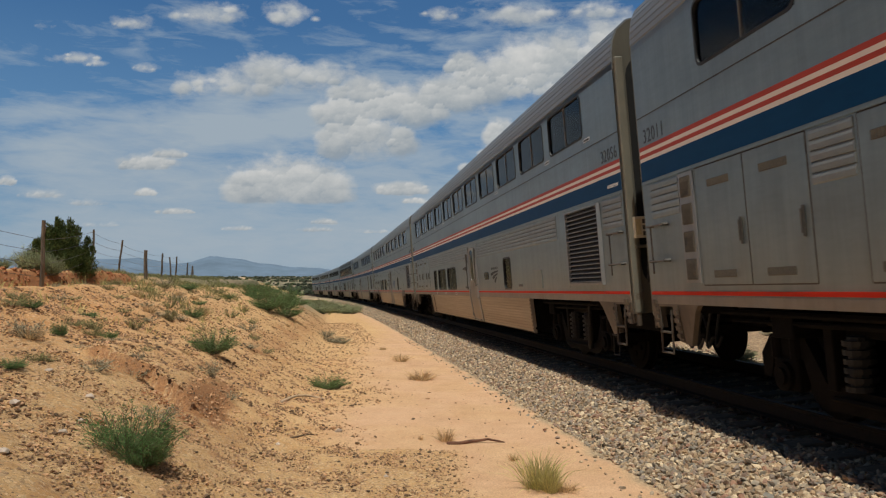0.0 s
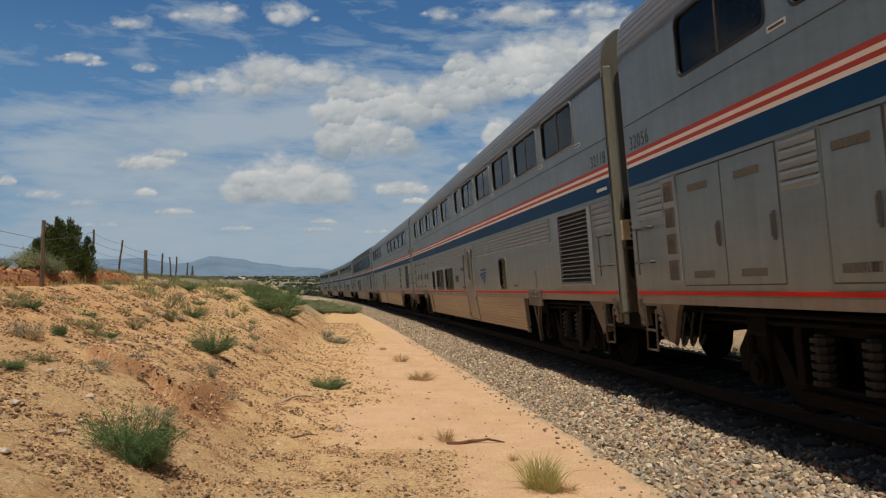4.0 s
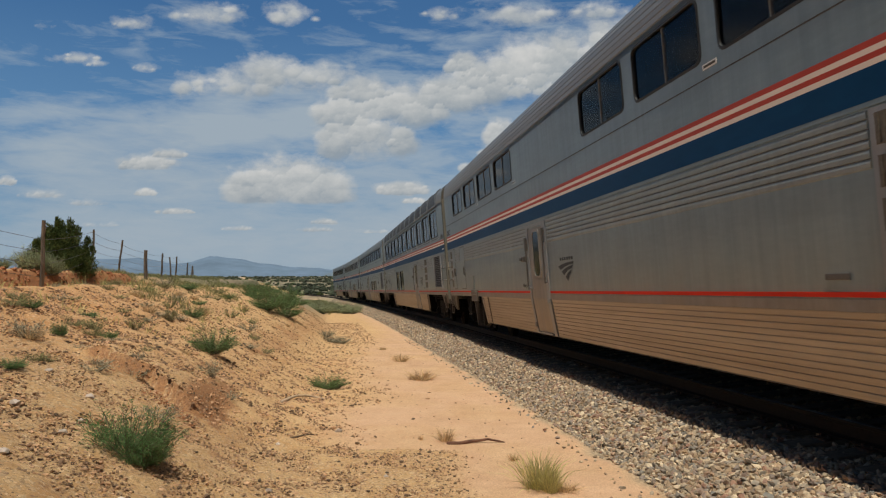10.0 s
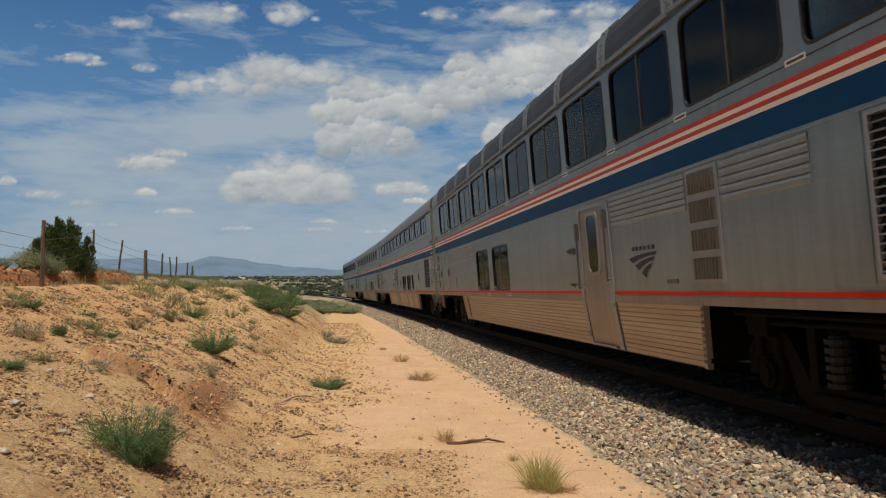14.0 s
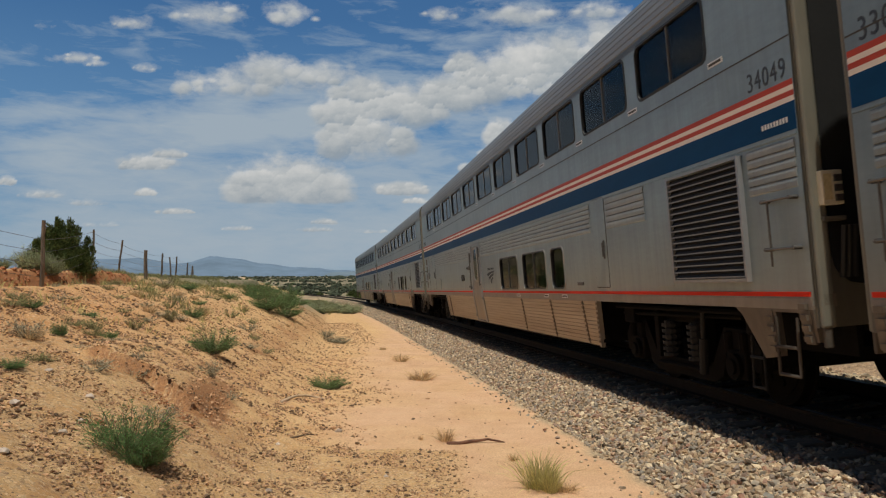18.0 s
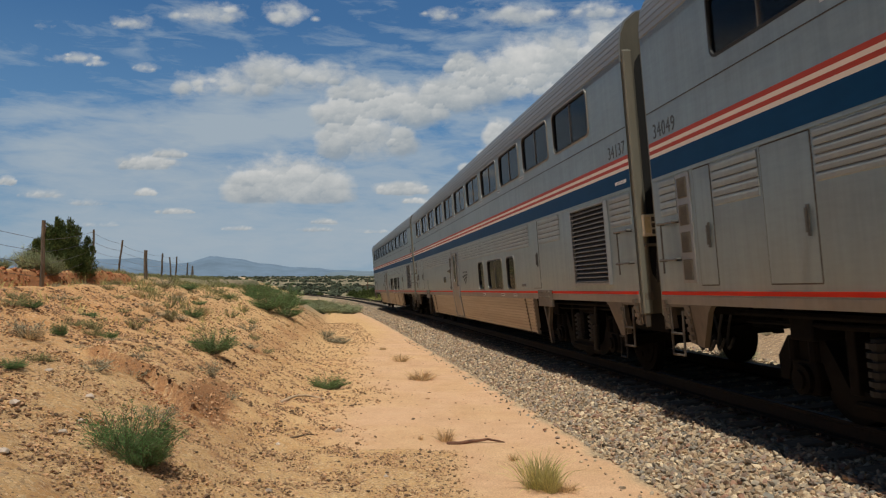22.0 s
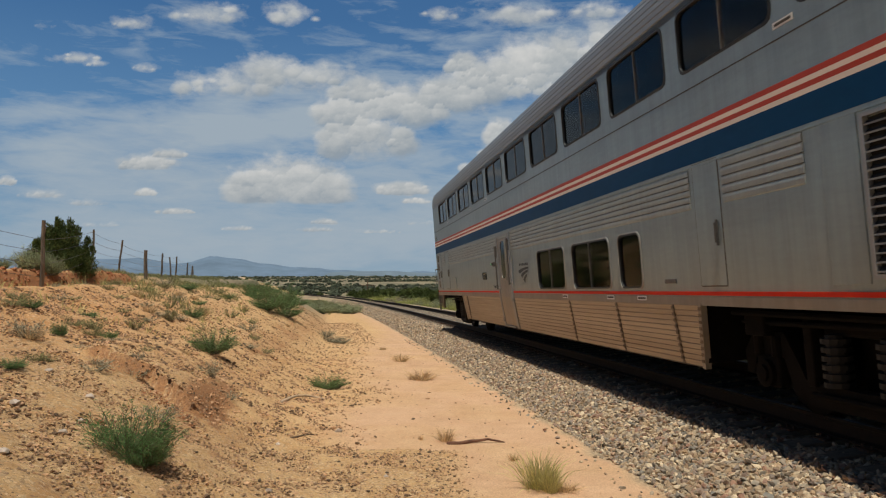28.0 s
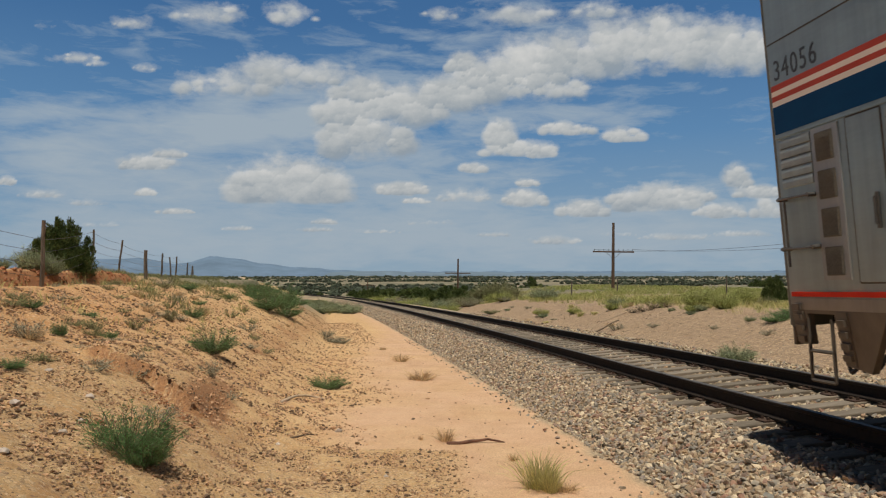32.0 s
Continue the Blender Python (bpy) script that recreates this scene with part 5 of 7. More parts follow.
                p = Vector((ue + sgn * (0.06 + 0.18 * math.sin(f * math.pi)), -0.95 + k * 0.12, 1.0 - 0.5 * math.sin(f * math.pi * 0.75)))
                if pr is not None:
                    tube(bm, pr, p, 0.02, n=6)
                pr = p
            part("hose", bm, RUBBER, end)
        cp = sorted((ue, ue + sgn * 0.32))
        part("coupler", box(box_bm(cp[0], cp[1], -0.14, 0.14, 0.7, 0.98, bevel=0.03), min(ue - sgn * 0.9, ue), max(ue - sgn * 0.9, ue), -0.1, 0.1, 0.74, 0.94), DARK, end)
    # lower side: drip line, skirt, end steps
    part("sill_band", box_bm(U0 + 0.02, BODY - 0.02, Y0 - 0.010, Y0 + 0.02, 1.13, 1.225), SKIRT_DOOR, car)
    u_in, u_out = 5.22, 20.02
    du0, du1 = door, door + 1.38
    ys = Y0
    part("skirt_backing", tuck(plate(bmesh.new(), [(u_in, 1.14), (u_in + 0.18, 0.44), (u_out - 0.18, 0.44), (u_out, 1.14)], ys + 0.008, ys + 0.03)), GROOVE, car)
    seams = [u_in, *[q for q in spec.get("seams", []) if q < du0 - 0.3], du0, None, du1, *[q for q in spec.get("seams", []) if q > du1 + 0.3], *([19.36] if kind == "coach" else []), u_out]
    for a, b in zip(seams, seams[1:]):
        if a is None or b is None:
            continue
        part("skirt_panel", shear_ends(tuck(fluted_skirt(a + 0.012, b - 0.012, 0.455, 1.13, ys, 11)), a + 0.012, b - 0.012, 0.18 if a == u_in else 0.0, -0.18 if b == u_out else 0.0), SKIRT, car)
        if b != du0:
            bm = box_bm(b - 0.03, b + 0.02, ys - 0.012, ys - 0.002, 0.46, 1.13)
            for i in range(9):
                z = 0.5 + i * 0.072
                box(bm, b - 0.03, b + 0.02, ys - 0.026, ys - 0.01, z, z + 0.035)
            if b == u_out:
                shear_ends(bm, b - 0.03, b + 0.02, -0.18, -0.18)
            part("rivet_strip", tuck(bm), SEAM_DARK, car)
    part("front_edge_plate", tuck(plate(bmesh.new(), [(u_out - 0.04, 1.13), (u_out - 0.22, 0.44), (u_out - 0.15, 0.43), (u_out + 0.03, 1.16)], ys - 0.018, ys + 0.05)), SKIRT_DOOR, car)
    part("rear_edge_plate", tuck(plate(bmesh.new(), [(u_in - 0.06, 1.15), (u_in + 0.12, 1.15), (u_in + 0.30, 0.43), (u_in + 0.12, 0.43)], ys - 0.014, ys + 0.05)), SKIRT_DOOR, car)
    bm = box_bm(u_in + 0.74, u_in + 0.78, ys - 0.017, ys - 0.002, 0.46, 1.13)
    for i in range(9):
        box(bm, u_in + 0.73, u_in + 0.79, ys - 0.028, ys - 0.012, 0.5 + i * 0.072, 0.535 + i * 0.072)
    part("rivet_strip", tuck(bm), SEAM_DARK, car)
    # end skirts with the step well
    for u, sgn in ((BODY, -1), (U0, 1)):
        def X(d):
            return u + sgn * d
        pl = part("end_skirt", tuck(plate(bmesh.new(), [(X(0.02), 1.15), (X(0.02), 0.86), (X(0.20), 0.84), (X(0.22), 1.10), (X(0.56), 1.10), (X(0.60), 0.70), (X(0.86), 0.66), (X(1.12), 1.06), (X(1.24), 1.15)], Y0 - 0.008, Y0 + 0.05)), END_SKIRT, car)
        bm = bmesh.new()
        tube(bm, (X(0.24), Y0 - 0.01, 1.06), (X(0.24), Y0 - 0.02, 0.56), 0.014, n=6)
        tube(bm, (X(0.54), Y0 - 0.01, 1.06), (X(0.54), Y0 - 0.02, 0.56), 0.014, n=6)
        for z in (0.56, 0.8):
            tube(bm, (X(0.24), Y0 - 0.02, z), (X(0.54), Y0 - 0.02, z), 0.016, n=6)
        part("step", bm, STRUT, pl)
        for x in (0.12, 0.66):
            bm = box_bm(X(x) - 0.06, X(x) + 0.06, Y0 - 0.02, Y0 - 0.004, 0.70 + (0.14 if x < 0.2 else 0), 1.12)
            for z in range(4):
                box(bm, X(x) - 0.045, X(x) + 0.045, Y0 - 0.045, Y0 - 0.015, 0.74 + z * 0.09 + (0.12 if x < 0.2 else 0), 0.79 + z * 0.09 + (0.12 if x < 0.2 else 0))
            part("bolted_tread", tuck(bm), END_SKIRT, pl)
        # Dark plate added behind the step opening, for the shade under the car.
        part("step_well_shade", box_bm(min(X(0.0), X(1.3)), max(X(0.0), X(1.3)), Y0 + 0.35, Y0 + 0.4, 0.72 if sgn < 0 else 1.0, 1.16), DARK, pl)
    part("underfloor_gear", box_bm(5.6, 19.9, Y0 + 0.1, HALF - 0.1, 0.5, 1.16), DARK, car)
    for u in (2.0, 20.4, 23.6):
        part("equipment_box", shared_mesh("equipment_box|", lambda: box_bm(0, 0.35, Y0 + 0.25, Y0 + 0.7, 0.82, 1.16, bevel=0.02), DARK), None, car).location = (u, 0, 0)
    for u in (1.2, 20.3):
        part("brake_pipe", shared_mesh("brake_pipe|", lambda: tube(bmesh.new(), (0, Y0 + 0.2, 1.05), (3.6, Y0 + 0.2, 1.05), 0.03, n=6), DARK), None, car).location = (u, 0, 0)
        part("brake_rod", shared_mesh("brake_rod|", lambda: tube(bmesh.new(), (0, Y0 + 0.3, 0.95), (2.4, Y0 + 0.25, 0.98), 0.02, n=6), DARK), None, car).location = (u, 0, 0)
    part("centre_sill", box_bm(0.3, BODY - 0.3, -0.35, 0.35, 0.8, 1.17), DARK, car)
    bm = bmesh.new()
    for i in range(20):
        a0, a1 = 2 * math.pi * i / 20, 2 * math.pi * (i + 1) / 20
        tube(bm, (0.17 * math.cos(a0), 0, 0.17 * math.sin(a0)), (0.17 * math.cos(a1), 0, 0.17 * math.sin(a1)), 0.03, n=6, caps=False)
    for i in range(5):
        a0 = 2 * math.pi * i / 5
        tube(bm, (0, 0, 0), (0.17 * math.cos(a0), 0, 0.17 * math.sin(a0)), 0.014, n=5)
    tube(bm, (0.28, 0.1, -0.05), (0.28, -0.1, -0.05), 0.09, n=12)
    tube(bm, (0.0, 0.05, 0.0), (0.28, 0.05, -0.05), 0.03, n=6)
    tube(bm, (0.1, 0.05, 0.0), (0.1, 0.05, 0.6), 0.035, n=6)
    part("hand_brake_gear", bm, DARK, car).location = (1.85, Y0 + 0.9, 0.5)
    truck(car, 3.35)
    truck(car, 21.93)
    # paint: red line, stripes
    for a, b in ((U0 + 0.04, du0), (du1, BODY - 0.04)):
        part("red_line", box_bm(a, b, Y0 - 0.014, Y0 + 0.004, 1.238, 1.278), RED_LINE, car)
    for n_, z0, z1, m_ in (("red_stripe", 2.995, 3.045, RED), ("white_stripe", 2.952, 2.995, WHITE), ("red_stripe", 2.907, 2.952, RED), ("white_stripe", 2.862, 2.907, WHITE), ("blue_stripe", 2.625, 2.862, BLUE)):
        part(n_, box_bm(U0 + 0.012, BODY - 0.012, Y0 - 0.004, Y0 + 0.004, z0 + 0.0005, z1), m_, car)
    part("belt_rail", box_bm(U0 + 0.012, BODY - 0.012, Y0 - 0.012, Y0 + 0.004, 2.585, 2.605), STEEL, car)
    part("sheet_seam", box_bm(U0 + 0.012, BODY - 0.012, Y0 - 0.0045, Y0 + 0.004, 3.40 if not lounge else 3.15, 3.412 if not lounge else 3.162), GROOVE, car)
    # fluted band
    r0 = 5.25 if kind == "sleeper" else 2.98
    stops = spec["flutes"](r0, du0 - 0.02, du1 + 0.0)
    for a, b in stops:
        fluted(car, a, b, 2.15, 2.57, 6, STEEL_RIB)
    # rear equipment
    if kind == "sleeper":
        ladder_vents(car, 0.86, 1.2)
        for a, b in ((1.24, 2.2), (2.2, 3.17)):
            equipment_door(car, a, b)
        fluted(car, 3.22, 3.74, 2.13, 2.57, 5, STEEL_RIB)
        equipment_door(car, 3.78, 4.48)
        equipment_door(car, 4.49, 5.2, vents=False)
        fluted(car, 0.1, 0.84, 2.15, 2.57, 5, STEEL_RIB)
    else:
        fluted(car, 0.06, 0.48, 2.15, 2.57, 5, STEEL_RIB)
        ladder_vents(car, 0.5, 0.82)
        equipment_door(car, 0.9, 1.28, vents=False)
        fluted(car, 1.32, 2.16, 2.14, 2.57, 5, STEEL_RIB)
        equipment_door(car, 2.2, 2.94, vents=False)
        hb = part("hatch", box_bm(3.83, 4.26, Y0 - 0.022, Y0 + 0.01, 1.33, 1.69, bevel=0.005), STEEL, car)
        part("hatch_lip", box_bm(3.80, 4.29, Y0 - 0.05, Y0 - 0.01, 1.69, 1.705), PANEL, hb)
    handle_frame(car, 0.06, 1.64, 2.06, 0.44)
    # front equipment
    louvre(car, 22.74, 24.2, 1.41, 2.52)
    part("intake_panel", box_bm(22.2, 22.62, Y0 - 0.007, Y0 + 0.01, 1.33, 2.59, bevel=0.004), STEEL, car)
    fluted(car, 24.34, 25.06, 2.15, 2.56, 5, STEEL_RIB)
    handle_frame(car, 24.60, 1.65, 2.07, 0.44)
    if spec.get("bracket"):
        bolted_bracket(car, 20.46)
        bolted_bracket(car, 3.84)
    if spec.get("ladder"):
        ladder_vents(car, 19.87, 20.55)
        fluted(car, 20.6, 22.0, 2.15, 2.57, 5, STEEL_RIB)
    elif kind == "coach":
        equipment_door(car, 20.08, 20.62, 1.34, 2.6, vents=False)
        fluted(car, 20.68, 21.98, 2.15, 2.58, 5, STEEL_RIB)
    else:
        hb = part("hatch", box_bm(20.55, 21.02, Y0 - 0.018, Y0 + 0.01, 1.33, 1.66, bevel=0.005), STEEL, car)
        part("hatch_lip", box_bm(20.52, 21.05, Y0 - 0.042, Y0 - 0.01, 1.66, 1.675), PANEL, hb)
    # windows
    for a, b, c, d in ups:
        window_unit(car, a, b, c, d, spec.get("trim", False), 0.5 if b - a > 1 else 0, rnd.choice(spec.get("blinds", [0.0])), curtain=not lounge)
        if rnd.random() < 0.6:
            tag = part("sticker", shared_mesh("sticker|", lambda: box_bm(-0.14, 0.14, -0.004, 0, -0.028, 0.028), STICKER), None, car)
            tag.location = (b + 0.16, Y0 - 0.002, c - 0.07)
            part("printed_line", shared_mesh("printed_line|", sticker_bars, GROOVE), None, tag)
    for i, (a, b, c, d) in enumerate(lows):
        window_unit(car, a, b, c, d, spec.get("trim", kind == "coach"), 0.46 if b - a > 1 else 0, spec.get("low_blind", {}).get(i, 0), curtain=False)
        if i % 2 == 0 or b - a > 1:
            tag = part("sticker", shared_mesh("sticker|", lambda: box_bm(-0.14, 0.14, -0.004, 0, -0.028, 0.028), STICKER), None, car)
            tag.location = (b - 0.05, Y0 - 0.016, 1.195)
            part("printed_line", shared_mesh("printed_line|", sticker_bars, GROOVE), None, tag)
    if lounge:
        for a, b, c, d in ups:
            def curved():
                bm = bmesh.new()
                pts = [(Y0 - 0.028, 4.37), (Y0 - 0.02, 4.49), (Y0 + 0.008, 4.66), (Y0 + 0.078, 4.81), (Y0 + 0.20, 4.91)]
                w = b - a
                lo_ = [bm.verts.new((0.0, y, z)) for y, z in pts]
                hi_ = [bm.verts.new((w, y, z)) for y, z in pts]
                for i in range(4):
                    bm.faces.new((lo_[i], lo_[i + 1], hi_[i + 1], hi_[i]))
                bmesh.ops.solidify(bm, geom=bm.faces[:], thickness=0.012)
                return bm
            g = part("roof_window", shared_mesh("roof_window|", curved, ROOFGLASS), None, car, "curved dark roof glazing")
            g.location = (a, 0, 0)
            def rim():
                bm = bmesh.new()
                pts = [(Y0 - 0.043, 4.34), (Y0 - 0.035, 4.49), (Y0 - 0.007, 4.67), (Y0 + 0.066, 4.83), (Y0 + 0.21, 4.945)]
                for u in (-0.05, b - a):
                    for (ya, za), (yb, zb) in zip(pts, pts[1:]):
                        vs = [bm.verts.new(q) for q in ((u, ya, za), (u + 0.05, ya, za), (u + 0.05, yb, zb), (u, yb, zb), (u, ya + 0.05, za - 0.02), (u + 0.05, ya + 0.05, za - 0.02), (u + 0.05, yb + 0.03, zb - 0.04), (u, yb + 0.03, zb - 0.04))]
                        for q in ((0, 1, 2, 3), (0, 4, 5, 1), (3, 2, 6, 7), (0, 3, 7, 4), (1, 5, 6, 2)):
                            bm.faces.new([vs[k] for k in q])
                box(bm, -0.05, b - a + 0.05, Y0 - 0.035, Y0 + 0.01, 4.31, 4.36)
                return bm
            part("roof_window_rim", shared_mesh("roof_window_rim|", rim, ROOF_METAL), None, g)
    side_door(car, door, "")
    service_logo(car, spec["logo"], spec["logo"] + 0.86, 1.44, 1.85, spec.get("logo_mat", LOGO_GREY))
    if "display" in spec:
        u, txt = spec["display"]
        dsp = part("number_display", plate(bmesh.new(), rounded(u, u + 0.44, 1.575, 1.735, 0.06), Y0 - 0.012, Y0 + 0.02), DOORGLASS, car, "dark display set in the side")
        part("display_rim", ring_frame(bmesh.new(), 0.47, 0.19, 0.07, 0.016, -0.02, 0.01), RUBBER, dsp).location = (u + 0.22, Y0, 1.655)
        if txt:
            tx = part("digits", text_mesh("digits", txt, 0.15, DIGIT), None, dsp)
            tx.matrix_basis = pose(u + 0.22, Y0 - 0.016, 1.60, 90, 0, 0)
    lampu = door - 0.42
    lm = part("side_lamp", box(box_bm(lampu, lampu + 0.2, Y0 - 0.05, Y0, 1.86, 1.97, bevel=0.015), lampu + 0.02, lampu + 0.12, Y0 - 0.09, Y0 - 0.05, 1.885, 1.945, bevel=0.01), DARKSTEEL, car)
    part("lens", box_bm(lampu + 0.05, lampu + 0.085, Y0 - 0.096, Y0 - 0.09, 1.90, 1.93), LENS_GREEN if number == "34056" else RUBBER, lm, "small lit green lens" if number == "34056" else "")
    if spec.get("words"):
        tx = part("lettering", text_mesh("lettering", spec["words"], 0.10, INK), None, car)
        tx.matrix_basis = pose(door - 0.36, Y0 - 0.002, 1.355, 90, 0, 0)
    for u in (0.36 + U0 * 0.4, 24.74):
        for i_, ch_ in enumerate(number):
            if ch_ not in digit_mesh:
                digit_mesh[ch_] = text_mesh("number_digit", ch_, 0.245, INK)
            part("number_digit", digit_mesh[ch_], None, car).matrix_basis = pose(u + (i_ - 2) * 0.122, Y0 - 0.002, 3.08, 90, 0, 0) @ Matrix.Diagonal((0.88, 1, 1, 1))
    bm = bars(bmesh.new(), 9, 24.62, 25.02, 2.70, 2.745, Y0 - 0.004)
    part("word_bars", bm, STICKER, car, "small white painted word")
    hb = part("latch_box", box_bm(19.22, 19.5, Y0 - 0.014, Y0 + 0.01, 1.37, 1.42, bevel=0.006), DARKSTEEL, car)
    return car


def flutes_plain(end):
    def f(r0, a, b):
        return [(r0, a), (b, end)]
    return f


def flutes_split(cuts, end):
    def f(r0, a, b):
        c = [q for q in cuts]
        out = [(r0, a)]
        e = [b, *c, end]
        return out + list(zip(e, e[1:]))
    return f


L0, L1 = 1.325, 2.015
ALL = list(range(11))
SLEEPER_LOW = [(6.43, 7.14, L0, L1), (7.56, 9.27, L0, L1), (9.67, 11.36, L0, L1), (17.9, 18.6, L0, L1)]
COACH_LOW = [(13.77, 15.42, L0, L1), (15.86, 17.5, L0, L1), (17.86, 18.58, L0, L1)]
SPECS = [
    ("coach", "34056", "silver two-level coach, last car of the train", dict(upper=ALL, lower=COACH_LOW, low_blind={0: 0.47}, door=10.34, words="Coach Class", logo=12.24, display=(8.5, "0313"), seams=[15.55, 17.62], flutes=flutes_split([15.55, 17.62], 20.0))),
    ("coach", "34137", "silver two-level coach with bright window trim", dict(upper=ALL, lower=[(14.74, 15.4, L0, L1), (15.9, 17.5, L0, L1), (17.95, 18.66, L0, L1)], trim=True, door=10.36, words="Coach Class", logo=12.24, display=(8.58, ""), bracket=True, flutes=flutes_plain(19.95))),
    ("coach", "34049", "silver two-level coach with a drawn lower blind", dict(upper=ALL, lower=COACH_LOW, low_blind={0: 0.47}, door=10.24, words="Coach Class", logo=12.24, display=(8.55, "0311"), seams=[15.55, 17.62], flutes=flutes_split([15.55, 17.62], 20.0))),
    ("lounge", "33016", "silver lounge car with tall windows and curved roof glazing", dict(upper=ALL, lower=[(7.7, 9.2, 1.30, 2.31), (9.72, 11.35, 1.30, 2.31)], door=16.2, logo=18.14, words="Lounge Car", ladder=True, flutes=lambda r0, a, b: [(r0, 7.35), (b, 19.84)])),
    ("diner", "38062", "silver dining car with blank lower side", dict(upper=[0, 1, 2, 3, 6, 7, 8, 9, 10], door=10.22, logo=12.16, words="Dining Car", bracket=True, ladder=True, flutes=flutes_plain(19.84))),
    ("sleeper", "32118", "silver sleeping car with a blue side emblem", dict(upper=[0, 1, 2, 3, 4, 6, 7, 8, 9, 10], small=(12.56, 13.42), lower=SLEEPER_LOW, trim=True, door=13.54, logo=15.6, logo_mat=LOGO_BLUE, display=(11.8, ""), words="Sleeping Car", bracket=True, flutes=flutes_plain(22.1))),
    ("sleeper", "32056", "silver sleeping car with eleven upper windows", dict(upper=ALL, lower=SLEEPER_LOW, door=13.56, logo=16.5, display=(15.8, "331"), words="Sleeping Car", blinds=[0, 0, 0, 0.5], flutes=flutes_plain(22.1))),
    ("sleeper", "32011", "silver sleeping car with upright equipment doors", dict(upper=ALL, lower=SLEEPER_LOW, door=13.56, logo=16.5, display=(15.8, ""), words="Sleeping Car", flutes=flutes_plain(22.1))),
]
train = []
for kind_, number_, label_, spec_ in SPECS:
    wheel_list.clear()
    c_ = passenger_car(kind_, number_, label_, spec_)
    train.append((c_, list(wheel_list)))

# ---- plants ----
rng_np = np.random.default_rng(7)


def mesh_from(name, verts, faces, mat):
    me = bpy.data.meshes.new(name)
    me.from_pydata(verts, [], faces)
    me.materials.append(mat)
    return me


def blade_cloud(name, starts, dirs, lens, widths, mat, droop=0.2, segs=2):
    """Thin tapered leaves: one strip of triangles for each start."""
    n = len(starts)
    side = np.cross(dirs, rng_np.normal(size=(n, 3)))
    side /= np.linalg.norm(side, axis=1)[:, None] + 1e-9
    verts, faces = [], []
    mid = starts + dirs * (lens * 0.55)[:, None]
    tip = starts + dirs * lens[:, None] - np.array([0, 0, 1]) * (lens * droop)[:, None]
    w = widths[:, None]
    allv = np.stack([starts - side * w * 0.35, starts + side * w * 0.35, mid - side * w * 0.5, mid + side * w * 0.5, tip], 1).reshape(-1, 3)
    base = np.arange(n) * 5
    f4 = np.stack([base, base + 1, base + 3, base + 2], 1).tolist()
    f3 = np.stack([base + 2, base + 3, base + 4], 1).tolist()
    return mesh_from(name, allv.tolist(), f4 + f3, mat)


def unit(v):
    return v / (np.linalg.norm(v, axis=1)[:, None] + 1e-9)


def shrub_meshes(leaf, n_stem=60, per=16, leaf_len=0.07, leaf_w=0.012, spread=0.55, lift=0.9, twig=TWIG):
    """Meshes of a bush about 1 wide and 1 high: branching stems and small leaves along them."""
    az = rng_np.uniform(0, 2 * math.pi, n_stem)
    lean = np.sqrt(rng_np.uniform(0, 1, n_stem)) * spread
    d = unit(np.stack([np.cos(az) * lean, np.sin(az) * lean, np.full(n_stem, lift) * rng_np.uniform(0.5, 1.0, n_stem)], 1))
    ln = rng_np.uniform(0.55, 1.0, n_stem) * (1.05 - 0.35 * lean)
    root = np.stack([np.cos(az), np.sin(az), np.zeros(n_stem)], 1) * (rng_np.uniform(0, 0.16, n_stem) * 1.0)[:, None]
    bm = bmesh.new()
    for i in range(n_stem):
        a = Vector(root[i])
        m = a + Vector(d[i]) * ln[i] * 0.5 + Vector((0, 0, -0.02))
        b = a + Vector(d[i]) * ln[i]
        tube(bm, a, m, 0.008, 0.005, 4, False)
        tube(bm, m, b, 0.005, 0.002, 4, False)
    stems = mesh_of("stems", bm)
    stems.materials.append(twig)
    k = n_stem * per
    si = np.repeat(np.arange(n_stem), per)
    f = rng_np.uniform(0.25, 1.0, k)
    st = root[si] + d[si] * (ln[si] * f)[:, None] + rng_np.normal(size=(k, 3)) * 0.028
    ld = unit(d[si] * 0.7 + rng_np.normal(size=(k, 3)) * 0.55)
    leaves = blade_cloud("leaves", st, ld, rng_np.uniform(0.6, 1.3, k) * leaf_len, np.full(k, leaf_w), leaf, 0.1)
    return stems, leaves


def tuft_meshes(leaf, n=260, spread=0.5, w=0.012, wild=0.12):
    """Meshes of a grass tuft about 1 wide and 1 high."""
    az = rng_np.uniform(0, 2 * math.pi, n)
    r = rng_np.uniform(0, 0.18, n)
    lean = rng_np.uniform(0.02, 1, n) * spread
    st = np.stack([np.cos(az) * r, np.sin(az) * r, np.zeros(n)], 1)
    d = unit(np.stack([np.cos(az) * lean, np.sin(az) * lean, np.ones(n)], 1) + rng_np.normal(size=(n, 3)) * wild)
    return None, blade_cloud("blades", st, d, rng_np.uniform(0.3, 1.1, n), np.full(n, w), leaf, 0.22)


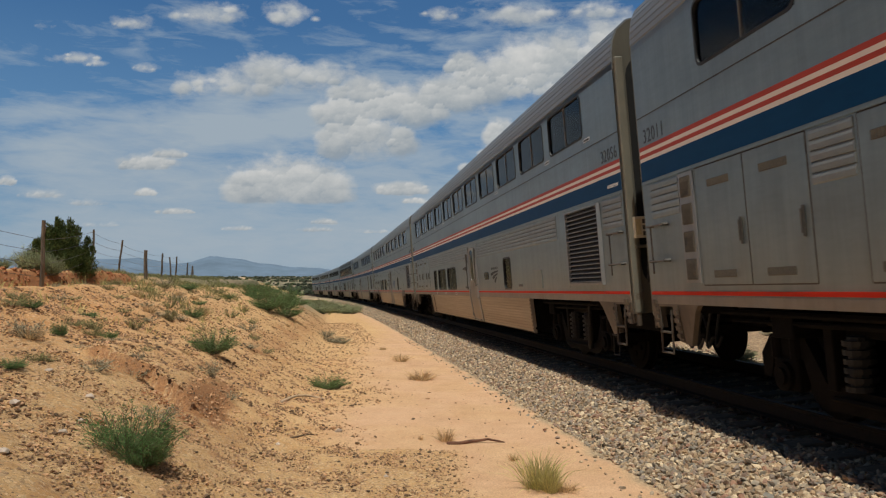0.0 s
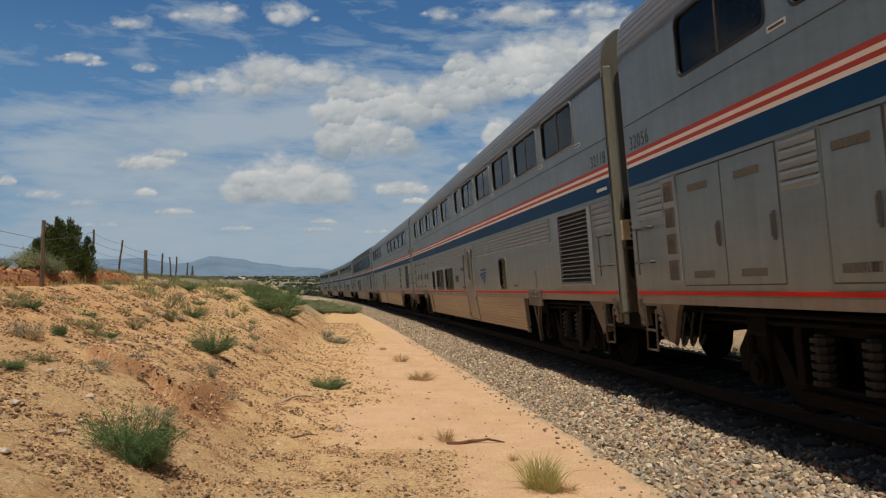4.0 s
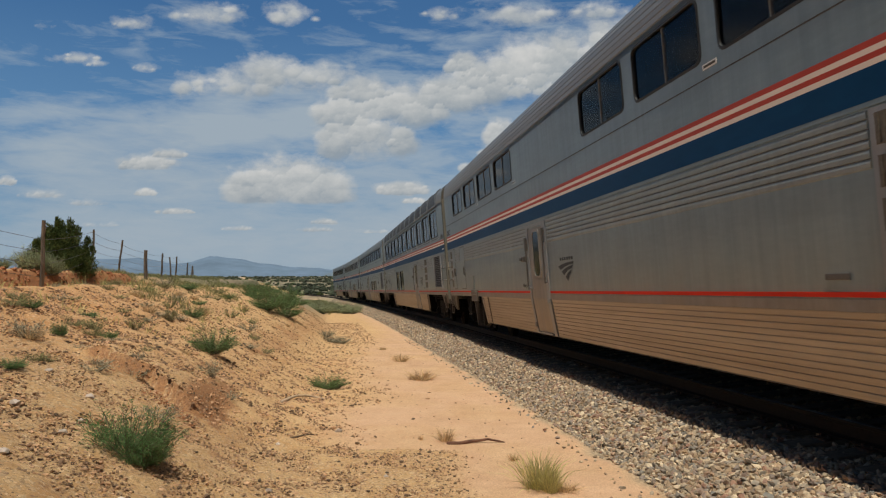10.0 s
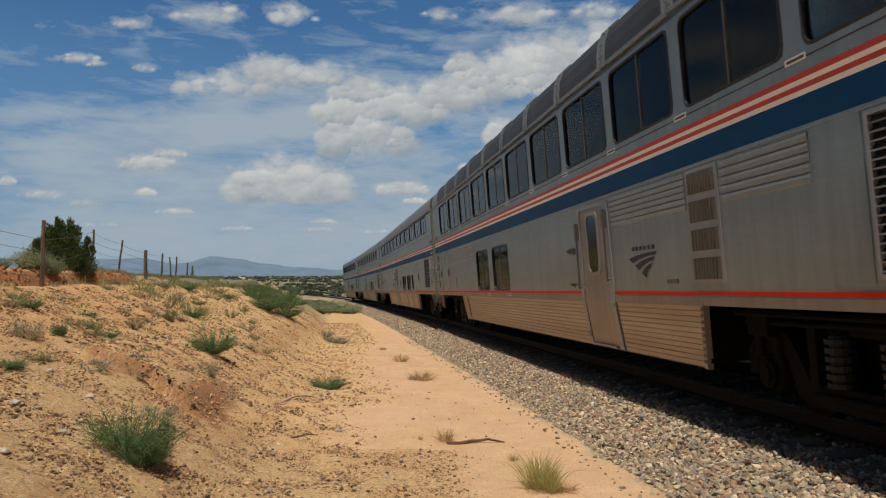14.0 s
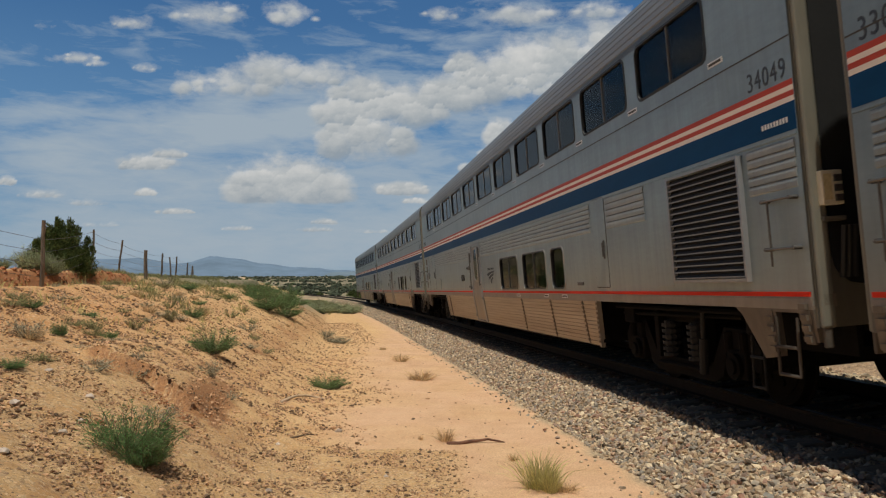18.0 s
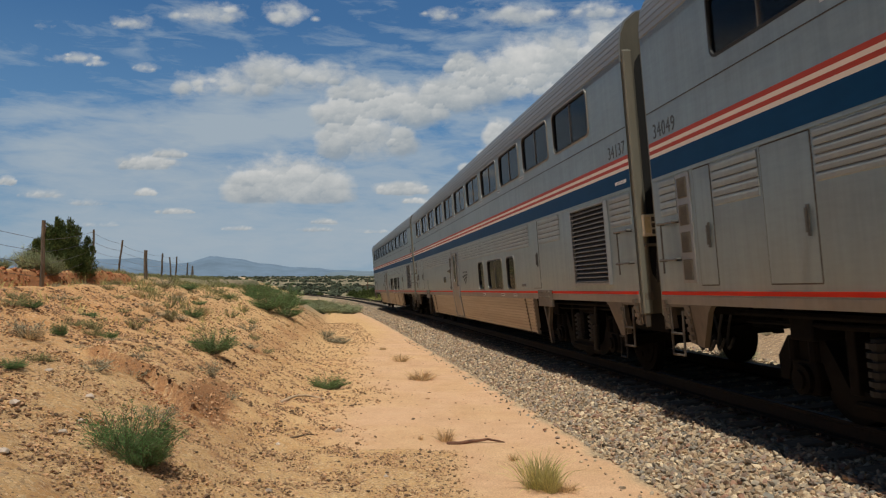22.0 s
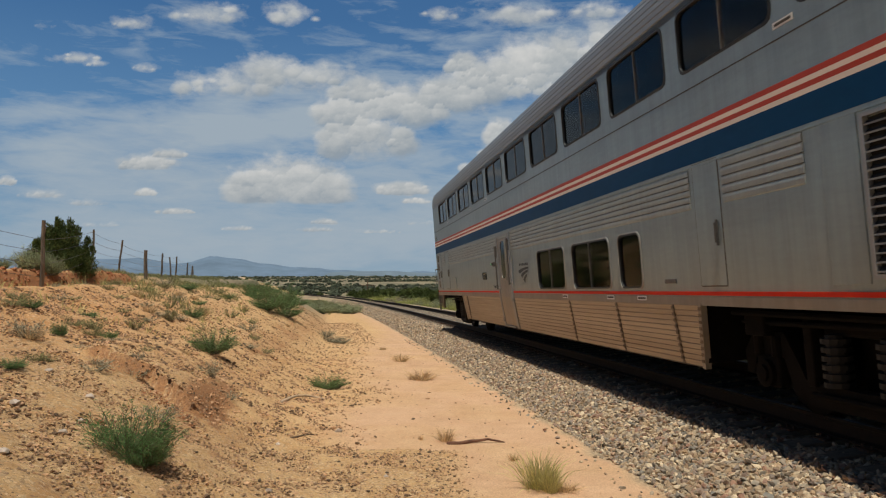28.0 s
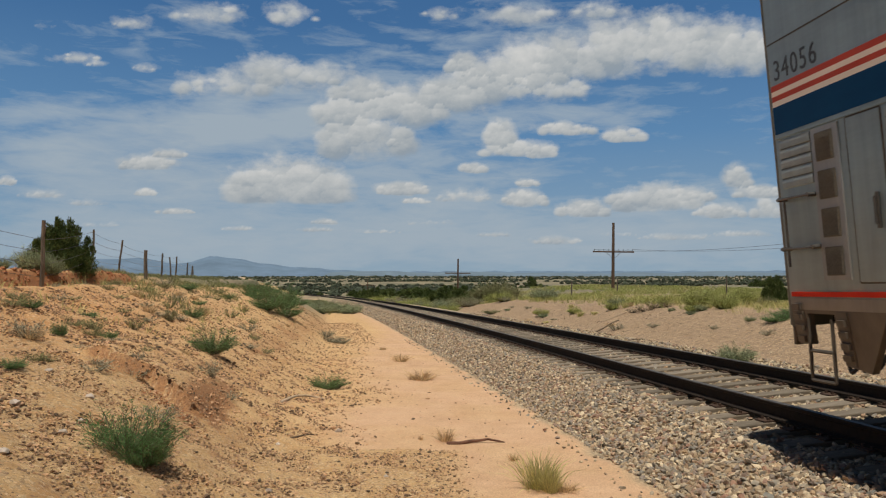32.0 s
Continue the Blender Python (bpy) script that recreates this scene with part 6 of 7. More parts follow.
KINDS = {
    "green": [shrub_meshes(LEAF_SAGE, 120, 42, 0.075, 0.0085, 1.1, 0.8) for _ in range(3)],
    "olive": [shrub_meshes(LEAF_OLIVE, 130, 40, 0.07, 0.010, 0.75) for _ in range(2)],
    "grey": [shrub_meshes(LEAF_GREY, 80, 26, 0.07, 0.010, 0.85) for _ in range(2)],
    "bright": [shrub_meshes(LEAF_BRIGHT, 160, 40, 0.075, 0.011, 0.9) for _ in range(2)],
    "weed": [shrub_meshes(LEAF_OLIVE, 34, 20, 0.10, 0.018, 0.8) for _ in range(3)],
    "weed_grey": [shrub_meshes(LEAF_GREY, 36, 18, 0.10, 0.018, 0.85) for _ in range(2)],
    "straw": [tuft_meshes(LEAF_YELLOW, 300, 0.7, 0.011, 0.24) for _ in range(2)],
    "dry": [tuft_meshes(LEAF_DRY, 200, 0.9, 0.014) for _ in range(2)],
    "pale": [shrub_meshes(LEAF_PALE, 150, 36, 0.075, 0.012, 0.9) for _ in range(2)],
    "dead": [shrub_meshes(LEAF_GREY, 70, 3, 0.06, 0.01, 0.95)],
}
count = [0]


def plant(kind, x, y, width, height, label, category="shrub", group="", sink=0.02, spin=None):
    count[0] += 1
    stems, leaves = KINDS[kind][count[0] % len(KINDS[kind])]
    top = tagged(new("grass_tuft" if kind in ("straw", "dry") else "shrub", None), label, category, group)
    top.location = (x, y, ground(x, y) - sink)
    top.scale = (width, width, height)
    top.rotation_euler = (0, 0, count[0] * 2.4 if spin is None else spin)
    if stems is not None:
        part("stem", stems, None, top)
    part("foliage", leaves, None, top)
    return top


# single bushes along the bank and the wash
plant("green", -2.58, 6.2, 0.66, 0.54, "green feathery shrub on gravelly red soil")
plant("green", -2.42, 6.14, 0.42, 0.42, "low green shrub beside a larger one")
plant("green", -3.95, 12.95, 0.70, 0.62, "green feathery shrub on the sandy bank")
plant("green", -2.29, 15.1, 0.62, 0.42, "small green shrub at the edge of the wash")
plant("weed_grey", -3.19, 10.45, 0.28, 0.36, "grey-green weed with dry stems on the bank")
for i_, (x, y, w, h) in enumerate([(-6.5, 27.8, 1.2, 0.95), (-7.1, 33.2, 1.5, 1.3), (-7.4, 30.0, 1.0, 0.85), (-5.9, 28.6, 0.9, 0.75), (-8.2, 33.5, 1.2, 1.0), (-6.6, 31.5, 1.2, 1.1)]):
    plant("green", x, y, w, h, "dense green shrub at the foot of the bank", group="green shrubs below the bank")
for x, y, w, h in [(-10.8, 67.5, 2.6, 1.35), (-8.6, 66.6, 2.5, 1.2), (-11.9, 69.5, 2.2, 1.3), (-9.8, 70.5, 2.2, 1.1), (-7.8, 63.5, 1.6, 0.8), (-10.0, 62.0, 1.8, 1.0)]:
    plant("pale", x, y, w, h, "wide pale green shrub beside the track bed", group="green shrubs by the track")
plant("straw", 0.94, 7.6, 0.58, 0.52, "straw-yellow bunchgrass on the sand", "grass")
plant("straw", 1.06, 7.45, 0.32, 0.42, "straw-green bunchgrass beside another tuft", "grass")
plant("dry", 1.22, 7.5, 0.34, 0.16, "flattened brown dry grass on the sand", "grass")
plant("dry", 0.83, 8.9, 0.17, 0.15, "small brown dry tuft on the sand", "grass")
for x, y, w, h in [(-1.16, 21.0, 0.75, 0.32), (-0.48, 16.5, 0.8, 0.34), (0.04, 9.9, 0.38, 0.26), (-0.29, 9.92, 0.09, 0.13), (-0.62, 16.6, 0.2, 0.12), (-2.0, 25.0, 0.4, 0.14)]:
    plant("dry", x, y, w, h, "brown dry grass tuft on the sand", "grass", "dry tufts on the sand")
for x, y, w, h in [(-4.19, 28.9, 0.9, 0.4), (-3.8, 28.2, 0.8, 0.35), (-4.6, 29.6, 0.7, 0.4)]:
    plant("grey", x, y, w, h, "pale grey low shrub in the wash", group="grey shrubs in the wash")
weeds = [(-4.78, 9.43, .18, .28), (-4.97, 10.17, .34, .14), (-4.66, 10.09, .27, .23), (-4.56, 10.31, .23, .2), (-4.97, 12.2, .3, .37), (-5.31, 14.74, .3, .44), (-5.57, 16.86, .43, .38), (-5.84, 20.79, .5, .34),
         (-4.2, 7.83, .26, .14), (-4.06, 7.13, .26, .16), (-4.14, 7.93, .2, .12), (-5.62, 9.84, .4, .2), (-5.55, 10.12, .3, .24), (-6.33, 12.94, .33, .12), (-6.65, 15.49, .39, .14), (-7.45, 18.92, .37, .2)]
weeds += [(-6.07, 16.77, .3, .3), (-5.44, 21.6, .32, .26), (-5.52, 11.75, .26, .14), (-3.79, 9.6, .24, .12), (-7.88, 21.33, .48, .26), (-7.95, 23.41, .7, .32), (-8.96, 28.92, .87, .3), (-9.95, 35.55, .96, .48),
         (-6.68, 20.58, .4, .22), (-7.12, 16.02, .3, .14), (-6.9, 19.5, .3, .2), (-7.3, 25.5, .5, .3), (-8.0, 27.0, .6, .3), (-6.2, 23.5, .4, .25), (-9.2, 32.0, .8, .4), (-8.7, 36.0, .8, .5), (-10.6, 40.0, 1.0, .5), (-9.6, 42.0, 1.0, .5), (-11.3, 45.0, 1.1, .5), (-7.9, 38.0, .8, .4), (-8.8, 46, 1.1, .5)]
for i_, (x, y, w, h) in enumerate(weeds):
    plant("weed" if i_ % 3 else "green", x, y, w, h, "small green weed on the sandy bank", "weed", "weeds on the bank")
rw_ = random.Random(40)
for i_ in range(75):
    v_, s_ = rw_.uniform(-6.8, -1.4), 7.5 + 24 * rw_.random() ** 1.2
    x, y = place_vs(v_, s_)
    w = rw_.uniform(0.12, 0.34) * (1 + s_ / 40)
    plant(rw_.choice(["weed_grey", "weed_grey", "weed", "dry"]), float(x), float(y), w, w * rw_.uniform(0.4, 0.8), "low grey-green weed on the gravelly bank", "weed", "low weeds on the bank")
for x, y, w, h in [(-3.56, 8.7, .3, .18), (-3.82, 8.34, .4, .14), (-3.9, 8.6, .26, .14), (-3.6, 8.95, .2, .12), (-4.35, 9.1, .26, .1)]:
    plant("weed_grey", x, y, w, h, "grey dry weed on the small ledge", "weed", "dry weeds on the ledge")
for x, y, w, h in [(-10.35, 19.2, 0.75, 0.7), (-10.75, 19.6, 0.7, 0.75), (-10.0, 19.3, 0.55, 0.6), (-11.5, 19.6, 0.5, 0.45), (-9.7, 20.2, 0.5, 0.4)]:
    plant("pale", x, y, w, h, "grey-green sagebrush on the cut bank", group="sagebrush on the cut bank")
for x, y, w, h in [(-9.2, 19.9, 0.5, 0.45), (-8.7, 20.9, 0.5, 0.35), (-8.3, 22.4, 0.5, 0.3)]:
    plant("dead", x, y, w, h, "dry brown brush hanging on the cut bank", group="dry brush on the cut bank")

# far side of the track
plant("pale", 5.26, 13.6, 0.6, 0.40, "pale green shrub on the gravel slope")
far_side = [("bright", 9.76, 28.9, 1.0, .85), ("bright", 9.97, 26.9, .8, .66), ("bright", 14.3, 36.0, 1.2, .95), ("olive", 14.6, 34.0, .8, .5), ("bright", 10.4, 27.8, .8, .65), ("olive", 10.2, 30.2, 1.0, .6),
            ("bright", 9.1, 27.6, .5, .4), ("olive", 11.3, 30.5, .9, .5), ("green", 9.5, 21.6, .7, .34), ("green", 9.9, 21.9, .7, .32), ("green", 10.4, 22.6, .6, .3)]
far_side += [("bright", 11.3, 33.0, 1.1, .9), ("bright", 12.3, 32.5, .9, .7), ("bright", 17.5, 44.0, 1.1, .9), ("bright", 15.5, 38.0, .7, .6), ("bright", 10.5, 36.0, .8, .6), ("bright", 7.6, 34.0, .6, .45), ("bright", 6.4, 37.0, .6, .45), ("bright", 5.2, 40.0, .7, .5), ("pale", 8.4, 36.5, .8, .5)]
for k, x, y, w, h in far_side:
    plant(k, x, y, w, h, "round yellow-green rabbitbrush on the far bank" if k == "bright" else "green shrub on the far bank", group="shrubs on the far bank")
for x, y, w, h in [(8.3, 31.0, .9, .5), (8.8, 31.3, .9, .6), (7.9, 31.4, .7, .4), (9.2, 31.0, .6, .45)]:
    plant("dead", x, y, w, h, "grey dead brush heaped on the far bank", "dead brush", "dead brush on the far bank")
for k, x, y, w, h in [("olive", 5.4, 84, 3.2, 2.3), ("olive", 4.4, 85, 2.6, 1.9), ("olive", 6.6, 85.5, 2.6, 1.9), ("grey", -1.17, 80, 1.6, .9), ("grey", 2.22, 61.8, 1.5, .85), ("grey", 0.58, 70.9, 1.1, .6), ("bright", -3.4, 72.0, 2.0, .7), ("grey", -2.0, 66.5, 1.9, .7), ("bright", -5.0, 84.0, 2.6, 1.0), ("grey", 4.81, 55.5, 1.2, .55), ("olive", 3.13, 48.7, 1.2, .36), ("grey", -4.5, 76.0, 2.2, .8), ("bright", -7.0, 92.0, 3.0, 1.1), ("grey", 3.4, 66.0, 1.3, .8)]:
    plant(k, x, y, w, h, {"olive": "olive-green bush beyond the track", "grey": "grey sagebrush beyond the track", "bright": "yellow-green brush beyond the track"}[k], group="brush beyond the track")


rp_ = random.Random(91)
for i_ in range(34):
    v_, s_ = rp_.uniform(8.8, 14.0), rp_.uniform(15, 48)
    x, y = place_vs(v_, s_)
    w = rp_.uniform(0.25, 0.6)
    plant(rp_.choice(["pale", "dry", "weed_grey", "straw"]), float(x), float(y), w, w * rp_.uniform(0.5, 0.8), "small pale tuft on the gravel slope of the far bank", "weed", "tufts on the far bank")
for i_ in range(38):
    v_, s_ = rp_.uniform(8.6, 15.0), rp_.uniform(46, 92)
    x, y = place_vs(v_, s_)
    w = rp_.uniform(0.9, 1.9)
    plant(rp_.choice(["pale", "pale", "bright", "olive"]), float(x), float(y), w, w * rp_.uniform(0.6, 0.8), "rounded pale green brush beside the distant track", group="round brush by the distant track")


# ---- junipers ----
def juniper_meshes(seed, lean=0.0):
    """A trunk with limbs, and a crown of many small clumps with gaps, about 1 wide and 1 high."""
    r = np.random.default_rng(seed)
    bm = bmesh.new()
    tube(bm, (0, 0, -0.05), (0.02, 0.01, 0.35), 0.05, 0.035, 8)
    tube(bm, (0.02, 0.01, 0.35), (0.0, 0.0, 0.85), 0.035, 0.01, 8)
    clumps = []
    spires = [(0.0, 0.0, 1.0, 0.34), (0.24, 0.05, 0.86, 0.26), (-0.26, 0.08, 0.78, 0.27), (0.05, -0.27, 0.72, 0.26), (-0.05, 0.28, 0.8, 0.25), (0.38, -0.2, 0.5, 0.2), (-0.4, -0.12, 0.5, 0.22), (0.2, 0.3, 0.55, 0.2)]
    for sx, sy, top, wide in spires:
        top, wide = top * r.uniform(0.88, 1.05), wide * r.uniform(0.85, 1.1)
        tube(bm, (0.02, 0.01, 0.1), (sx, sy, top * 0.8), 0.022, 0.006, 5, False)
        for i in range(22):
            f = (i + r.uniform(0.1, 0.9)) / 22
            a = r.uniform(0, 2 * math.pi)
            rad = wide * (1 - f) ** 0.8 * r.uniform(0.4, 1.2)
            p = np.array([sx + math.cos(a) * rad, sy + math.sin(a) * rad, 0.04 + f * (top - 0.08)])
            clumps.append((p, r.uniform(0.06, 0.125) * (1.15 - 0.5 * f)))
            if i % 4 == 0:
                tube(bm, (sx * 0.6, sy * 0.6, max(0.05, p[2] - 0.15)), p, 0.010, 0.004, 5, False)
    trunk = mesh_of("trunk", bm)
    trunk.materials.append(TWIG)
    st, di = [], []
    for p, c in clumps:
        n = 100
        o = r.normal(size=(n, 3))
        o = o / np.linalg.norm(o, axis=1)[:, None] * (c * r.uniform(0.3, 1.0, n) ** 0.5)[:, None] * np.array([1.0, 1.0, 1.5])
        st.append(p + o)
        di.append(unit(o / c + np.array([0, 0, 0.7]) + r.normal(size=(n, 3)) * 0.4))
    st, di = np.concatenate(st), np.concatenate(di)
    n = len(st)
    crown = blade_cloud("crown", st, di, r.uniform(0.03, 0.065, n), np.full(n, 0.014), LEAF_JUNIPER, 0.05)
    return trunk, crown


JUN = [juniper_meshes(3), juniper_meshes(8), juniper_meshes(21)]


def juniper(x, y, w, h, k, label):
    t = tagged(new("juniper_tree", None), label, "tree", "junipers")
    t.location, t.scale, t.rotation_euler = (x, y, ground(x, y) - 0.05), (w, w, h), (0, 0, k * 1.9)
    part("trunk", JUN[k % 3][0], None, t)
    part("crown", JUN[k % 3][1], None, t)
    return t


juniper(-11.5, 22.5, 1.4, 1.85, 0, "dark green juniper on the cut bank by the fence")
juniper(-10.9, 22.4, 1.15, 1.5, 1, "smaller dark green juniper beside a larger one")
juniper(-12.0, 22.7, 0.9, 1.1, 2, "low dark green juniper against a fence post")
juniper(17.0, 38.5, 1.5, 1.6, 1, "dark green juniper on the far upland")
for i_, (x, y, w, h) in enumerate([(-4.0, 118, 6, 3.4), (-8.5, 125, 5, 3.0), (0.5, 112, 5, 3.2), (-1.8, 116, 5, 2.8), (3.0, 108, 4.5, 3.0), (-12, 140, 5, 3.2), (8, 120, 6, 4.0), (-6, 133, 5, 3.2)]):
    juniper(x, y, w, h * 0.78, i_, "dark green juniper in the low ground beyond the track")


r_ = random.Random(77)
made_ = 0
while made_ < 70:
    d_, a_ = r_.uniform(120, 340), radians(r_.uniform(-32, 33))
    x_, y_ = d_ * math.sin(a_), d_ * math.cos(a_)
    if abs(vs_of(x_, y_)[0] - 5.5) < 12 or (vs_of(x_, y_)[0] < 0 and d_ < 170):
        continue
    w_ = r_.uniform(3.0, 6.0)
    juniper(x_, y_, w_, w_ * r_.uniform(0.6, 0.85), made_, "dark green juniper on the scrub plain")
    made_ += 1


# ---- far woods and scrub, one mass ----
def ico():
    t = (1 + 5 ** 0.5) / 2
    v = np.array([(-1, t, 0), (1, t, 0), (-1, -t, 0), (1, -t, 0), (0, -1, t), (0, 1, t), (0, -1, -t), (0, 1, -t), (t, 0, -1), (t, 0, 1), (-t, 0, -1), (-t, 0, 1)], float)
    f = np.array([(0, 11, 5), (0, 5, 1), (0, 1, 7), (0, 7, 10), (0, 10, 11), (1, 5, 9), (5, 11, 4), (11, 10, 2), (10, 7, 6), (7, 1, 8), (3, 9, 4), (3, 4, 2), (3, 2, 6), (3, 6, 8), (3, 8, 9), (4, 9, 5), (2, 4, 11), (6, 2, 10), (8, 6, 7), (9, 8, 1)])
    return v / np.linalg.norm(v[0]), f


ICO_V, ICO_F = ico()


def lumps(name, centres, sizes, mat, rough=0.35, seed=1, tilt=0.0):
    """Many jagged little lumps as one mesh; sizes are (n, 3)."""
    r = np.random.default_rng(seed)
    n = len(centres)
    j = 1 + r.uniform(-rough, rough, (n, 12, 1))
    a = r.uniform(0, 2 * math.pi, n)
    c, s = np.cos(a)[:, None], np.sin(a)[:, None]
    v = ICO_V[None] * j
    v = v * sizes[:, None, :]
    if tilt:
        b = r.uniform(-tilt, tilt, n)
        cb, sb = np.cos(b)[:, None], np.sin(b)[:, None]
        v = np.stack([v[..., 0] * cb - v[..., 2] * sb, v[..., 1], v[..., 0] * sb + v[..., 2] * cb], -1)
    v = np.stack([v[..., 0] * c - v[..., 1] * s, v[..., 0] * s + v[..., 1] * c, v[..., 2]], -1) + centres[:, None, :]
    f = ICO_F[None] + (np.arange(n) * 12)[:, None, None]
    return mesh_from(name, v.reshape(-1, 3).tolist(), f.reshape(-1, 3).tolist(), mat)


def far_woods():
    r = np.random.default_rng(4)
    n = 9500
    d = 330 * (3600 / 330) ** r.uniform(0, 1, n) ** 0.8
    a = np.radians(r.uniform(-34, 34, n))
    x, y = d * np.sin(a), d * np.cos(a)
    s = -x * math.sin(HEADING) + y * math.cos(HEADING)
    v = x * LAT.x + y * LAT.y
    off = np.where(s < 230, 0.5 * BEND * s * s, 0.5 * BEND * 230 ** 2 + BEND * 230 * (s - 230))
    keep = (np.abs(v + off - 5.5) > 9) & (wobble(x, y, 220, 5) + 0.5 * wobble(x, y, 60, 6) > -0.05)
    x, y, v, s, d = x[keep], y[keep], (v + off)[keep], s[keep], d[keep]
    z = ground_vs(v, s)
    m = len(x)
    w = r.uniform(0.8, 1.9, m) * (1 + d / 1500)
    c = np.stack([x, y, z + w * 0.45], 1)
    sz = np.stack([w, w, w * r.uniform(0.55, 0.8, m)], 1)
    w3 = w * 0.6
    c3 = c + np.stack([r.normal(0, 1, m) * w, r.normal(0, 1, m) * w, -w * 0.2], 1)
    c2 = c + np.stack([r.normal(0, 1, m) * w * 0.7, r.normal(0, 1, m) * w * 0.7, -w * 0.1], 1)
    me = lumps("far_woods", np.concatenate([c, c2, c3]), np.concatenate([sz * 0.85, sz * 0.7, sz * 0.5]), FAR_GREEN)
    tagged(new("far_woods", me), "dark juniper scrub dotted over the far plain", "woods", kind="stuff")


far_woods()


def grass_field(name, label, n, vr, sr, h0, h1, mat, dens, seed):
    r = np.random.default_rng(seed)
    v, s = r.uniform(*vr, n), r.uniform(*sr, n)
    keep = wobble(v, s, dens, seed) + 0.4 * wobble(v, s, dens * 0.2, seed + 1) > -0.05
    v, s = v[keep], s[keep]
    v, s = np.repeat(v, 14) + r.normal(0, 0.08, len(v) * 14), np.repeat(s, 14) + r.normal(0, 0.08, len(s) * 14)
    x, y = place_vs(v, s)
    z = ground_vs(v, s) - 0.02
    m = len(x)
    d = unit(np.stack([r.normal(0, 0.45, m), r.normal(0, 0.45, m), np.ones(m)], 1))
    me = blade_cloud(name, np.stack([x, y, z], 1), d, r.uniform(h0, h1, m), np.full(m, 0.006) + s * 0.00022, mat, 0.25)
    tagged(new(name, me), label, "grass", kind="stuff")


grass_field("upland_grass", "yellow-green grass on the far upland", 5200, (13.2, 40), (22, 85), 0.22, 0.55, LEAF_BRIGHT, 4.0, 31)
grass_field("dry_grass", "straw-coloured grass on the far upland", 4200, (13.0, 40), (22, 90), 0.2, 0.5, LEAF_YELLOW, 5.0, 32)
grass_field("fence_grass", "green and dry grass along the fence line", 2600, (-15, -7.6), (23, 75), 0.12, 0.4, LEAF_OLIVE, 3.0, 36)
grass_field("bank_grass", "sparse green grass along the top of the bank", 700, (-7.5, -3.2), (17, 62), 0.12, 0.38, LEAF_OLIVE, 2.2, 33)
grass_field("bank_straw", "sparse straw-coloured grass on the bank", 420, (-7.4, -2.6), (12, 60), 0.1, 0.3, LEAF_YELLOW, 2.0, 34)
grass_field("trackside_grass", "green grass beside the distant track bed", 1500, (-1.5, 2.2), (62, 130), 0.3, 0.7, LEAF_OLIVE, 5.0, 35)

# ---- fence ----
POSTS = [(-9.03, 17.0, 1.66, 0.05, 0.5), (-10.91, 23.41, 1.30, 0.035, 3), (-12.92, 30.04, 1.36, 0.04, 6), (-13.92, 35.34, 1.36, 0.09, -1), (-15.28, 40.96, 1.36, 0.05, 2), (-16.4, 45.5, 1.2, 0.05, -4), (-16.80, 47.43, 1.3, 0.05, 3), (-21.09, 62.15, 1.3, 0.06, 2), (-22.5, 68.0, 1.2, 0.06, -3), (-26, 78, 1.3, 0.06, 3), (-9.2, 11.0, 1.4, 0.045, -2)]
post_tops = []
for x, y, h, r, lean in POSTS:
    bm = bmesh.new()
    prev_ = Vector((0, 0, -0.3))
    for k in range(1, 5):
        nx_ = Vector((0.012 * math.sin(k * 2.3 + x), 0.012 * math.cos(k * 1.9), -0.3 + (h + 0.3) * k / 4))
        tube(bm, prev_, nx_, r * (1.05 - 0.04 * k), r * (1.01 - 0.04 * k), 8)
        prev_ = nx_
    me = mesh_of("fence_post", bm)
    me.materials.append(WOOD_POST)
    p_ = tagged(new("fence_post", me), "weathered grey wooden fence post on the bank", "fence post", "posts of the wire fence")
    p_.location, p_.rotation_euler = (x, y, ground(x, y)), (0, radians(lean), 0)
    post_tops.append((x, y, ground(x, y), h))
order = sorted(post_tops, key=lambda q: q[1])
for j in range(4):
    bm = bmesh.new()
    for a, b in zip(order, order[1:]):
        pr = None
        for k in range(7):
            f = k / 6
            p = Vector((a[0] + (b[0] - a[0]) * f, a[1] + (b[1] - a[1]) * f, a[2] + (b[2] - a[2]) * f + 0.38 + 0.28 * j - 0.05 * math.sin(f * math.pi)))
            if pr is not None:
                tube(bm, pr, p, 0.004 + a[1] * 0.00006, n=4, caps=False)
            pr = p
    me = mesh_of("fence_wire", bm)
    me.materials.append(WIRE)
    tagged(new("fence_wire", me), "sagging rusty fence wire between wooden posts", "fence wire", "wires of the fence")


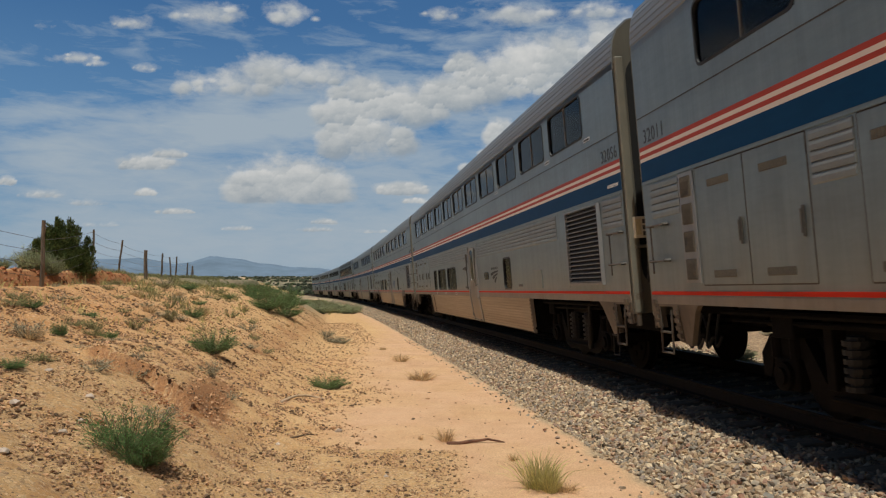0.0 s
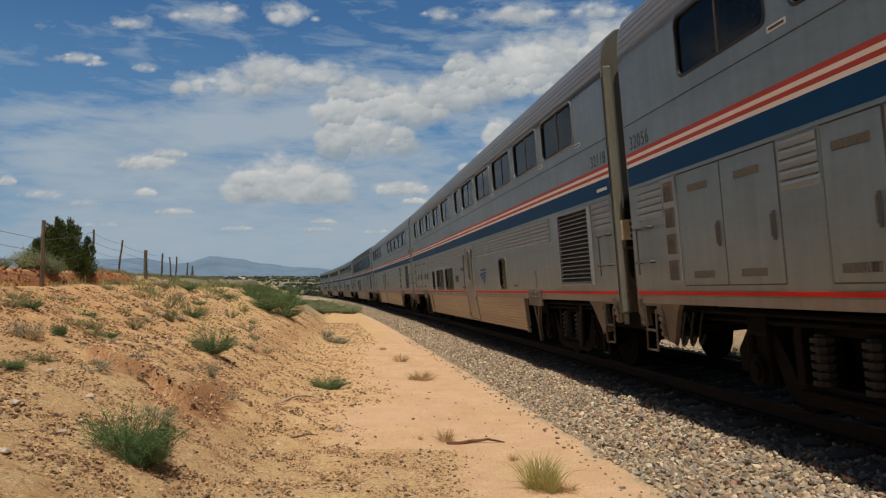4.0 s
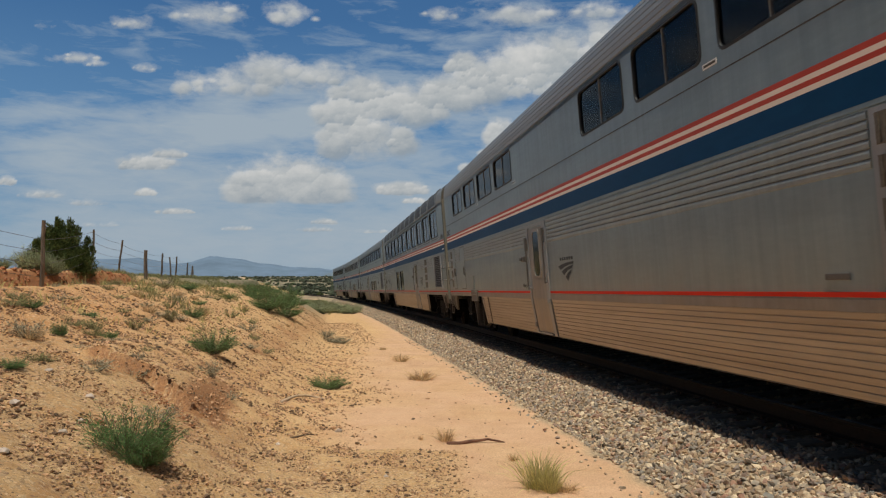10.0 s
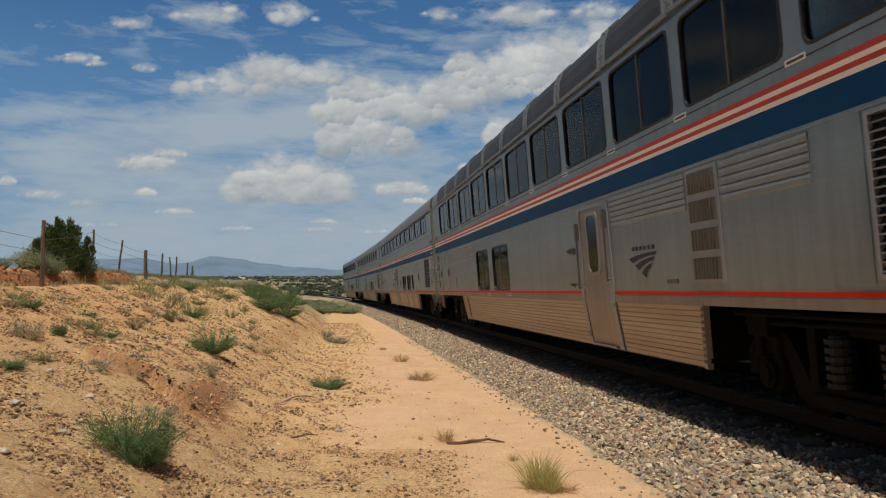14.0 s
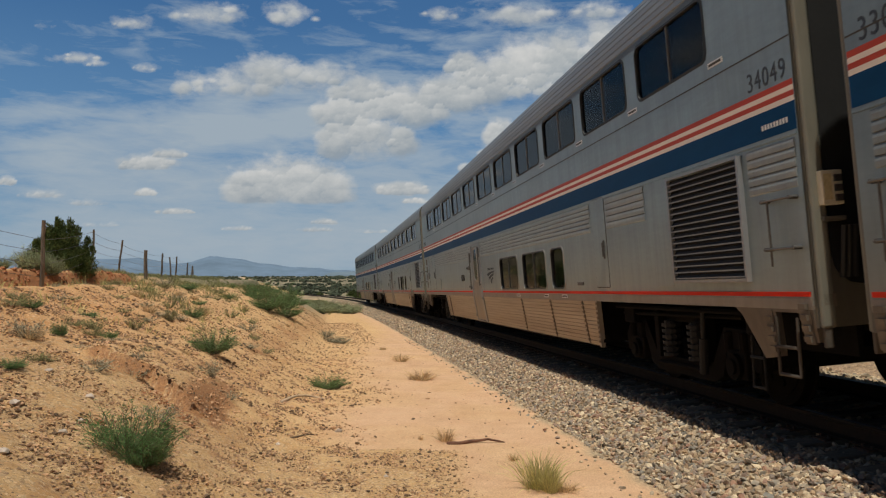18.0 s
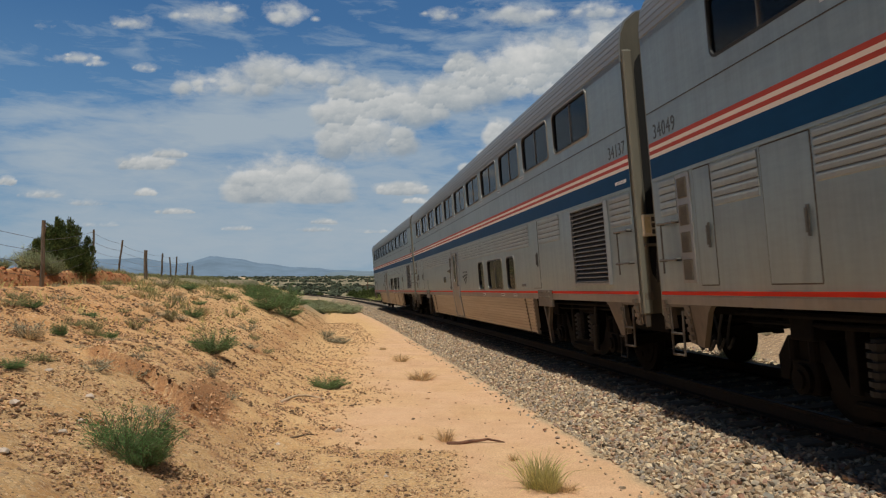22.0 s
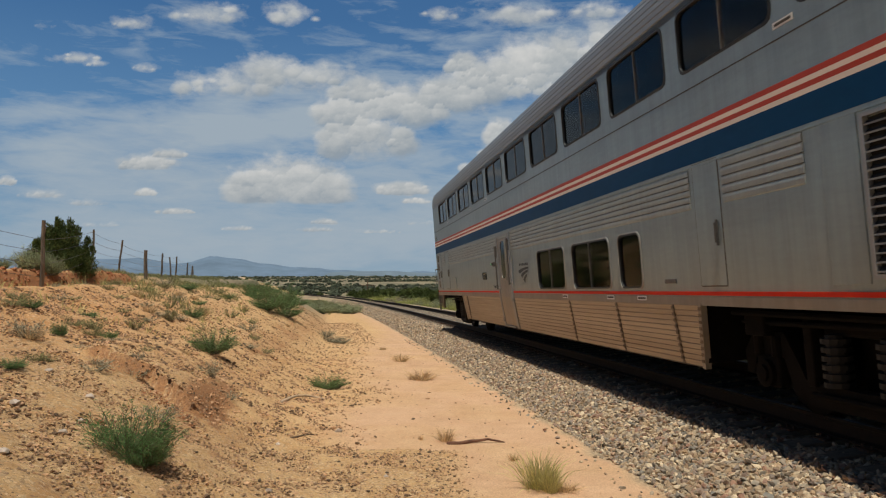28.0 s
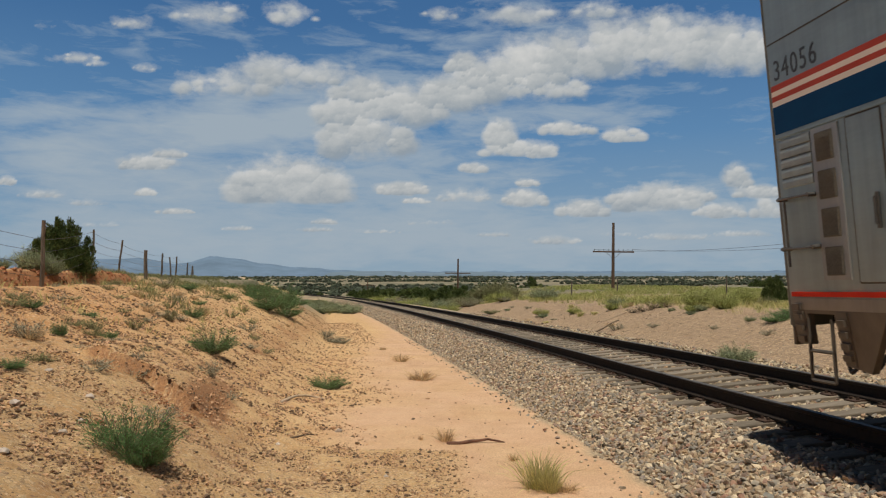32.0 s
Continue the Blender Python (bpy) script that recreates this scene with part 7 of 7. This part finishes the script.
# ---- line poles ----
def line_pole(x, y, h, arm_z, lean, turn):
    t = tagged(new("utility_pole", None), "brown wooden line pole with one crossarm", "utility pole", "line poles")
    t.location, t.rotation_euler = (x, y, ground(x, y)), (0, radians(lean), radians(turn))
    bm = bmesh.new()
    tube(bm, (0, 0, -0.5), (0, 0, h * 0.5), 0.17, 0.15, 12)
    tube(bm, (0, 0, h * 0.5), (0.02, 0, h), 0.15, 0.12, 12)
    part("pole", bm, POLE_WOOD, t)
    arm = part("crossarm", box_bm(-2.05, 2.05, -0.19, -0.08, arm_z - 0.07, arm_z + 0.07, bevel=0.01), POLE_WOOD, t)
    for k in (-1.9, -1.45, -1.0, -0.5, 0.5, 1.0, 1.45, 1.9):
        bm = bmesh.new()
        tube(bm, (k, -0.135, arm_z + 0.07), (k, -0.135, arm_z + 0.2), 0.02, n=6)
        tube(bm, (k, -0.135, arm_z + 0.16), (k, -0.135, arm_z + 0.27), 0.045, 0.03, n=8)
        part("insulator", bm, DARKSTEEL, arm)
    for sg in (-1, 1):
        part("brace", tube(bmesh.new(), (sg * 0.7, -0.12, arm_z - 0.06), (0, -0.14, arm_z - 0.75), 0.018, n=6), DARKSTEEL, t)
    return t


line_pole(16.86, 74.9, 6.65, 3.75, 0.6, 2)
line_pole(2.35, 121.0, 6.9, 4.6, 0.5, -4)
line_pole(-23.0, 230.0, 6.5, 4.6, 0, -6)
bm = bmesh.new()
for off in (-1.9, 1.9):
    pr = None
    a, b = Vector((16.86 + off, 74.8, ground(16.86, 74.9) + 4.0)), Vector((36 + off, 38, 5.6))
    for k in range(25):
        f = k / 24
        p = a.lerp(b, f) - Vector((0, 0, 1.2 * 4 * f * (1 - f)))
        if pr is not None:
            tube(bm, pr, p, 0.011, n=4, caps=False)
        pr = p
me = mesh_of("line_wires", bm)
me.materials.append(WIRE)
tagged(new("line_wires", me), "thin drooping line wires from the pole's crossarm", "wire")
for x, y in ((10.2, 60.0), (14.3, 62.0), (19.5, 52.0)):
    bm = tube(bmesh.new(), (0, 0, -0.3), (0.03, 0, 1.25), 0.06, 0.05, 8)
    me = mesh_of("fence_post", bm)
    me.materials.append(WOOD_POST)
    o_ = tagged(new("fence_post", me), "grey wooden post on the far upland", "fence post", "posts on the upland")
    o_.location = (x, y, ground(x, y))


# ---- sticks and stones ----
def stick(name, label, pts, r, mat):
    bm = bmesh.new()
    rr = r
    for a, b in zip(pts, pts[1:]):
        za, zb = ground(*a[:2]) + a[2], ground(*b[:2]) + b[2]
        tube(bm, (a[0], a[1], za), (b[0], b[1], zb), rr, rr * 0.85, 8)
        rr *= 0.85
    me = mesh_of(name, bm)
    me.materials.append(mat)
    return tagged(new(name, me), label, "stick")


stick("stick", "bleached bent stick lying on the sand", [(-2.57, 12.0, 0.0), (-2.55, 12.6, 0.03), (-2.52, 13.1, 0.04), (-2.42, 13.5, 0.03), (-2.28, 13.62, 0.015), (-2.13, 13.66, 0.0)], 0.026, STICK)
stick("root", "dark twisted root half buried in the sand", [(0.05, 9.74, 0.0), (0.2, 9.72, 0.012), (0.35, 9.78, 0.03), (0.46, 9.82, 0.03), (0.58, 9.84, 0.045), (0.68, 9.82, 0.03), (0.8, 9.85, 0.0)], 0.03, ROOT_BARK)
stick("twig", "thin dark twig lying on the sand", [(-1.97, 9.65, 0.0), (-1.86, 9.95, 0.01), (-1.78, 10.15, 0.008), (-1.7, 10.28, 0.0)], 0.012, TWIG)
stick("branch", "dry fallen branch on the far gravel slope", [(5.75, 28.7, 0.03), (6.1, 28.8, 0.1), (6.5, 28.95, 0.22), (6.75, 29.05, 0.24)], 0.032, TWIG)
stick("branch", "dry thin branch beside the far rail", [(4.7, 19.0, 0.02), (5.0, 19.1, 0.06), (5.35, 19.3, 0.1)], 0.022, TWIG)
stick("log", "half buried log on the far bank", [(6.6, 31.5, -0.02), (7.1, 31.6, 0.0), (7.7, 31.8, 0.02)], 0.07, OLD_LOG)
# a few larger stones
for i_, (x, y, s_) in enumerate([(-1.45, 10.52, 0.05), (-2.95, 5.1, 0.035), (-3.1, 6.5, 0.03), (-3.35, 7.2, 0.04), (-3.0, 6.0, 0.03), (-2.2, 5.2, 0.025), (-1.6, 7.0, 0.03), (-0.6, 8.0, 0.025), (-3.5, 6.2, 0.045), (-2.0, 9.2, 0.03), (-3.9, 7.5, 0.04)]):
    rr_ = np.random.default_rng(i_)
    vs_ = ICO_V * (1 + rr_.uniform(-0.25, 0.25, (12, 1))) * np.array([1.2, 1.0, 0.75]) * s_
    me = mesh_from("stone", vs_.tolist(), ICO_F.tolist(), STONE_PALE)
    o_ = tagged(new("stone", me), "pale loose stone on the sandy soil", "stone", "loose stones")
    o_.location = (x, y, ground(x, y) + s_ * 0.3)


# ---- pebbles and ballast, last ----
def pebbles():
    r = np.random.default_rng(12)
    n = 120000
    s = 3.6 + 19 * r.uniform(0, 1, n) ** 1.5
    v = r.uniform(-5.0, 2.6, n)
    dens = 1 - 0.985 * sand_share(v, s)
    dens = dens * (0.9 + 0.3 * (wobble(v, s, 0.8, 3) > -0.1)) * (0.2 + 0.8 * smooth(18, 8, s))
    keep = r.uniform(0, 1.3, n) < dens
    v, s = v[keep], s[keep]
    m = len(v)
    x, y = place_vs(v, s)
    sz = r.uniform(0.0045, 0.0125, m) * (1 + 1.0 * (r.uniform(0, 1, m) > 0.9)) * np.clip(s / 9.5, 0.85, 1.45)
    c = np.stack([x, y, ground_vs(v, s) + sz * 0.25], 1)
    me = lumps("pebbles", c, np.stack([sz * 1.3, sz, sz * 0.75], 1), PEBBLE, 0.3, 5)
    big = r.uniform(0, 1, m) < 0.06 * smooth(14, 8, s)
    sz = r.uniform(0.008, 0.019, big.sum())
    me2 = lumps("soil_crumbs", c[big], np.stack([sz * 1.5, sz, sz * 0.5], 1), CRUMB, 0.6, 15, 0.6)
    tagged(new("soil_crumbs", me2), "dark brown crumbs of earth and gravel on the soil", "gravel", kind="stuff")
    # coarser gravel on the bank further off
    n = 7000
    s, v = r.uniform(16, 46, n), r.uniform(-5.5, 1.7, n)
    keep = r.uniform(0, 1.0, n) > sand_share(v, s)
    s, v = s[keep], v[keep]
    x, y = place_vs(v, s)
    sz = r.uniform(0.012, 0.03, len(v)) * (0.6 + s / 60)
    me3 = lumps("bank_gravel", np.stack([x, y, ground_vs(v, s) + sz * 0.15], 1), np.stack([sz * 1.4, sz, sz * 0.6], 1), PEBBLE, 0.45, 16, 0.5)
    tagged(new("bank_gravel", me3), "brown gravel scattered over the sandy bank", "gravel", kind="stuff")
    tagged(new("pebbles", me), "small brown and tan pebbles strewn over the soil", "pebbles", kind="stuff")


pebbles()


def clods():
    r = np.random.default_rng(17)
    n = 2800
    v, s = r.uniform(-7.9, -6.5, n), r.uniform(13, 36, n)
    g0, g1 = ground_vs(v + 0.15, s), ground_vs(v - 0.15, s)
    keep = np.abs(g1 - g0) > 0.1
    v, s = v[keep], s[keep]
    x, y = place_vs(v, s)
    sz = r.uniform(0.012, 0.05, len(v)) * (1 + 0.5 * (r.uniform(0, 1, len(v)) > 0.92))
    me = lumps("bank_clods", np.stack([x, y, ground_vs(v, s)], 1), np.stack([sz, sz, sz * 0.9], 1), CLOD, 0.4, 9)
    tagged(new("bank_clods", me), "broken red earth clods on the cut bank", "earth clods", kind="stuff")
    n = 300
    v = r.uniform(-2.8, -1.5, n)
    top = r.uniform(0, 1, n) < 0.0
    s = 9.05 + 0.3 * wobble(v, v * 0.3, 0.9, 8) - 0.25 * (v + 2.2) + np.where(top, r.uniform(-0.10, 0.04, n), r.uniform(-0.5, -0.05, n))
    x, y = place_vs(v, s)
    sz = np.where(top, r.uniform(0.008, 0.024, n), r.uniform(0.004, 0.016, n))
    lift = np.where(top, ground_vs(v, s + 0.16) - ground_vs(v, s), 0.0)
    zz = ground_vs(v, s) + lift * 0.75
    me = lumps("ledge_clods", np.stack([x, y, zz], 1), np.stack([sz * 1.2, sz, sz * 0.7], 1), CLOD, 0.4, 10)
    tagged(new("ledge_clods", me), "crumbled red earth under the small ledge", "earth clods", kind="stuff")


CLOD = island_tint(material("red_earth_clod", (0.34, 0.135, 0.058), 0.95, 0, 0.2, 12, 0.004), 0.35)
clods()


def ballast():
    r = np.random.default_rng(13)
    parts_ = [((3.12, 4.2), (4.2, 14), 12500), ((3.12, 4.2), (14, 26), 10000), ((3.12, 4.2), (26, 60), 8500), ((4.15, 4.45), (4.2, 60), 5200), ((4.45, 6.8), (5, 20), 6500), ((4.45, 6.8), (20, 50), 8000), ((6.8, 7.6), (5, 40), 3000), ((7.4, 9.4), (8, 40), 3000), ((3.12, 4.3), (60, 130), 5000), ((2.75, 3.2), (4.2, 30), 300), ((9.0, 13.5), (14, 45), 2200)]
    vs, ss = [], []
    for (v0, v1), (s0, s1), n in parts_:
        f = r.uniform(0, 1, n) ** (1.25 if s1 < 30 else 1.4)
        vs.append(r.uniform(v0, v1, n))
        ss.append(s0 + (s1 - s0) * f)
    v, s = np.concatenate(vs), np.concatenate(ss)
    # the tie ends and tops lie bare
    bare = (v > 4.15) & (v < 6.85) & (np.abs((s / 0.52 + 0.5) % 1.0 - 0.5) < 0.24) & (r.uniform(0, 1, len(v)) < np.where(v < 4.45, 0.5, 0.42))
    v, s = v[~bare], s[~bare]
    x, y = place_vs(v, s)
    m = len(v)
    sz = r.uniform(0.013, 0.037, m) * np.where(s > 26, 1.25, 1.0) * np.where(s > 60, 1.7, 1.0) * np.where(v > 9.4, 0.5, 1) * np.where(v < 3.2, 0.75, 1)
    z = ground_vs(v, s) + sz * r.uniform(0.1, 0.55, m)
    c = np.stack([x, y, z], 1)
    size = np.stack([sz * r.uniform(1.0, 1.7, m), sz * r.uniform(0.7, 1.2, m), sz * r.uniform(0.5, 0.95, m)], 1)
    dist = np.where((v > 3.2) & (v < 4.3), np.hypot(v - 3.6, s - 7.2), 99)
    first = np.argsort(dist)[:300]
    rest = np.setdiff1d(np.arange(m), first)
    me = lumps("ballast", c[rest], size[rest], BALLAST_MANY, 0.42, 6, 0.9)
    bed = tagged(new("ballast", me), "grey and reddish crushed stone ballast along the track", "ballast", kind="stuff")
    kinds = []
    for k in range(8):
        kinds.append(mesh_from("stone", (ICO_V * (1 + r.uniform(-0.4, 0.4, (12, 1)))).tolist(), ICO_F.tolist(), BALLAST))
    for q, i in enumerate(first):
        o = new("stone", kinds[q % 8])
        o.parent = bed
        o.location, o.scale, o.rotation_euler = c[i], size[i], (r.uniform(-0.9, 0.9), r.uniform(-0.9, 0.9), r.uniform(0, 6.28))


ballast()



# ---- movement ----
def car_pose(k, t):
    ref = REAR_0 - PITCH * k - travel(t)
    pr, pf = on_track(ref - 3.35, HALF, 0), on_track(ref - 21.93, HALF, 0)
    x = (pf - pr).normalized()
    up = frame_at(ref - 12.6)[3]
    y = up.cross(x).normalized()
    z = x.cross(y)
    o = pr - x * 3.35
    return Matrix(((x.x, y.x, z.x, o.x), (x.y, y.y, z.y, o.y), (x.z, y.z, z.z, o.z), (0, 0, 0, 1)))


def motions():
    ts = [0.5 * i for i in range(65)]
    for k, (car, wheels) in enumerate(train):
        walk(car, [(t, car_pose(k, t)) for t in ts])
    # wheels roll 0.457 m in radius
    wt = [i / 10 for i in range(321)]
    turns = [travel(t) / 0.457 for t in wt]
    for k, (car, wheels) in enumerate(train):
        for w, u in wheels:
            walk(w, [(t, Matrix.Translation((u, 0, 0.457)) @ Matrix.Rotation(a, 4, "Y")) for t, a in zip(wt, turns)])


motions()
